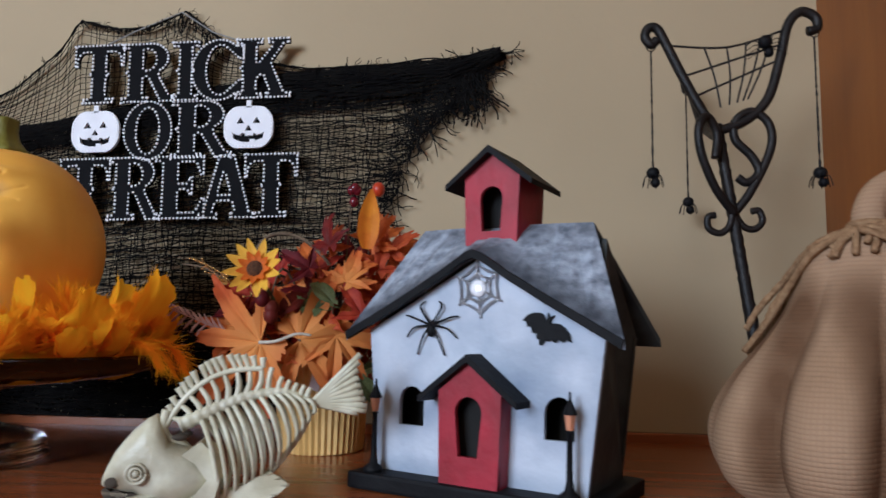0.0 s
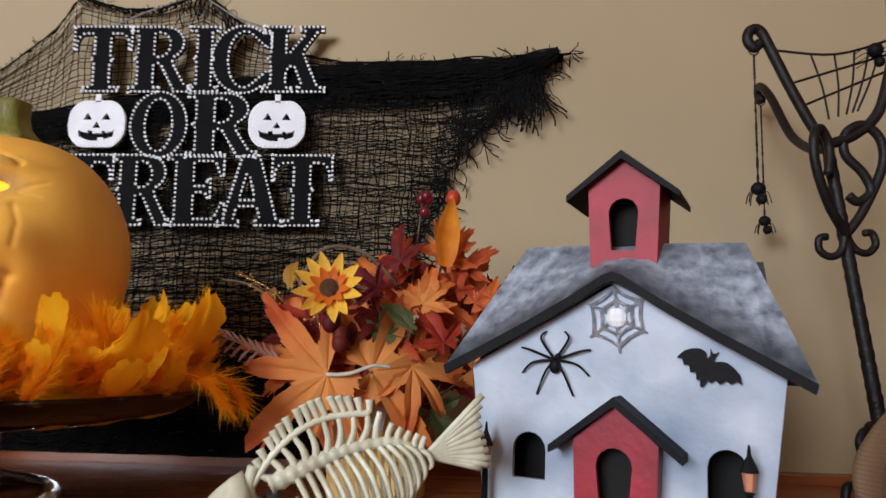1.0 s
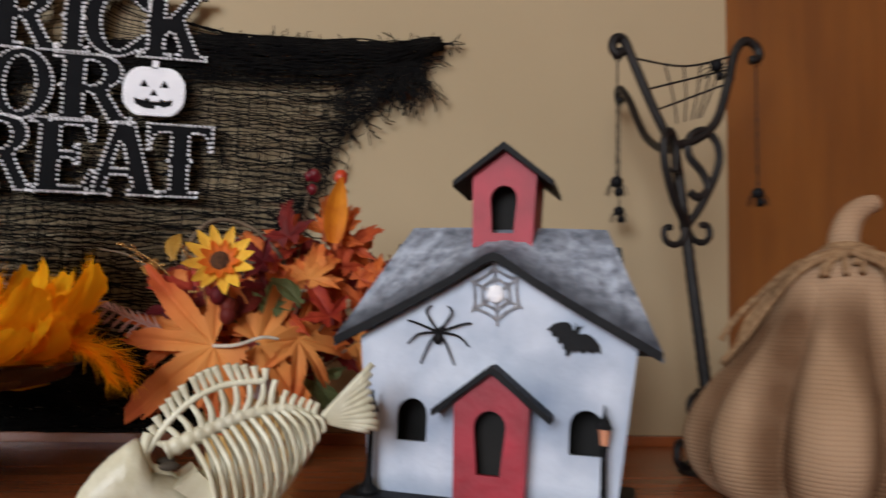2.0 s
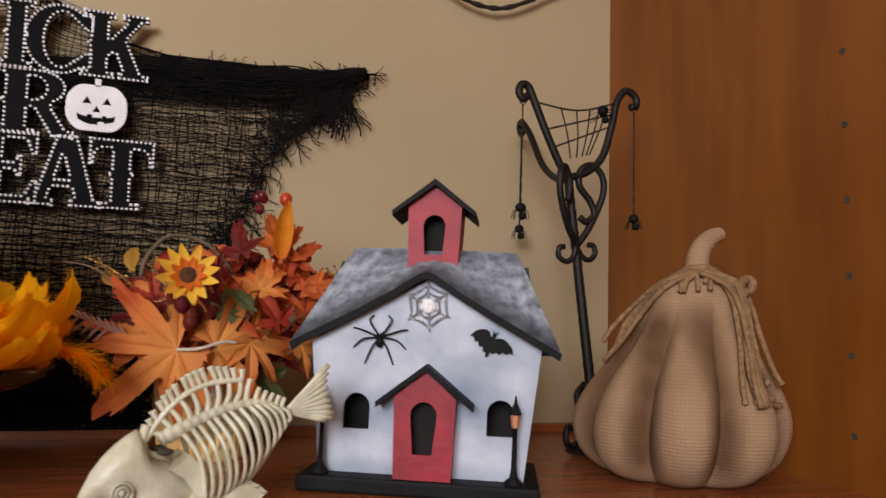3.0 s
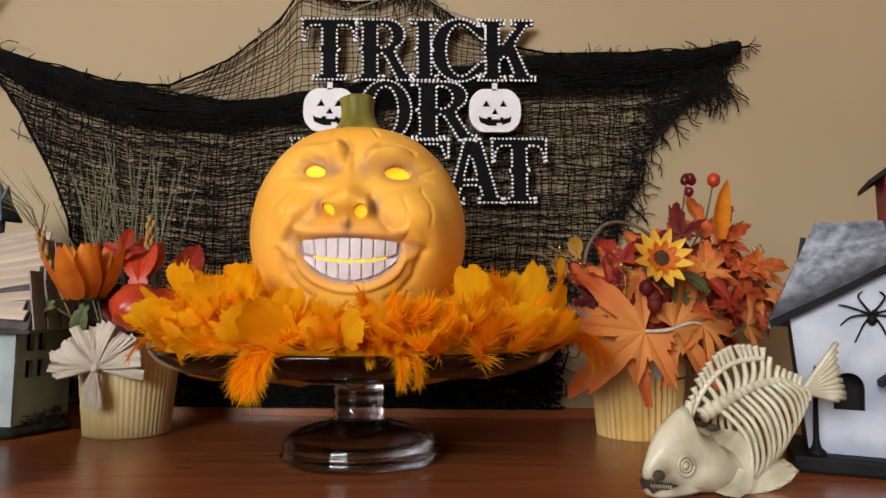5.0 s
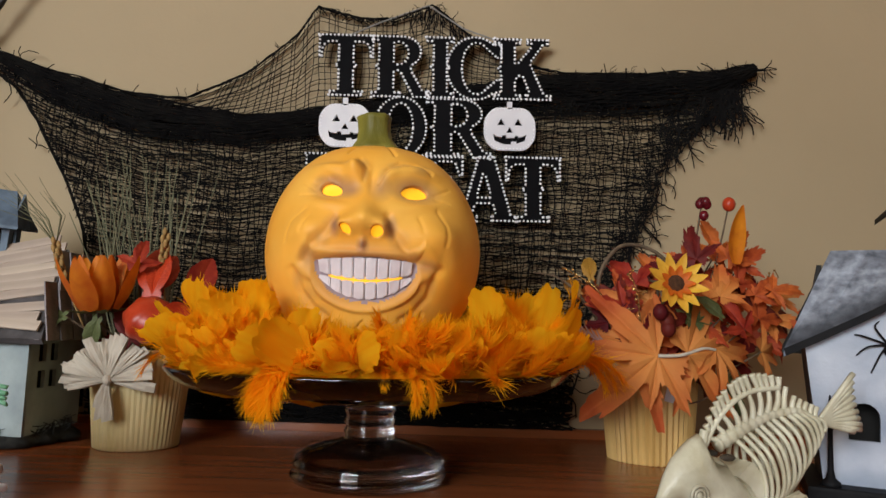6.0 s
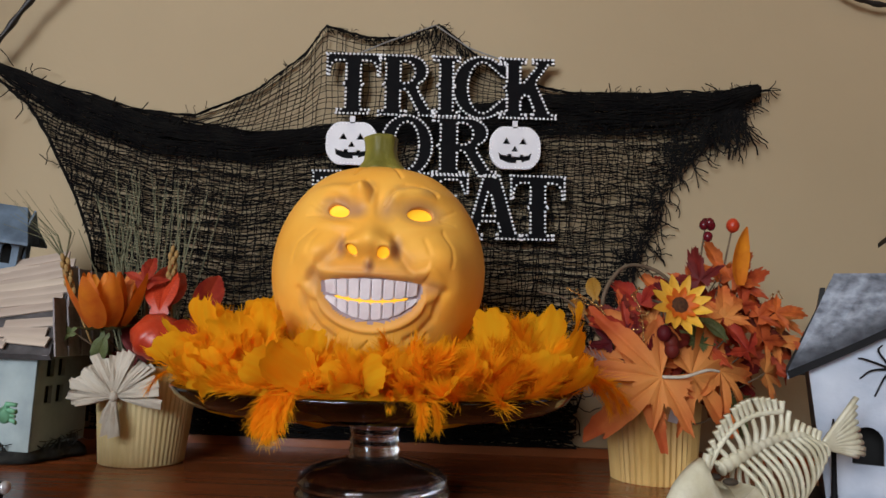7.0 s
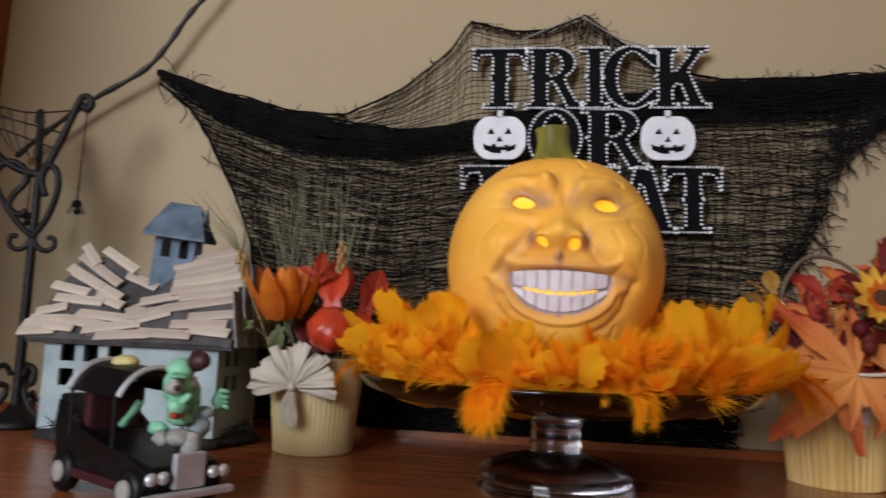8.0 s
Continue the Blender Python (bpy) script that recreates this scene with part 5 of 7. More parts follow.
    loft([(346, 598, 582, 0.003), (375, 612, 580, 0.0062), (420, 616, 572, 0.0088), (470, 606, 570, 0.0105), (500, 598, 575, 0.011)], "lower_jaw")
    for k in range(9):
        a = 344 + 8 * k
        part("tooth", rod([P(a, 560 + k, -0.0060), P(a + 2, 570 + k + 2 * (k % 2), -0.0064)], (0.0007, 0.0003), 5), M["bone"], skull)
    back = [P(540, 350), P(600, 318), P(660, 285), P(720, 258), P(790, 240), P(850, 240), P(915, 278)]
    part("spine", rod(back, lambda t: 0.0052 * (1 - 0.55 * t) * (1 + 0.10 * math.sin(t * 95)), 12, n=12), M["bone"], ob, "knobbed backbone", smooth=True)
    part("gill_arch", rod([P(500, 300), P(492, 350), P(505, 392), P(548, 412), P(600, 470), P(640, 540)], (0.0032, 0.0026), 10, n=6), M["bone"], ob, smooth=True)
    spine = smooth_path(back, 12)
    belly = smooth_path([P(655, 610), P(705, 590), P(760, 548), P(812, 500), P(862, 430), P(900, 360), P(918, 300)], 8)
    part("belly_bone", rod(belly, (0.0030, 0.0014), 8), M["bone"], ob, smooth=True)
    for i in range(13):
        t = 0.16 + 0.76 * i / 12
        a = spine[int(t * (len(spine) - 1))]
        b = belly[int((0.02 + 0.92 * i / 12) * (len(belly) - 1))]
        for s in (-1, 1):
            w = 0.0150 * (1 - 0.75 * i / 12)
            m1 = a.lerp(b, 0.33) + Vector((0.0050, s * w, 0.0020))
            m2 = a.lerp(b, 0.70) + Vector((0.0055, s * w * 0.95, 0.0))
            part("rib", rod([a, m1, m2, b + Vector((0, s * 0.001, 0))], (0.0018, 0.0012), 7, n=5), M["bone"], ob, smooth=True)
    # dorsal fin: an outer comb on a band, and a second row down to the backbone
    outer = smooth_path([P(492, 330), P(512, 255), P(545, 195), P(590, 145), P(640, 115), P(700, 108), P(768, 118)], 6)
    band = smooth_path([P(500, 352), P(530, 290), P(565, 240), P(610, 198), P(665, 170), P(720, 160), P(770, 156)], 6)
    part("fin_band", rod(band, 0.0020, 8), M["bone"], ob, smooth=True)
    for i in range(17):
        t = i / 16
        a, b = band[int(t * (len(band) - 1))], outer[int(t * (len(outer) - 1))]
        part("fin_ray", rod([a, a.lerp(b, 0.6), b], lambda u: 0.0014 + 0.0012 * u, 7, n=3), M["bone"], ob, smooth=True)
    for i in range(9):
        t = i / 8
        a, b = band[int((0.1 + 0.88 * t) * (len(band) - 1))], spine[int((0.03 + 0.55 * t) * (len(spine) - 1))]
        part("fin_spine", rod([b, b.lerp(a, 0.5) + Vector((0.002, 0, 0)), a], lambda u: 0.0026 - 0.0012 * u, 7, n=4), M["bone"], ob, smooth=True)
    for a, b, c, d in ((788, 232, 796, 152), (818, 234, 828, 184), (842, 236, 852, 196), (864, 242, 874, 206), (886, 252, 896, 214), (904, 262, 914, 222)):
        part("back_spine", rod([P(a, b), P((a + c) / 2 - 3, (b + d) / 2), P(c, d)], (0.0022, 0.0017), 7, n=3), M["bone"], ob, smooth=True)
    # tail fan
    root = P(916, 276)
    tips = [P(1062, 102), P(1058, 130), P(1056, 158), P(1060, 186), P(1066, 212), P(1074, 238), P(1080, 262), P(1087, 286), P(1086, 304), P(1060, 312)]
    tail = bmesh.new()
    for s in (-1, 1):
        k = [tail.verts.new(root + Vector((0, s * 0.0022, 0)))] + [tail.verts.new(root.lerp(p, 0.93) + Vector((0, s * 0.0008, 0))) for p in tips]
        for i in range(1, len(k) - 1):
            tail.faces.new((k[0], k[i], k[i + 1]))
    web = part("tail_fin", tail, M["bone"], ob, "fanned tail fin")
    for p in tips:
        part("tail_ray", rod([root, root.lerp(p, 0.5), p], (0.0017, 0.0021), 7, n=2), M["bone"], web, smooth=True)
    # lower fin that it rests on
    root, tips = P(642, 590), [P(640, 612), P(690, 613), P(740, 611), P(790, 600), P(830, 580), P(862, 548), P(838, 524), P(812, 508)]
    fin = bmesh.new()
    for s in (-1, 1):
        k = [fin.verts.new(root + Vector((0, s * 0.005, 0)))] + [fin.verts.new(p + Vector((0, s * 0.0012 - 0.006, 0))) for p in tips]
        for i in range(1, len(k) - 1):
            fin.faces.new((k[0], k[i], k[i + 1]))
    web = part("lower_fin", fin, M["bone"], ob, "fanned lower fin")
    for p in tips:
        part("fin_ray", rod([root, p + Vector((0, -0.0065, 0))], (0.0018, 0.0012), 6), M["bone"], web, smooth=True)


fish()


# ---- flower pots ----
def leaf_mesh(lobes, teeth, cup, droop, seed, waist=0.45):
    """A lobed leaf of unit size, its stalk at the origin and its middle lobe along +y."""
    r, bm = random.Random(seed), bmesh.new()
    n, rings = 220, 9
    prof = []
    for i in range(n + 1):
        a = radians(-148 + 296 * i / n)
        rad = waist * 0.62
        for c, l, w in lobes:
            rad = max(rad, l * max(0.0, 1 - abs(math.degrees(a) - c) / w) ** 0.85)
        rad *= 1 + teeth * (((i * 0.085) % 1) - 0.5) + 0.5 * teeth * (((i * 0.21) % 1) - 0.5)
        prof.append((a, rad * r.uniform(0.985, 1.015)))
    centre = bm.verts.new((0, 0, 0))
    prev = None
    for k in range(1, rings + 1):
        ring = []
        for a, rad in prof:
            q = rad * k / rings
            x, y = q * math.sin(a), q * math.cos(a)
            near = min(abs(math.degrees(a) - c) for c, l, w in lobes)
            z = cup * q * q - droop * max(0, y) ** 2 * 0.6 + 0.15 * q * min(1, near / 20) - 0.012 * math.exp(-((near / 3) ** 2)) + 0.05 * math.sin(5 * x + 4 * y + seed) * q + 0.02 * math.sin(14 * x - 11 * y) * q
            ring.append(bm.verts.new((x, y, z)))
        for i in range(n):
            if prev is None:
                bm.faces.new((centre, ring[i + 1], ring[i]))
            else:
                bm.faces.new((prev[i], prev[i + 1], ring[i + 1], ring[i]))
        prev = ring
    me = bpy.data.meshes.new("leaf")
    bm.to_mesh(me)
    bm.free()
    me.polygons.foreach_set("use_smooth", [True] * len(me.polygons))
    return me


def petal_mesh(length, width, curl, seed, point=0.5):
    r, bm, rows = random.Random(seed), bmesh.new(), []
    for i in range(11):
        t = i / 10
        w = width / 2 * (math.sin(math.pi * (0.08 + 0.9 * t) ** point)) ** 0.8 if t < 1 else width * 0.05
        a = curl * t
        y, z = length * (math.sin(a) / curl), length * (1 - math.cos(a)) / curl
        rows.append([bm.verts.new((w * s, y, z + 0.35 * w * abs(s) + 0.04 * w * math.sin(9 * t + seed))) for s in (-1, -0.5, 0, 0.5, 1)])
    for p, q in zip(rows, rows[1:]):
        for k in range(4):
            bm.faces.new((p[k], p[k + 1], q[k + 1], q[k]))
    me = bpy.data.meshes.new("petal")
    bm.to_mesh(me)
    bm.free()
    me.polygons.foreach_set("use_smooth", [True] * len(me.polygons))
    return me


BROAD = [(0, 1.0, 27), (46, 0.82, 23), (86, 0.92, 25), (-78, 0.62, 28), (130, 0.62, 24), (-40, 0.5, 22)]
MAPLE = [(0, 1.0, 30), (-58, 0.95, 26), (58, 0.95, 26), (-112, 0.70, 26), (112, 0.70, 26)]
SMALL = [(0, 1.0, 46), (-70, 0.72, 36), (70, 0.72, 36)]
OVAL = [(0, 1.0, 60)]


def facing(x, y, z, way, spin, size):
    """A pose for a leaf or flower at a place, its face towards way, turned in its own plane."""
    q = Vector(way).normalized().to_track_quat("Z", "Y").to_matrix().to_4x4()
    return Matrix.Translation((x, y, z)) @ q @ pose(0, 0, 0, 0, 0, spin) @ Matrix.Scale(size, 4)


def put(name, me, mat, parent, m, label=""):
    if not me.materials:
        me.materials.append(mat)
    ob = new(name, me)
    ob.parent = parent
    ob.matrix_basis = m
    if label:
        ob["label"] = label
    return ob


def ribbed_pot(parent, mat, r0, r1, h, ribs, label, depth):
    n = ribs * 4
    prof = [(0, 0.0), (r0 - 0.001, 0), (r0, 0.001)] + [(r0 + (r1 - r0) * t, h * t) for t in (0.25, 0.5, 0.75, 1)] + [(r1 - 0.003, h + 0.0005), (r1 - 0.0045, h - 0.012), (0, h - 0.012)]
    part("pot", lathe(bmesh.new(), prof, n, None, lambda a, z: 1 + (depth * math.sin(a * ribs) if z > 0 else 0)), mat, parent, label, smooth=False)


def sunflower(parent, m):
    fl = tagged(new("daisy"), "yellow and orange silk daisy with a brown centre")
    fl.parent = parent
    fl.matrix_basis = m
    kinds = [petal_mesh(0.026, 0.0098, 0.5, k, 0.8) for k in range(3)]
    inner = petal_mesh(0.015, 0.0070, 0.7, 5, 0.8)
    for k in range(12):
        put("petal", kinds[k % 3], M["petal"], fl, pose(0, 0, 0, 0, 0, k * 30 + rnd.uniform(-5, 5)) @ pose(0, 0.004, 0, rnd.uniform(2, 16), rnd.uniform(-8, 8), 0))
    for k in range(9):
        put("inner_petal", inner, M["petalbase"], fl, pose(0, 0, 0.0022, 0, 0, k * 40 + 14) @ pose(0, 0.003, 0, 10, 0, 0), "orange inner petal" if k == 0 else "")
    part("seed_head", ball(bmesh.new(), (0, 0, 0.003), (0.0078, 0.0078, 0.0038), 20, 10), M["seed"], fl, "brown seed head")


def right_pot():
    ob = thing("flower_pot", pose(0.219, 0.892, 0, 0, -1.0, 0), "tan ribbed pot with orange silk maple leaves, berries and a daisy", "flower pot", "flower pots")
    ribbed_pot(ob, M["pot"], 0.0405, 0.0475, 0.088, 44, "tan split-bamboo ribbed pot", 0.022)
    big = [leaf_mesh(BROAD, 0.16, -0.10, 0.25, 1), leaf_mesh(MAPLE, 0.16, -0.10, 0.25, 2)]
    small = [leaf_mesh(SMALL, 0.22, -0.15, 0.3, k) for k in (3, 4, 5)]
    oval = [leaf_mesh(OVAL, 0.05, -0.2, 0.4, k, 0.2) for k in (6, 7)]
    put("maple_leaf", big[0], M["maple"], ob, facing(-0.027, -0.108, 0.106, (-0.10, -1, 0.16), 130, 0.090), "large orange silk maple leaf")
    put("maple_leaf", big[1], M["maple"], ob, facing(0.004, -0.096, 0.108, (0.25, -1, 0.14), -84, 0.082), "large orange silk maple leaf")
    put("maple_leaf", leaf_mesh(MAPLE, 0.20, -0.16, 0.35, 8), M["maple"], ob, facing(-0.040, -0.094, 0.104, (-0.25, -1, 0.20), 140, 0.070), "large orange silk maple leaf")
    put("maple_leaf", leaf_mesh(BROAD, 0.20, -0.16, 0.30, 12), M["maple"], ob, facing(0.034, -0.086, 0.112, (0.45, -1, 0.30), -100, 0.060), "large orange silk maple leaf")
    put("maple_leaf", leaf_mesh(MAPLE, 0.20, -0.12, 0.30, 17), M["maple"], ob, facing(-0.046, -0.086, 0.118, (-0.15, -1, 0.35), 22, 0.066), "large orange silk maple leaf")
    part("leaf_stalk", rod([(-0.027, -0.110, 0.106), (-0.010, -0.117, 0.107), (0.008, -0.120, 0.113), (0.020, -0.117, 0.112)], (0.0016, 0.0012), 7, n=5), M["raffia"], ob, "curved pale leaf stalk", smooth=True)
    part("leaf_stalk", rod([(0.004, -0.097, 0.108), (0.004, -0.05, 0.090), (0.002, -0.01, 0.075)], 0.0012, 6, n=4), M["twig"], ob)
    sunflower(ob, facing(-0.022, -0.138, 0.166, (0.0, -1, 0.22), 10, 0.92))
    part("daisy_stem", rod([(-0.022, -0.136, 0.165), (-0.020, -0.09, 0.14), (0.0, -0.02, 0.075)], 0.0015, 6, n=5), M["greenleaf"], ob)
    leaves = (
        # place, facing, spin, size, kind, material
        ((0.060, -0.030, 0.205), (0.2, -1, 0.2), 8, 0.040, small[0], "redleaf"), ((0.074, -0.042, 0.186), (0.5, -1, 0.3), -50, 0.042, small[1], "redleaf"),
        ((0.052, -0.020, 0.176), (0.0, -1, 0.5), 30, 0.042, small[2], "burgundy"), ((0.098, -0.030, 0.160), (0.4, -1, 0.4), -75, 0.046, small[0], "burgundy"),
        ((0.086, -0.060, 0.140), (0.4, -1, 0.3), -20, 0.046, small[1], "redleaf"), ((0.106, -0.040, 0.128), (0.6, -1, 0.2), -80, 0.048, small[2], "redleaf"),
        ((0.030, -0.050, 0.160), (0.1, -1, 0.5), 0, 0.040, small[0], "redleaf"), ((0.004, -0.050, 0.172), (-0.2, -1, 0.6), 20, 0.044, small[1], "redleaf"),
        ((-0.030, -0.060, 0.170), (-0.3, -1, 0.5), 40, 0.042, small[2], "redleaf"), ((-0.048, -0.070, 0.156), (-0.3, -1, 0.4), 70, 0.036, small[0], "burgundy"),
        ((-0.062, -0.080, 0.134), (-0.2, -1, 0.2), 30, 0.034, small[1], "burgundy"), ((0.012, -0.090, 0.136), (0.2, -1, 0.5), -15, 0.034, small[2], "greenleaf"),
        ((0.034, -0.098, 0.140), (0.5, -1, 0.4), 35, 0.030, oval[0], "greenleaf"), ((-0.012, -0.100, 0.130), (0.0, -1, 0.4), -30, 0.032, oval[1], "burgundy"),
        ((0.058, -0.090, 0.130), (0.5, -1, 0.3), 25, 0.036, small[1], "redleaf"), ((0.080, -0.075, 0.110), (0.7, -1, 0.2), -95, 0.046, small[0], "maple"),
        ((-0.070, -0.050, 0.175), (-0.4, -1, 0.2), 12, 0.026, oval[0], "ochre"), ((-0.082, -0.055, 0.160), (-0.4, -1, 0.4), 40, 0.026, oval[1], "ochre"),
        ((-0.045, -0.075, 0.150), (0.3, -1, 0.6), 55, 0.034, oval[0], "maple"), ((-0.030, -0.092, 0.116), (-0.2, -1, 0.3), 65, 0.040, small[2], "burgundy"),
        ((0.020, -0.060, 0.118), (0.1, -1, 0.3), 10, 0.050, small[2], "burgundy"), ((0.060, -0.050, 0.106), (0.2, -1, 0.1), -60, 0.050, small[1], "burgundy"),
        ((-0.070, -0.070, 0.112), (-0.5, -1, 0.1), 95, 0.036, small[0], "maple"), ((0.118, -0.030, 0.145), (0.8, -1, 0.3), -70, 0.040, small[1], "burgundy"),
        ((-0.020, -0.030, 0.120), (0, -1, 0.3), 30, 0.055, small[0], "burgundy"), ((0.048, -0.070, 0.078), (0.3, -1, 0.0), -140, 0.040, small[2], "greenleaf"),
    )
    for (p, way, spin, size, me, mat) in leaves:
        k = me.copy()
        k.materials.clear()
        put("leaf", k, M[mat], ob, facing(*p, way, spin, size))
        part("leaf_stem", rod([p, (p[0] * 0.6, p[1] * 0.5, p[2] * 0.75), (p[0] * 0.2, 0, 0.070)], 0.0008, 5, n=4), M["twig"], ob)
    fill = random.Random(21)
    for k in range(54):
        a, e = fill.uniform(0, 6.283), fill.uniform(0.1, 1.0)
        x, z = 0.030 + 0.088 * e * math.cos(a), 0.150 + 0.052 * e * math.sin(a)
        p = (x, -0.052 + fill.uniform(-0.03, 0.03), max(0.092, z))
        me = fill.choice(small).copy()
        me.materials.clear()
        put("leaf", me, M[fill.choice(("redleaf", "redleaf", "redleaf", "burgundy", "maple", "maple"))], ob, facing(*p, (fill.uniform(-0.6, 0.8), -1, fill.uniform(0, 0.7)), math.degrees(a) - 90 + fill.uniform(-40, 40), fill.uniform(0.028, 0.042)))
    tall = petal_mesh(0.056, 0.020, 0.7, 9, 0.8)
    put("upright_leaf", tall, M["tulip"], ob, facing(0.058, -0.075, 0.190, (0.35, -1, 0.2), -3, 1.0), "upright bright orange leaf")
    # berries on twigs
    for tip, n, mat, r in (((0.038, -0.050, 0.250), 6, "berry", 0.0045), ((0.064, -0.052, 0.250), 1, "redberry", 0.0062), ((-0.020, -0.108, 0.140), 3, "burgundy", 0.0065)):
        part("twig", rod([(0.01, -0.01, 0.075), (tip[0] * 0.75, tip[1] * 0.7, 0.17), tip], (0.0016, 0.0007), 6, n=6), M["twig"], ob, smooth=True)
        for k in range(n):
            off = (rnd.uniform(-0.006, 0.006), rnd.uniform(-0.004, 0.004), rnd.uniform(-0.012, 0.005)) if n > 1 else (0, 0, 0)
            part("berry", ball(bmesh.new(), (tip[0] + off[0], tip[1] + off[1], tip[2] + off[2]), (r, r, r * 1.15), 12, 8), M[mat], ob, smooth=True)
    part("looped_vine", rod([(-0.03, -0.03, 0.10), (-0.062, -0.045, 0.165), (-0.045, -0.050, 0.205), (-0.012, -0.048, 0.205), (0.016, -0.048, 0.180), (0.010, -0.045, 0.172), (-0.030, -0.05, 0.178)], (0.0022, 0.0014), 7, n=8), M["twig"], ob, "looping grey-brown vine", smooth=True)
    part("side_twig", rod([(-0.03, -0.03, 0.10), (-0.09, -0.05, 0.168), (-0.125, -0.055, 0.180)], (0.0018, 0.0008), 6, n=6), M["twig"], ob, smooth=True)
    # glitter sprigs
    for base, tip in (((-0.035, -0.085, 0.13), (-0.052, -0.112, 0.178)), ((-0.06, -0.075, 0.15), (-0.098, -0.08, 0.180)), ((0.06, -0.03, 0.15), (0.122, -0.03, 0.182))):
        sprig = bmesh.new()
        b, t = Vector(base), Vector(tip)
        tube(sprig, [b, b.lerp(t, 0.5) + Vector((0.003, 0, 0.003)), t], (0.0009, 0.0005), 5, n=4)
        for k in range(9):
            p = b.lerp(t, 0.35 + 0.65 * k / 8)
            e = p + Vector((rnd.uniform(-0.010, 0.010), rnd.uniform(-0.006, 0.004), rnd.uniform(-0.004, 0.009)))
            tube(sprig, [p, e], 0.0005, 4)
            ball(sprig, e, (0.0013, 0.0013, 0.0013), 6, 4)
        part("glitter_sprig", sprig, M["gold"], ob, "gold glitter sprig")
    fern = bmesh.new()
    a, b = Vector((-0.055, -0.085, 0.110)), Vector((-0.110, -0.100, 0.134))
    tube(fern, [a, b], (0.0010, 0.0006), 5)
    for k in range(9):
        p = a.lerp(b, 0.2 + 0.8 * k / 8)
        for s in (-1, 1):
            tube(fern, [p, p + Vector((-0.006, 0, s * 0.006)), p + Vector((-0.009, 0, s * 0.013 * (1 - 0.05 * k)))], lambda u: 0.0016 * math.sin(math.pi * (0.15 + 0.8 * u)), 5, flat=0.4)
    part("fern_sprig", fern, M["pinkfern"], ob, "pale pink fern sprig")
    part("price_tag", boxed(-0.016, -0.006, -0.0485, -0.0475, 0.060, 0.078, m=pose(0, 0, 0, 0, 14, 0)), M["white"], ob, "small white tag")


right_pot()


def ribbon_mesh(length, width, seed):
    """A flattened loop of raffia: narrow at the knot, broad with a blunt folded end."""
    r, bm, rows = random.Random(seed), bmesh.new(), []
    slant, skew = r.uniform(-0.3, 0.3), r.uniform(-0.15, 0.15)
    for i in range(12):
        t = i / 5.5 if i < 6 else (11 - i) / 5.5
        t = min(1, t * 1.1)
        w = width / 2 * (0.30 + 0.70 * min(1, 1.5 * t))
        lift = 0.0026 * math.sin(math.pi * min(1, t * 0.9)) * (1 if i < 6 else -1)
        rows.append([bm.verts.new((w * s + skew * length * t, length * t * (1 + slant * s * width / length), lift + 0.0008 * math.sin(3 * s + 4 * t + seed))) for s in (-1, -0.4, 0.4, 1)])
    for p, q in zip(rows, rows[1:]):
        for k in range(3):
            bm.faces.new((p[k], p[k + 1], q[k + 1], q[k]))
    me = bpy.data.meshes.new("ribbon")
    bm.to_mesh(me)
    bm.free()
    return me


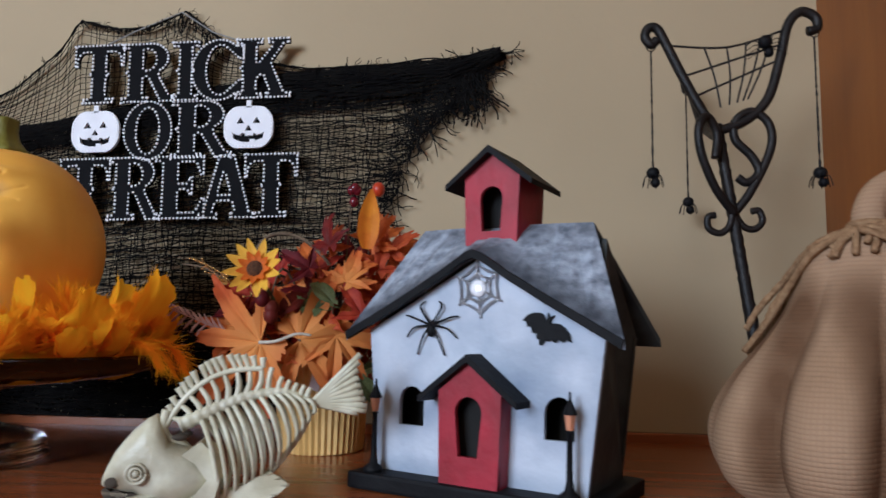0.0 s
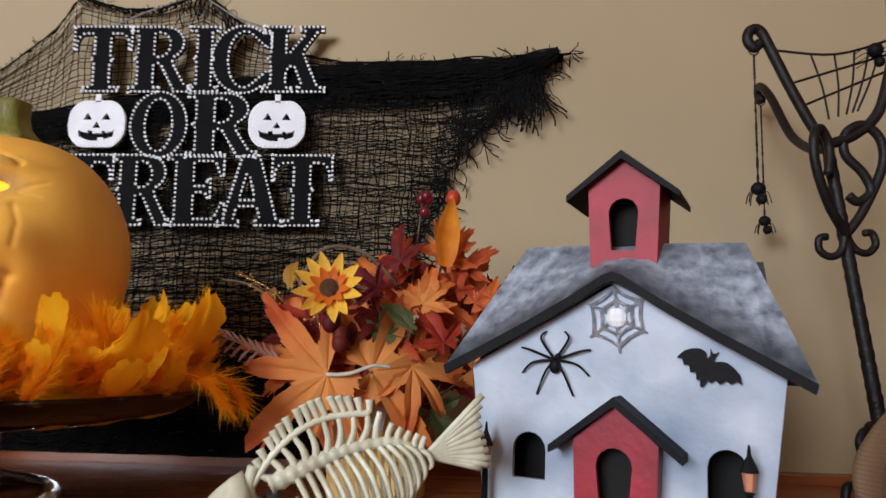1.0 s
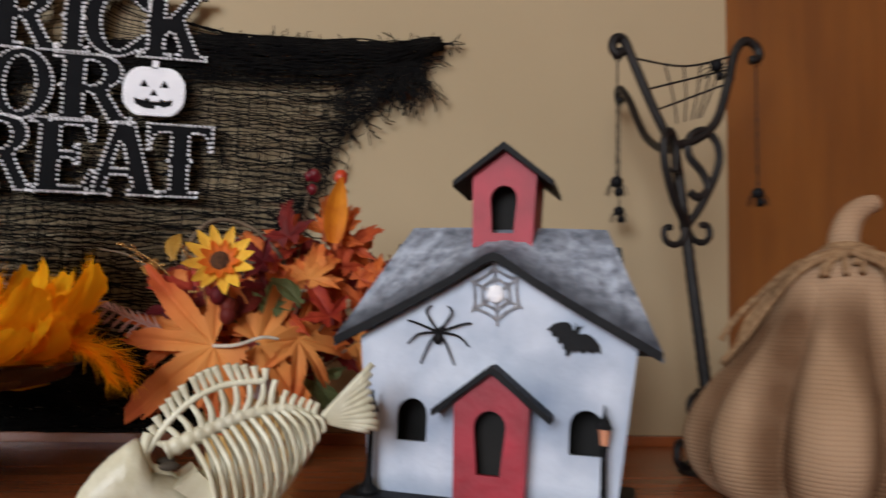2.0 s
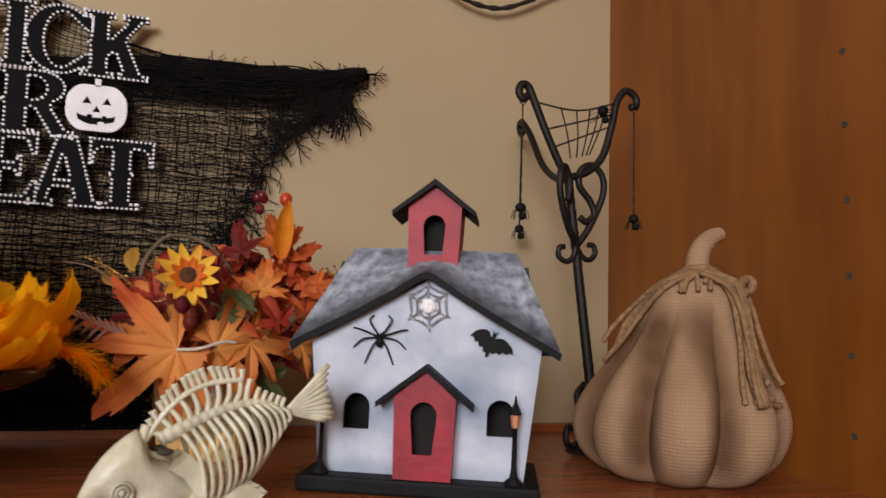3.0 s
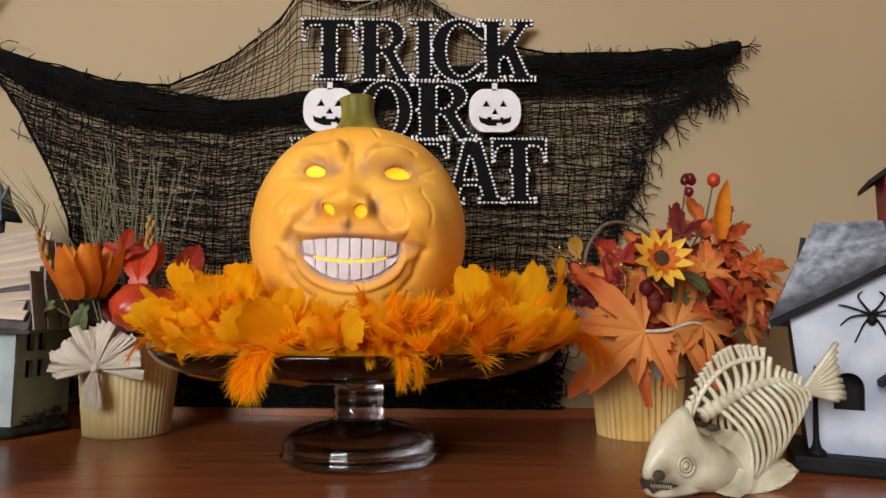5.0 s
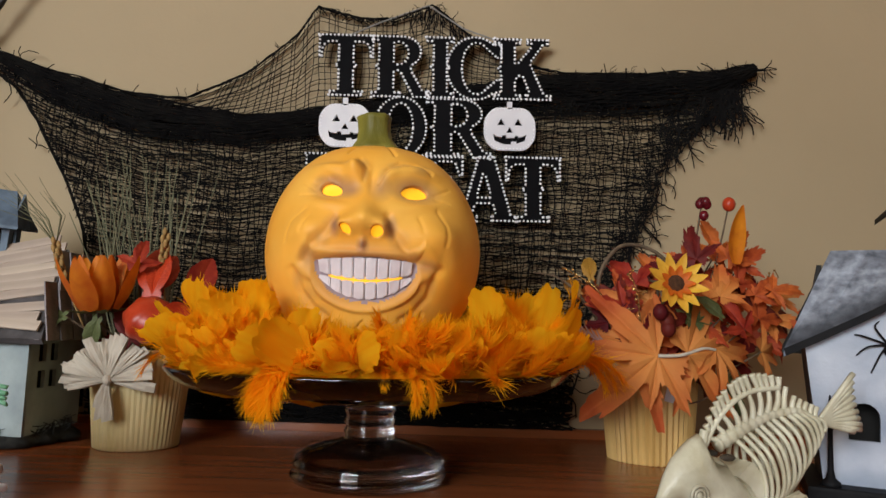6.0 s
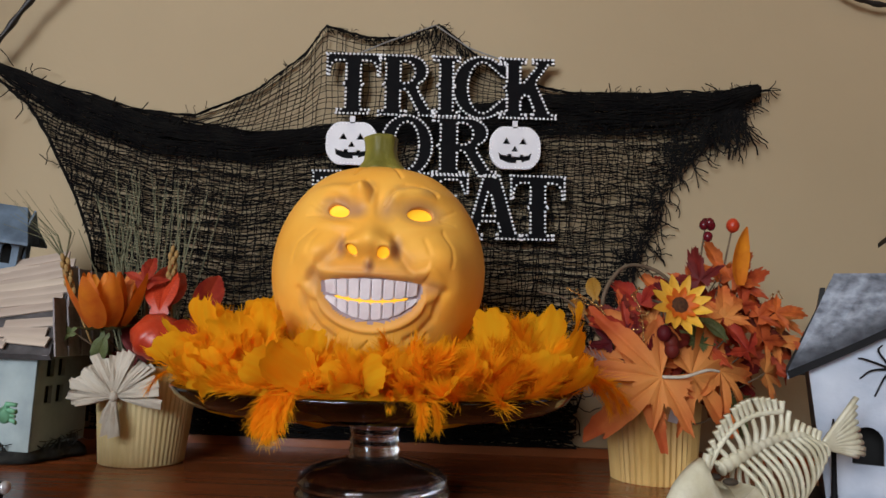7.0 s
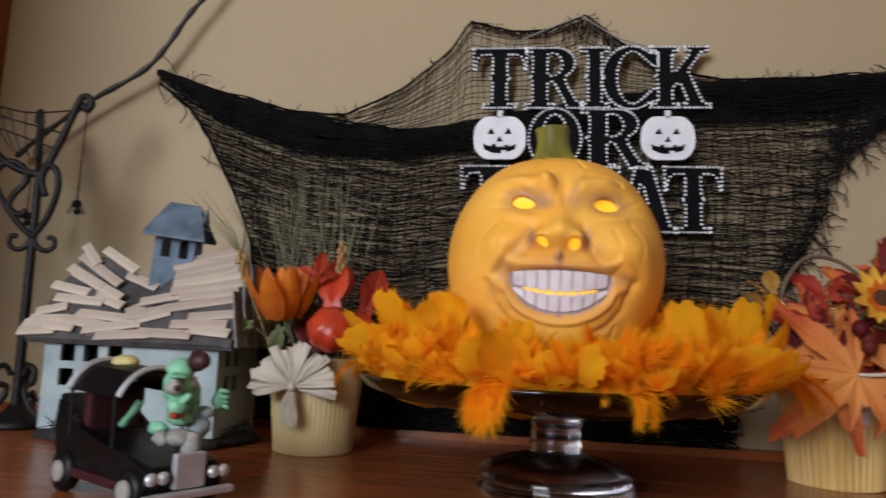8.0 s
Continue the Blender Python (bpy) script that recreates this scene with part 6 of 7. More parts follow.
def left_pot():
    ob = thing("flower_pot", pose(-0.283, 0.884, 0, 0, -0.6, 0), "cream ribbed pot with raffia bow, orange flowers and dry grass", "flower pot", "flower pots")
    ribbed_pot(ob, M["potpale"], 0.0385, 0.0475, 0.092, 56, "cream ribbed card pot", 0.007)
    bow = tagged(new("raffia_bow"), "pale raffia bow tied on the pot")
    bow.parent = ob
    bow.matrix_basis = pose(-0.008, -0.052, 0.066)
    for k in range(30):
        a = -12 + 204 * k / 29 + rnd.uniform(-4, 4)
        L = rnd.uniform(0.034, 0.043)
        put("ribbon_loop", ribbon_mesh(L, 0.0085, 30 + k), M["raffia"], bow, pose(0, -0.002 - 0.004 * rnd.random(), 0, 0, -(a - 90), 0) @ pose(0, 0, 0, 90, 0, 0) @ pose(0, 0, 0, 0, rnd.uniform(-35, 35), 0))
    for a, L in ((196, 0.026), (176, 0.036), (186, 0.034)):
        put("ribbon_tail", ribbon_mesh(L, 0.010, 60 + a), M["raffia"], bow, pose(0, -0.005, 0, 0, a, 0) @ pose(0, 0, 0, 90, 0, 0))
    part("knot", ball(bmesh.new(), (0, -0.006, 0), (0.004, 0.004, 0.005), 10, 8), M["raffia"], bow)
    # tulip-like flower
    fl = tagged(new("tulip"), "orange silk tulip")
    fl.parent = ob
    fl.matrix_basis = pose(-0.024, -0.045, 0.128, 6, -3, 0) @ Matrix.Scale(1.0, 4)
    kinds = [petal_mesh(0.052, 0.021, 0.55, 40 + k, 0.75) for k in range(3)]
    for k in range(18):
        a = k * 137.5
        r = 0.004 + 0.0009 * k
        put("petal", kinds[k % 3], M["tulip"], fl, pose(0, 0, 0, 0, 0, a) @ pose(0, r, 0, 82 - 2.1 * k, 0, 0) @ Matrix.Scale(0.95 + 0.006 * k, 4))
    for k in range(4):
        put("sepal", petal_mesh(0.026, 0.013, 0.6, 50 + k, 0.6), M["greenleaf"], fl, pose(0, 0, -0.002, 0, 0, 90 * k + 30) @ pose(0, 0.004, 0, -8, 0, 0))
    part("tulip_stem", rod([(-0.030, -0.045, 0.126), (-0.025, -0.03, 0.10), (-0.01, -0.01, 0.075)], 0.002, 6, n=4), M["greenleaf"], ob)
    small = [leaf_mesh(SMALL, 0.1, -0.15, 0.3, k) for k in (13, 14)]
    oval = [leaf_mesh(OVAL, 0.03, -0.25, 0.5, k, 0.25) for k in (15, 16)]
    for p, way, spin, size, me, mat in (((0.024, -0.052, 0.142), (0, -1, 0.2), 5, 0.056, oval[1], "redberry"), ((0.024, -0.040, 0.148), (0.3, -1, 0.1), -20, 0.040, oval[0], "redberry"), ((-0.006, -0.040, 0.150), (-0.3, -1, 0.2), 20, 0.040, oval[1], "maple"),
                                        ((0.050, -0.020, 0.140), (0.3, -1, 0.1), -20, 0.050, oval[0], "redleaf"), ((-0.026, -0.045, 0.120), (0, -1, 0.1), 160, 0.030, oval[0], "greenleaf"), ((-0.060, -0.035, 0.122), (-0.3, -1, 0.3), 100, 0.030, oval[1], "greenleaf"),
                                        ((0.000, -0.03, 0.10), (0.1, -1, 0), 20, 0.045, small[1], "burgundy"), ((0.030, -0.02, 0.105), (0.1, -1, 0), -30, 0.045, small[0], "burgundy"), ((0.008, -0.05, 0.170), (0.2, -1, 0.3), -8, 0.030, small[1], "redleaf")):
        k = me.copy()
        k.materials.clear()
        put("leaf", k, M[mat], ob, facing(*p, way, spin, size))
        part("leaf_stem", rod([p, (p[0] * 0.5, p[1] * 0.5, p[2] * 0.8), (p[0] * 0.2, 0, 0.075)], 0.0009, 5, n=4), M["twig"], ob)
    part("red_gourd", lathe(bmesh.new(), [(0, -0.019), (0.012, -0.017), (0.021, -0.008), (0.0225, 0.002), (0.018, 0.012), (0.008, 0.0175), (0, 0.0175)], 36, pose(0.028, -0.062, 0.120, 40, 25, 0), lambda a, z: 1 + 0.13 * (abs(math.sin(4 * a)) - 0.5)), M["redberry"], ob, "glossy orange-red mini gourd", smooth=True)
    put("lantern_husk", petal_mesh(0.034, 0.024, 1.3, 71, 0.7), M["redberry"], ob, facing(0.046, -0.062, 0.120, (0.2, -1, -0.3), -38, 1.0))
    part("gourd_stem", rod([(0.018, -0.058, 0.112), (0.010, -0.03, 0.095), (0, 0, 0.078)], 0.0016, 6, n=4), M["greenleaf"], ob)
    for x, z, lean in ((-0.066, 0.190, -16), (0.026, 0.200, 2)):
        head = tagged(new("wheat_head"), "dry wheat head")
        head.parent = ob
        head.matrix_basis = pose(x, -0.035, z - 0.03, 0, lean, 0)
        grains = bmesh.new()
        for k in range(16):
            a, h = 2.4 * k, 0.0022 * k
            ball(grains, (0.0028 * math.cos(a), 0.0028 * math.sin(a), h), (0.0022, 0.0022, 0.0042), 7, 5)
        part("ear", grains, M["wheat"], head, smooth=True)
        part("stalk", rod([(0, 0, 0), (0.003, 0.01, -0.04), (0.006, 0.02, -0.08)], 0.0010, 5, n=3), M["wheat"], head)
        beard = bmesh.new()
        for k in range(15):
            s = rnd.uniform(-0.030, 0.030)
            tube(beard, [(0, 0, 0.03), (s * 0.5, rnd.uniform(-0.005, 0.005), 0.055), (s - 0.02 * (lean < 0), 0, rnd.uniform(0.075, 0.11))], (0.0005, 0.0002), 3)
        if lean < 0:
            part("beard", beard, M["grass"], head)
    blades = bmesh.new()
    for k in range(46):
        x, lean = rnd.uniform(-0.055, 0.035), rnd.gauss(0, 0.016)
        h = rnd.uniform(0.20, 0.295)
        y = rnd.uniform(-0.01, 0.025)
        tube(blades, [(x * 0.4, 0, 0.075), (x * 0.8, y, 0.15), (x + lean, y, h)], (0.0012, 0.0004), 4, n=3)
    tagged(part("grass_tuft", blades, M["grass"], ob, "thin grey-green dry grass"), kind="stuff")


left_pot()


# ---- burlap gourd ----
def gourd():
    ob = thing("burlap_gourd", pose(0.641, 0.716, 0, 0, 0, 12), "large tan burlap gourd tied with jute twine beside the panel", "gourd")
    prof = [(0, 0.004), (0.040, 0.0), (0.066, 0.005), (0.084, 0.020), (0.0925, 0.042), (0.091, 0.064), (0.081, 0.088), (0.066, 0.110), (0.053, 0.132), (0.0445, 0.154), (0.039, 0.172), (0.031, 0.186), (0.018, 0.195), (0, 0.197)]
    fine = smooth_path([(r, 0, z) for r, z in prof], 7)

    def lobes(a, z):
        k = max(0, min(1, (0.185 - z) / 0.12))
        return 1 + 0.27 * k * (abs(math.cos(4 * a + 0.14)) ** 0.75 - 0.76) + 0.010 * math.sin(3 * a + 30 * z)

    turn = radians(12)
    right = Matrix.Rotation(-turn, 3, "Z") @ Vector((0.772, -0.636, 0))
    fore = Matrix.Rotation(-turn, 3, "Z") @ Vector((-0.636, -0.772, 0))

    def lean(z):
        """How far the soft neck has sunk to one side."""
        return right * 0.020 * max(0, z / 0.19) ** 1.6

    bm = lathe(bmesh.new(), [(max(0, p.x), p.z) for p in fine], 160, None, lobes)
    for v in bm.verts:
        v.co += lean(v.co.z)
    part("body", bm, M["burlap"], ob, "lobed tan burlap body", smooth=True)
    top = lean(0.19)
    part("stem", rod([top + Vector(p) for p in ((0, 0, 0.184), (-0.003, -0.002, 0.204), (0.002, -0.004, 0.219), (0.014, -0.006, 0.229), (0.024, -0.008, 0.2325))], (0.0125, 0.0068), 14, n=6), M["burlap"], ob, "bent burlap stem", smooth=True)
    for k in range(5):
        z, r = 0.184 + 0.0026 * k, 0.027 - 0.003 * k
        part("twine_wrap", rod([top + Vector((r * math.cos(a) * (1 + 0.05 * math.sin(5 * a + k)), r * math.sin(a), z + 0.003 * math.sin(a + k))) for a in (2 * math.pi * i / 30 for i in range(31))], 0.0026, 7), M["twine"], ob, smooth=True)
    heights, radii = [p.z for p in fine], [p.x for p in fine]

    def laid(w, z, lift=0.0026):
        """A point on the skin that faces the room: w across, z up."""
        r = float(np.interp(z, heights[6:], radii[6:]))
        for i in range(3):
            d = math.sqrt(max(0.0, r * r - w * w))
            q = right * w + fore * d
            r = float(np.interp(z, heights[6:], radii[6:])) * lobes(math.atan2(q.y, q.x), z) + lift
        return right * w + fore * math.sqrt(max(0.0, r * r - w * w)) + Vector((0, 0, z)) + lean(z)

    # strands of the untied bow: down one shoulder, and a thicker bunch down the other
    r = random.Random(5)
    for ends, n in ((((0.000, 0.190), (-0.026, 0.176), (-0.046, 0.150), (-0.062, 0.122), (-0.078, 0.100)), 3), (((-0.004, 0.192), (-0.030, 0.182), (-0.052, 0.160), (-0.066, 0.140), (-0.072, 0.124)), 3),
                    (((0.002, 0.190), (0.026, 0.180), (0.040, 0.160), (0.050, 0.130), (0.056, 0.100), (0.062, 0.082)), 7), (((0.004, 0.192), (0.034, 0.182), (0.048, 0.158), (0.058, 0.128), (0.068, 0.098), (0.074, 0.084)), 4), (((0.002, 0.189), (0.022, 0.182), (0.038, 0.164), (0.048, 0.140), (0.054, 0.116), (0.066, 0.078), (0.082, 0.070)), 2)):
        for k in range(n):
            dw, dz = r.uniform(-0.006, 0.006), r.uniform(-0.008, 0.008)
            pts = [laid(w + dw * i / 3, z + dz * i / 4, 0.0026 + 0.0012 * k) for i, (w, z) in enumerate(ends)]
            part("twine_tail", rod(pts, lambda t: 0.0026 + 0.0003 * math.sin(t * 60), 7, n=7), M["twine"], ob, smooth=True)
    for k in range(14):
        w0 = r.uniform(-0.018, 0.018)
        pts = [laid(w0 * 0.3, 0.191), laid(w0 + r.uniform(-0.004, 0.004), 0.186 + r.uniform(-0.002, 0.004), 0.004), laid(w0 * 1.9, 0.177 + r.uniform(-0.006, 0.004), 0.004)]
        part("twine_loop", rod(pts, 0.0025, 6, n=5), M["twine"], ob, smooth=True)
    part("twine_knot", rod([laid(0.036, 0.178, 0.004), laid(0.043, 0.187, 0.007), laid(0.049, 0.184, 0.008), laid(0.048, 0.176, 0.007), laid(0.041, 0.172, 0.005)], 0.0046, 8, n=6), M["twine"], ob, smooth=True)


gourd()


# ---- iron ornament stands ----
def scroll(points, r, n=7, seg=9):
    return rod(points, r, seg, n=n)


def hanging_spider(parent, x, y, z, drop):
    h = tagged(new("spider_charm"), "black bead spider on a thin chain")
    h.parent = parent
    h.matrix_basis = pose(x, y, z, 0, parent.get("plumb", 0.0), 0)
    part("ring", rod([(0.0045 * math.cos(a), 0, -0.004 + 0.0045 * math.sin(a)) for a in (2 * math.pi * i / 16 for i in range(17))], 0.0006, 6), M["iron"], h)
    part("chain", rod([(0, 0, -0.008 - (drop - 0.008) * i / 60) for i in range(61)], lambda t: 0.0007 + 0.0005 * (math.sin(t * 60 * math.pi) > 0), 6, twist=0.6), M["iron"], h)
    bm = bmesh.new()
    ball(bm, (0, 0, -drop - 0.005), (0.0062, 0.0060, 0.0056))
    ball(bm, (0.0015, -0.002, -drop - 0.0145), (0.0046, 0.0046, 0.0046))
    part("bead_body", bm, M["black"], h, smooth=True)
    legs = bmesh.new()
    for k in range(8):
        a = 0.78 * k + 0.3
        tube(legs, [(0, 0, -drop - 0.011), (0.007 * math.cos(a), 0.007 * math.sin(a), -drop - 0.008), (0.010 * math.cos(a), 0.010 * math.sin(a), -drop - 0.018)], 0.0005, 4, n=3)
    part("legs", legs, M["black"], h)


def iron_stand(m, mirror, plumb, back, label, group):
    ob = thing("ornament_stand", m, label, "ornament stand", group)
    ob["plumb"] = plumb
    s = mirror
    part("pole", rod([(0, 0, 0.018 + 0.300 * i / 60) for i in range(61)], lambda t: 0.0062 - 0.0012 * t + 0.0004 * math.sin(t * 150), 10, twist=0.35), M["iron"], ob, "twisted dark iron pole", smooth=True)
    base = bmesh.new()
    lathe(base, [(0, 0.0), (0.034, 0.0), (0.036, 0.004), (0.030, 0.010), (0.014, 0.018), (0.009, 0.026), (0, 0.026)], 28)
    part("base", base, M["iron"], ob, smooth=True)
    for k in range(3):
        a = radians(200 + 120 * k)
        pts = [Vector((0.008, 0, 0.062)), Vector((0.016, 0, 0.074)), Vector((0.026, 0, 0.068)), Vector((0.024, 0, 0.054)), Vector((0.012, 0, 0.048)), Vector((0.018, 0, 0.030)), Vector((0.040, 0, 0.014)), Vector((0.052, 0, 0.022)), Vector((0.048, 0, 0.036)), Vector((0.038, 0, 0.034))]
        part("foot_scroll", scroll([Matrix.Rotation(a, 3, "Z") @ p for p in pts], 0.0036), M["iron"], ob, smooth=True)
    # the two arms of the V with curled ends
    part("arm", scroll([(0, 0, 0.312), (s * -0.010, 0, 0.330), (s * -0.023, 0, 0.366), (s * -0.034, 0, 0.402), (s * -0.040, 0, 0.4185), (s * -0.048, 0, 0.4205), (s * -0.0525, 0, 0.412), (s * -0.048, 0, 0.404), (s * -0.042, 0, 0.408)], 0.0046), M["iron"], ob, "curved iron arm", smooth=True)
    part("arm", scroll([(0, 0, 0.312), (s * 0.026, 0, 0.318), (s * 0.050, 0, 0.336), (s * 0.068, 0, 0.373), (s * 0.080, 0, 0.403), (s * 0.094, 0, 0.416), (s * 0.107, 0, 0.409), (s * 0.107, 0, 0.398), (s * 0.098, 0, 0.396)], 0.0046), M["iron"], ob, "curved iron arm", smooth=True)
    part("arm", scroll([(0, 0, 0.310), (s * 0.004, 0.22 * back, 0.316), (s * 0.009, 0.50 * back, 0.340), (s * 0.014, 0.74 * back, 0.388), (s * 0.018, 0.92 * back, 0.410), (s * 0.022, 1.03 * back, 0.408), (s * 0.022, 1.02 * back, 0.399), (s * 0.020, 0.95 * back, 0.398)], 0.0042), M["iron"], ob, "iron arm curving back to the wall", smooth=True)
    # heart scrolls
    for q, y in ((1, 0.0), (-1, -0.004)):
        k = s * q
        part("heart_scroll", scroll([(0, y, 0.232), (k * 0.020, y, 0.252), (k * 0.044, y, 0.288), (k * 0.047, y, 0.312), (k * 0.034, y, 0.326), (k * 0.018, y, 0.320), (k * 0.014, y, 0.302), (k * 0.026, y, 0.284), (k * 0.030, y, 0.268), (k * 0.018, y, 0.260), (k * 0.010, y, 0.266)] if q > 0 else
                                    [(0, y, 0.232), (k * 0.016, y - 0.010, 0.256), (k * 0.026, y - 0.018, 0.288), (k * 0.025, y - 0.020, 0.312), (k * 0.014, y - 0.014, 0.322), (k * 0.006, y - 0.008, 0.306), (k * 0.012, y - 0.010, 0.284)], 0.0040), M["iron"], ob, smooth=True)
        part("low_scroll", scroll([(0, y, 0.240), (k * 0.006, y, 0.222), (k * 0.016, y, 0.216), (k * 0.025, y, 0.222), (k * 0.024, y, 0.232), (k * 0.017, y, 0.233)], 0.0032), M["iron"], ob, smooth=True)
    # the wire web between the arms
    L = lambda t: Vector((s * (-0.004 - 0.034 * t), 0, 0.320 + 0.094 * t))
    R = lambda t: Vector((s * (0.010 + 0.072 * t), 0, 0.313 + 0.091 * t - 0.010 * math.sin(math.pi * t)))
    for t0, t1, sag in ((0.86, 0.98, 0.010), (0.52, 0.86, 0.0), (0.30, 0.72, 0.0)):
        a, b = L(t0), R(t1)
        part("web_wire", rod([a, a.lerp(b, 0.5) - Vector((0, 0, sag)), b], 0.0011, 6, n=5), M["iron"], ob)
    for u in (0.30, 0.48, 0.64, 0.76, 0.86):
        a, b = L(0.86).lerp(R(0.98), u) - Vector((0, 0, 0.010 * 4 * u * (1 - u))), L(0.12).lerp(R(0.40), u)
        part("web_wire", rod([a, a.lerp(b, 0.5) + Vector((s * 0.002, 0, 0)), b], 0.0009, 6, n=3), M["iron"], ob)
    sp = bmesh.new()
    c = L(0.66).lerp(R(0.86), 0.84)
    ball(sp, c + Vector((0, -0.003, 0.004)), (0.0066, 0.006, 0.0066))
    ball(sp, c + Vector((s * 0.001, -0.004, -0.007)), (0.0045, 0.0045, 0.0045))
    for k in range(4):
        for q in (-1, 1):
            tube(sp, [c, c + Vector((q * 0.010, -0.004, 0.006 - 0.004 * k)), c + Vector((q * 0.019, -0.002, 0.002 - 0.004 * k))], 0.0005, 4, n=3)
    part("web_spider", sp, M["black"], ob, "black spider on the wire web", smooth=True)
    hanging_spider(ob, s * -0.0480, 0, 0.406, 0.122)
    hanging_spider(ob, s * 0.022, 1.0 * back, 0.401, 0.128)
    hanging_spider(ob, s * 0.104, 0, 0.398, 0.134)


iron_stand(pose(0.640, 0.852, 0, 0, -8.0, 2), 1, 8.0, 0.135, "tall dark iron ornament stand with wire web and spider charms", "ornament stands")
iron_stand(pose(-0.616, 0.905, 0, 0, -1.0, 24) @ Matrix.Scale(0.88, 4), -1, 1.0, 0.070, "tall dark iron ornament stand behind the boarded shack", "ornament stands")


# ---- the boarded shack ----
def shack():
    ob = thing("toy_shack", pose(-0.461, 0.896, 0, 0, -0.5, -2) @ Matrix.Diagonal((0.95, 1, 1, 1)), "pale teal haunted shack decoration with a collapsed plank roof", "house decoration")
    moss = bmesh.new()
    lathe(moss, [(0, 0), (0.115, 0), (0.118, 0.004), (0.110, 0.010), (0.09, 0.012), (0, 0.012)], 60, Matrix.Diagonal((1, 0.66, 1, 1)), lambda a, z: 1 + 0.04 * math.sin(7 * a) + 0.03 * math.sin(17 * a))
    part("mound", moss, M["moss"], ob, "dark mossy mound", smooth=True)
    tufts = bmesh.new()
    for k in range(150):
        a = rnd.uniform(0, 6.3)
        r = rnd.uniform(0.85, 1.0)
        x, y = 0.112 * r * math.cos(a), 0.074 * r * math.sin(a)
        tube(tufts, [(x, y, 0.008), (x + rnd.uniform(-0.01, 0.01), y + rnd.uniform(-0.01, 0.01), 0.017), (x + rnd.uniform(-0.018, 0.018), y + rnd.uniform(-0.016, 0.010), rnd.uniform(0.012, 0.024))], (0.0008, 0.0003), 4)
    tagged(part("dry_tufts", tufts, M["moss"], ob, "dry dark tufts"), kind="stuff")
    W, D, H = 0.096, 0.048, 0.100
    sq = lambda x, z, w=0.0165, h=0.0165: [(x, z), (x + w, z), (x + w, z + h), (x, z + h)]
    holes = [sq(x, z) for x in (-0.078, -0.052, -0.025) for z in (0.077, 0.053)] + [sq(x, 0.040, 0.0165, 0.02) for x in (0.004,)]
    mesh_part("front_wall", solid([[(-W, 0.010), (W, 0.010), (W, H), (-W, H)]] + holes, 0.004, -D), M["shackwall"], ob, "pale teal wall with square window holes")
    side = solid([[(-D + 0.004, 0.010), (D, 0.010), (D, H), (0, 0.172), (-D + 0.004, H)]] + [sq(y, z, 0.0125, 0.0165) for y in (-0.030, -0.010) for z in (0.077, 0.052)], 0.004, 0)
    side.transform(Matrix.Rotation(radians(90), 4, "Z") @ Matrix.Translation((0, -W, 0)))
    mesh_part("side_wall", side, M["shackwall"], ob)
    part("side_wall", boxed(-W, -W + 0.004, -D + 0.004, D, 0.010, H), M["shackwall"], ob)
    part("back_wall", boxed(-W, W, D, D + 0.004, 0.010, H), M["shackwall"], ob)
    # added black box, the shade behind the window holes
    part("inner_box", boxed(-W + 0.010, W - 0.012, -D + 0.016, D - 0.004, 0.011, H - 0.004), M["inside"], ob)
    # roof deck, sagging in the middle
    deck = bmesh.new()
    for s in (-1, 1):
        rows = []
        for i in range(13):
            x = -0.112 + 0.226 * i / 12
            sag = 0.030 * math.exp(-((x + 0.012) / 0.030) ** 2)
            rows.append([deck.verts.new((x, s * -0.060, 0.099)), deck.verts.new((x * 0.93, s * -0.030, 0.146 - sag * 0.5)), deck.verts.new((x * 0.86, 0, 0.186 - sag)), deck.verts.new((x * 0.86, 0, 0.180 - sag)), deck.verts.new((x, s * -0.056, 0.094))])
        for a, b in zip(rows, rows[1:]):
            for k in range(5):
                deck.faces.new((a[k], b[k], b[(k + 1) % 5], a[(k + 1) % 5]))
        deck.faces.new(rows[0])
        deck.faces.new(rows[-1][::-1])
    part("roof_deck", deck, M["deck"], ob, "sagging dark grey roof deck")

    def on_roof(x, t, lift):
        """A place on the front slope: t from the eave to the ridge."""
        sag = 0.030 * math.exp(-((x + 0.012) / 0.030) ** 2) * t
        return Vector((x, -0.060 + 0.060 * t, 0.099 + 0.087 * t - sag + lift))

    slope = math.degrees(math.atan2(0.087, 0.060))
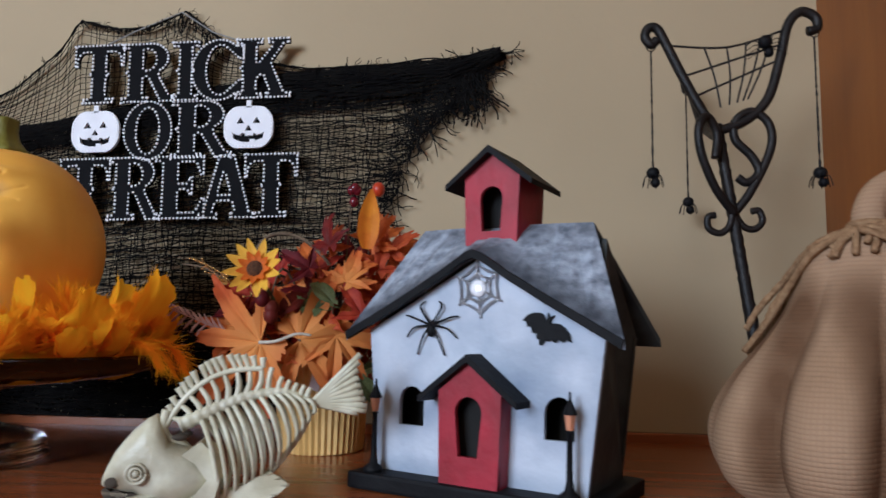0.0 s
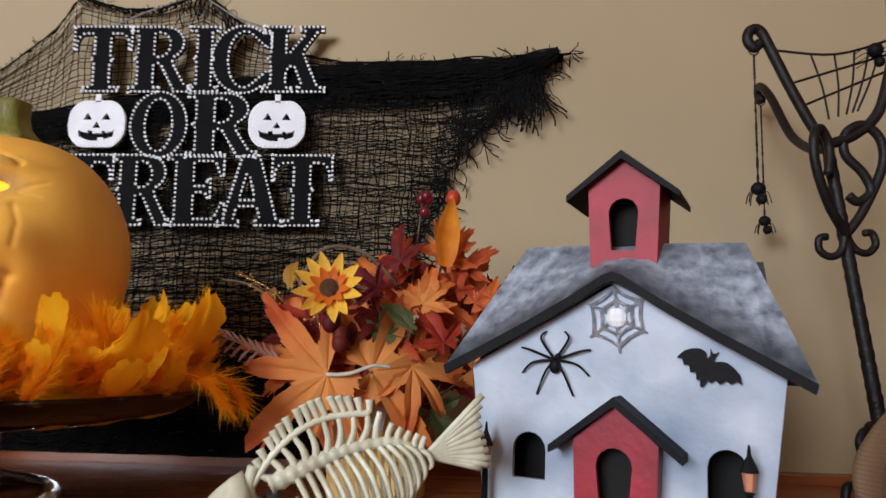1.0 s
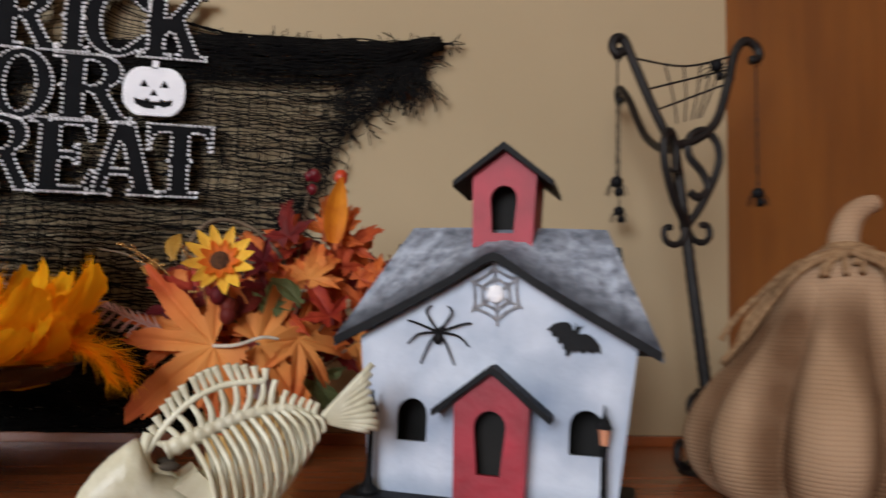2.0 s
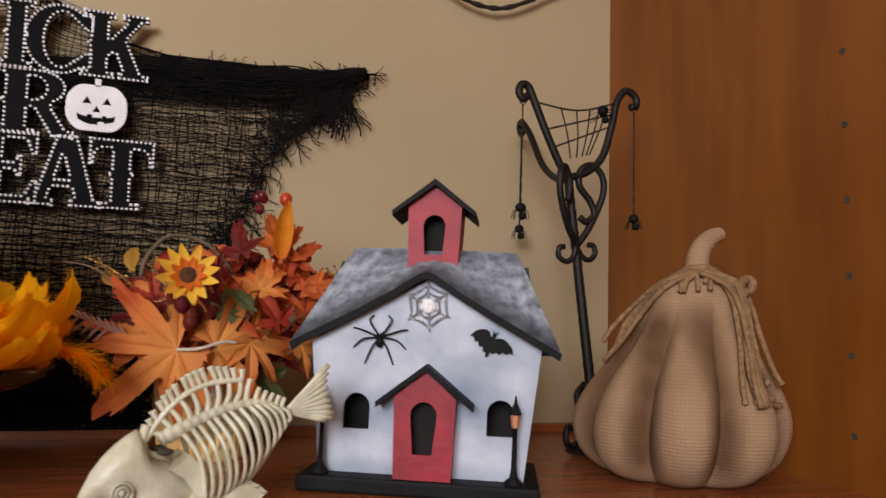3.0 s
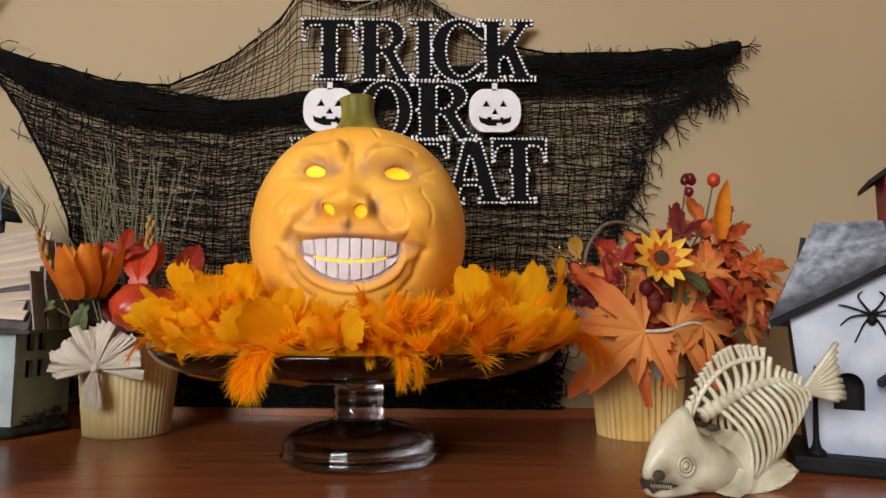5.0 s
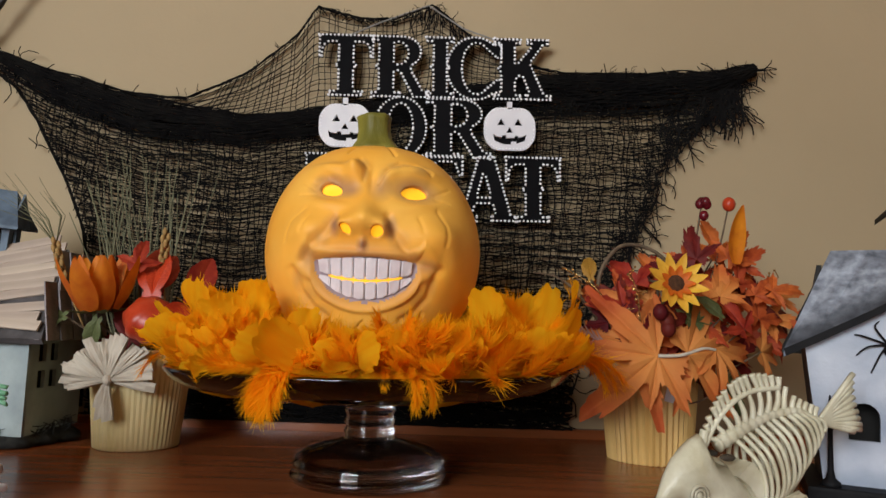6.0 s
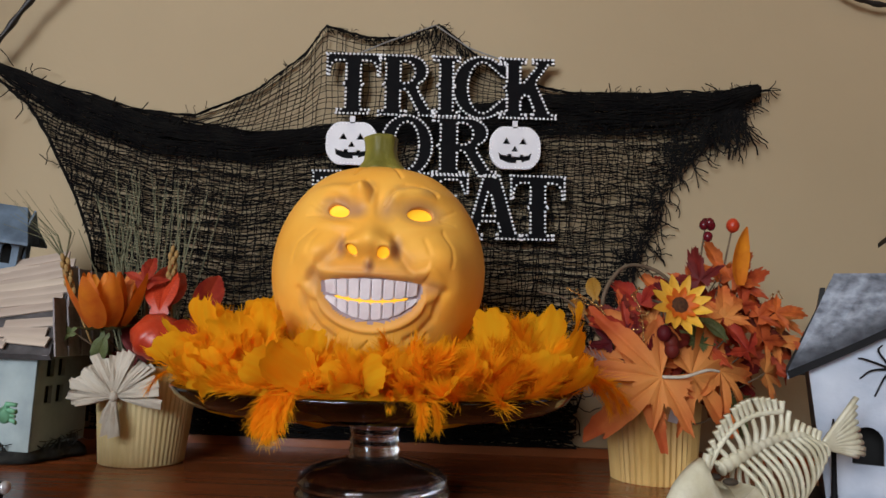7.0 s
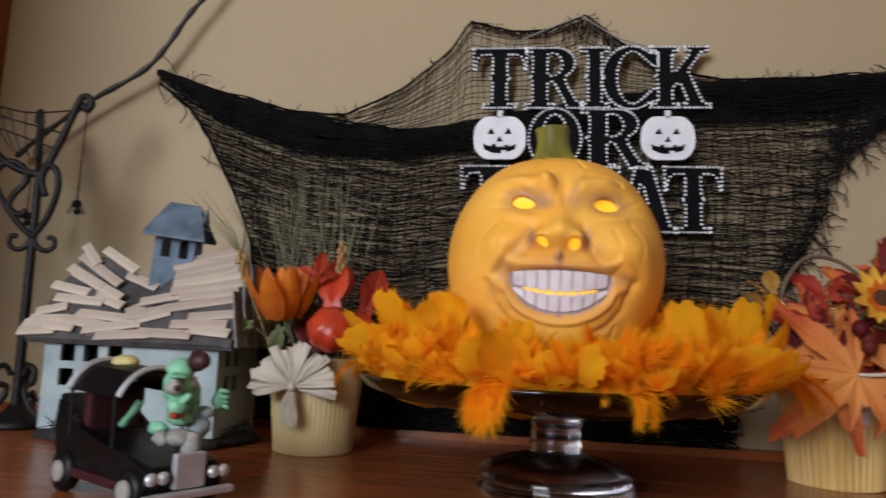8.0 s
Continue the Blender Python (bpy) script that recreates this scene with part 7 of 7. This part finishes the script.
    planks = ((-0.090, 0.10, 0.060, -4, 3), (-0.096, 0.28, 0.034, 14, 4), (-0.072, 0.42, 0.058, -4, 2), (-0.060, 0.60, 0.074, -24, 5), (-0.066, 0.80, 0.070, -30, 3), (-0.085, 0.96, 0.040, -44, 6), (-0.030, 0.90, 0.074, -22, 7), (-0.036, 0.27, 0.076, -6, 4),
              (-0.010, 0.20, 0.100, 17, 6), (0.040, 0.06, 0.060, -2, 3), (0.022, 0.34, 0.060, 18, 4), (0.074, 0.16, 0.060, 3, 5), (0.064, 0.40, 0.074, 12, 4), (0.068, 0.60, 0.080, 13, 5), (0.060, 0.76, 0.072, 14, 4), (0.046, 0.92, 0.056, 16, 3), (0.080, 0.96, 0.036, 10, 3), (-0.046, 0.48, 0.056, -20, 3), (-0.100, 0.04, 0.040, 6, 3),
              (-0.078, 0.70, 0.060, -27, 2), (-0.050, 0.98, 0.060, -30, 5), (-0.088, 0.54, 0.046, -10, 3), (-0.094, 0.18, 0.044, 2, 2), (-0.052, 0.14, 0.050, -8, 5), (-0.004, 0.04, 0.060, 4, 3), (0.006, 0.50, 0.050, 30, 5), (0.030, 0.48, 0.064, 15, 6),
              (0.084, 0.28, 0.050, 8, 3), (0.072, 0.50, 0.062, 12, 6), (0.064, 0.68, 0.074, 14, 6), (0.056, 0.84, 0.066, 15, 5), (0.060, 1.00, 0.060, 14, 4), (0.088, 0.08, 0.044, -5, 6), (-0.020, 0.12, 0.060, 12, 7))
    for x, t, L, turn, lift in planks:
        p = on_roof(x, t, 0.001 + 0.0007 * lift)
        bm = boxed(-L / 2, L / 2, -0.0052, 0.0052, 0, 0.0022, bevel=0.0004)
        part("plank", bm, M["plank"], ob, m=Matrix.Translation(p) @ pose(0, 0, 0, slope, 0, 0) @ pose(0, 0, 0, 0, rnd.uniform(-3, 3), turn))
    for i in range(5):
        for j in range(5):
            t = 0.06 + 0.20 * j
            y = -0.048 + 0.024 * i * (1 - 0.0 * t)
            if abs(y) > 0.060 * (1 - 0.86 * t) + 0.012:
                continue
            bm = boxed(-0.0115, 0.0115, -0.0095, 0.0095, 0, 0.0016, bevel=0.0004)
            part("shingle", bm, M["shingle"], ob, m=Matrix.Translation((0.1165 - 0.010 * t, y, 0.104 + 0.078 * t)) @ pose(0, 0, 0, 0, 82, rnd.uniform(-4, 4)))
    tip = bmesh.new()
    v = [tip.verts.new(p) for p in ((0.112, -0.060, 0.098), (0.112, 0.060, 0.098), (0.100, 0, 0.186))]
    w = [tip.verts.new((p.co.x - 0.005, p.co.y, p.co.z)) for p in v]
    tip.faces.new(v)
    tip.faces.new(w[::-1])
    for i in range(3):
        tip.faces.new((v[i], w[i], w[(i + 1) % 3], v[(i + 1) % 3]))
    part("gable_end", tip, M["shingle"], ob)
    # cupola
    cup = tagged(new("cupola"), "small blue-grey crooked cupola")
    cup.parent = ob
    cup.matrix_basis = pose(0.012, 0.006, 0.178, 4, 5, 14)
    shell = solid([[(-0.021, -0.026), (0.021, -0.026), (0.022, 0.036), (-0.022, 0.036)], arch(-0.009, 0.010, 0.010, 0.020), arch(0.010, 0.010, 0.010, 0.020)], 0.003, -0.018)
    mesh_part("front", shell, M["bluepaint"], cup)
    shell = solid([[(-0.015, -0.026), (0.018, -0.026), (0.018, 0.036), (0, 0.062), (-0.015, 0.036)], arch(0.0, 0.010, 0.011, 0.020)], 0.003, 0)
    shell.transform(Matrix.Rotation(radians(90), 4, "Z") @ Matrix.Translation((0, -0.021, 0)))
    mesh_part("side", shell, M["bluepaint"], cup)
    # black block for the shade inside the cupola
    part("back", boxed(-0.021, 0.018, 0.004, 0.018, -0.026, 0.036), M["inside"], cup)
    bm = bmesh.new()
    for s in (-1, 1):
        rows = [[bm.verts.new((x * (0.033 - 0.016 * k), s * (-0.030 + 0.030 * k), 0.033 + 0.036 * k - d)) for k, d in ((0, 0), (1, 0), (1, 0.004), (0, 0.003))] for x in (-1, 1)]
        for k in range(4):
            bm.faces.new((rows[0][k], rows[1][k], rows[1][(k + 1) % 4], rows[0][(k + 1) % 4]))
        bm.faces.new(rows[0])
        bm.faces.new(rows[1][::-1])
    part("roof", bm, M["bluepaint"], cup)
    end = prism(bmesh.new(), [(-0.030, 0.032), (0.030, 0.032), (0, 0.067)], -0.002, 0.0, pose(0.024, 0, 0, 0, 0, 90))
    part("roof_end", end, M["bluepaint"], cup)


shack()


# ---- toy hearse and its rider ----
CAR = pose(-0.345, 0.655, 0, 0, 0, -32)


def hearse():
    ob = thing("toy_car", CAR, "black toy hearse with a silver grille and curved roof", "toy car")
    body = [(-0.066, 0.016), (0.058, 0.014), (0.060, 0.030), (0.030, 0.034), (0.010, 0.036), (-0.030, 0.040), (-0.050, 0.050), (-0.064, 0.062), (-0.072, 0.066), (-0.066, 0.046)]
    bm = prism(bmesh.new(), body, -0.026, 0.026)
    bmesh.ops.bevel(bm, geom=list(bm.edges), offset=0.003, segments=2, affect="EDGES")
    part("body", bm, M["toyblack"], ob, "black finned body", smooth=False)
    for x in (-0.046, 0.040):
        for s in (-1, 1):
            w = lathe(bmesh.new(), [(0, -0.005), (0.010, -0.005), (0.0135, -0.004), (0.0140, 0.0), (0.0135, 0.004), (0.010, 0.005), (0, 0.005)], 24, pose(x, s * 0.026, 0.014, 90, 0, 0))
            wheel = part("wheel", w, M["toyblack"], ob, smooth=True)
            part("hub", lathe(bmesh.new(), [(0.0075, 0.0), (0.0070, 0.0015), (0.003, 0.0025), (0, 0.0025)], 16, pose(x, s * 0.0312, 0.014, 90 if s < 0 else -90, 0, 0)), M["toywhite"], wheel, "pale skull-like hub")
    part("running_board", boxed(-0.056, 0.050, -0.029, 0.029, 0.012, 0.018, bevel=0.001), M["toymaroon"], ob, "dark red underside")
    roof = bmesh.new()
    rows = []
    for i in range(11):
        a = radians(20 + 140 * i / 10)
        rows.append([roof.verts.new((x, 0.028 * math.cos(a), 0.060 + q * math.sin(a))) for x, q in ((-0.052, 0.030), (0.014, 0.028), (0.014, 0.025), (-0.052, 0.027))])
    for a, b in zip(rows, rows[1:]):
        for k in range(4):
            roof.faces.new((a[k], b[k], b[(k + 1) % 4], a[(k + 1) % 4]))
    roof.faces.new(rows[0])
    roof.faces.new(rows[-1][::-1])
    part("canopy", roof, M["toyblack"], ob, "curved black canopy")
    part("canopy_trim", rod([(0.0145, 0.0285 * math.cos(a), 0.060 + 0.0285 * math.sin(a)) for a in (radians(20 + 140 * i / 12) for i in range(13))], 0.0020, 7), M["toychrome"], ob, "silver canopy trim")
    part("canopy_trim", rod([(-0.0525, 0.0285 * math.cos(a), 0.060 + 0.030 * math.sin(a)) for a in (radians(20 + 140 * i / 12) for i in range(13))], 0.0024, 7), M["toychrome"], ob)
    for x in (-0.048, 0.010):
        for s in (-1, 1):
            part("post", rod([(x, s * 0.025, 0.036), (x, s * 0.0262, 0.070)], 0.0014, 6), M["toyblack"], ob)
    part("roof_lamp", ball(bmesh.new(), (-0.028, 0, 0.090), (0.012, 0.009, 0.005), 14, 8), M["toyyellow"], ob, "pale yellow dome", smooth=True)
    part("seat", boxed(-0.044, -0.034, -0.020, 0.020, 0.040, 0.074, bevel=0.003), M["toymaroon"], ob, "dark red seat back")
    g = boxed(0.058, 0.063, -0.011, 0.011, 0.016, 0.038, bevel=0.0012)
    part("grille", g, M["toychrome"], ob, "silver grille")
    part("bumper", boxed(0.060, 0.066, -0.032, 0.032, 0.010, 0.015, bevel=0.0016), M["toychrome"], ob, "silver bumper")
    for y in (-0.026, -0.018, 0.018, 0.026):
        part("headlight", ball(bmesh.new(), (0.061, y, 0.024), (0.0030, 0.0042, 0.0042), 12, 8), M["toychrome"], ob, smooth=True)


hearse()


def rider():
    """A plain figure in one mesh: lumps for hair, head, jaw, arm, legs."""
    bm = bmesh.new()
    for c, r, k in (((0.026, -0.004, 0.086), (0.013, 0.012, 0.017), 0), ((0.024, -0.002, 0.099), (0.012, 0.011, 0.011), 0), ((0.034, -0.008, 0.070), (0.010, 0.009, 0.008), 0), ((0.028, -0.002, 0.060), (0.013, 0.010, 0.007), 0), ((0.012, -0.010, 0.050), (0.011, 0.007, 0.006), 0),
                    ((0.026, 0.010, 0.074), (0.008, 0.007, 0.020), 0), ((0.036, 0.030, 0.074), (0.006, 0.006, 0.008), 0), ((0.030, 0.020, 0.064), (0.012, 0.006, 0.005), 3), ((0.030, 0.016, 0.052), (0.012, 0.010, 0.010), 3),
                    ((0.036, -0.014, 0.087), (0.0075, 0.0070, 0.0075), 1), ((0.0425, -0.0165, 0.086), (0.0020, 0.0026, 0.0028), 2), ((0.034, 0.004, 0.090), (0.0060, 0.0055, 0.0060), 1), ((0.037, -0.012, 0.0955), (0.0085, 0.0075, 0.0026), 0), ((0.042, -0.006, 0.078), (0.0045, 0.0040, 0.0050), 0), ((0.038, 0.006, 0.108), (0.012, 0.008, 0.009), 2), ((0.041, -0.014, 0.064), (0.005, 0.006, 0.0028), 4),
                    ((0.036, -0.006, 0.045), (0.012, 0.010, 0.007), 1), ((0.046, 0.000, 0.040), (0.008, 0.008, 0.010), 1), ((0.026, -0.016, 0.044), (0.010, 0.005, 0.006), 1)):
        n = len(bm.faces)
        ball(bm, c, r, 16, 10)
        bm.faces.ensure_lookup_table()
        for f in bm.faces[n:]:
            f.material_index = k
    for q in range(4):
        n = len(bm.faces)
        tube(bm, [(0.036, 0.030, 0.074), (0.040, 0.029 + 0.001 * q, 0.078 - 0.004 * q + 0.004), (0.046, 0.034, 0.082 - 0.0045 * q)], 0.0020, 6)
        bm.faces.ensure_lookup_table()
        for f in bm.faces[n:]:
            f.material_index = 0
    n = len(bm.faces)
    tube(bm, [(-0.006, -0.018, 0.072), (-0.012, -0.022, 0.060), (-0.020, -0.024, 0.050)], 0.0032, 7, n=3)
    bm.faces.ensure_lookup_table()
    me = bpy.data.meshes.new("monster_figurine")
    for v in bm.verts:
        v.co += 0.0022 * Vector((noise.noise(v.co * 160), noise.noise(v.co * 160 + Vector((9, 0, 0))), noise.noise(v.co * 160 + Vector((0, 9, 0)))))
    bm.to_mesh(me)
    bm.free()
    for k in ("toygreen", "toywhite", "toymaroon", "shackwall", "toyred"):
        me.materials.append(M[k])
    me.polygons.foreach_set("use_smooth", [True] * len(me.polygons))
    ob = new("monster_figurine", me)
    ob.matrix_world = CAR @ Matrix.Translation((0.036, 0.008, 0.042)) @ Matrix.Scale(0.80, 4) @ Matrix.Translation((-0.030, 0, -0.042))
    tagged(ob, "green plastic monster figurine leaning out of the toy hearse", "figurine")


rider()


# ---- cords on the wall ----
def cord(points, label):
    ob = rod([(1.013 * x, y, 0.12 + 1.013 * (z - 0.12)) for x, y, z in points], lambda t: 0.0034 + 0.0007 * math.sin(t * 70), 8, n=10)
    tagged(part("light_cord", ob, M["cord"], None, smooth=True), label, "cord")


cord([(-0.72, WALL_Y - 0.02, 0.318), (-0.674, WALL_Y - 0.03, 0.350), (-0.618, WALL_Y - 0.03, 0.392), (-0.560, WALL_Y - 0.03, 0.428), (-0.532, WALL_Y - 0.03, 0.460), (-0.508, WALL_Y - 0.03, 0.500), (-0.484, WALL_Y - 0.03, 0.532), (-0.44, WALL_Y - 0.02, 0.600), (-0.40, WALL_Y - 0.004, 0.68)], "thick black cord hung across the beige wall")
cord([(0.40, WALL_Y - 0.004, 0.66), (0.477, WALL_Y - 0.02, 0.597), (0.510, WALL_Y - 0.02, 0.577), (0.548, WALL_Y - 0.02, 0.570), (0.585, WALL_Y - 0.02, 0.578), (0.64, WALL_Y - 0.02, 0.610), (0.70, WALL_Y - 0.02, 0.655), (0.735, WALL_Y - 0.004, 0.70)], "black cord sagging across the beige wall")
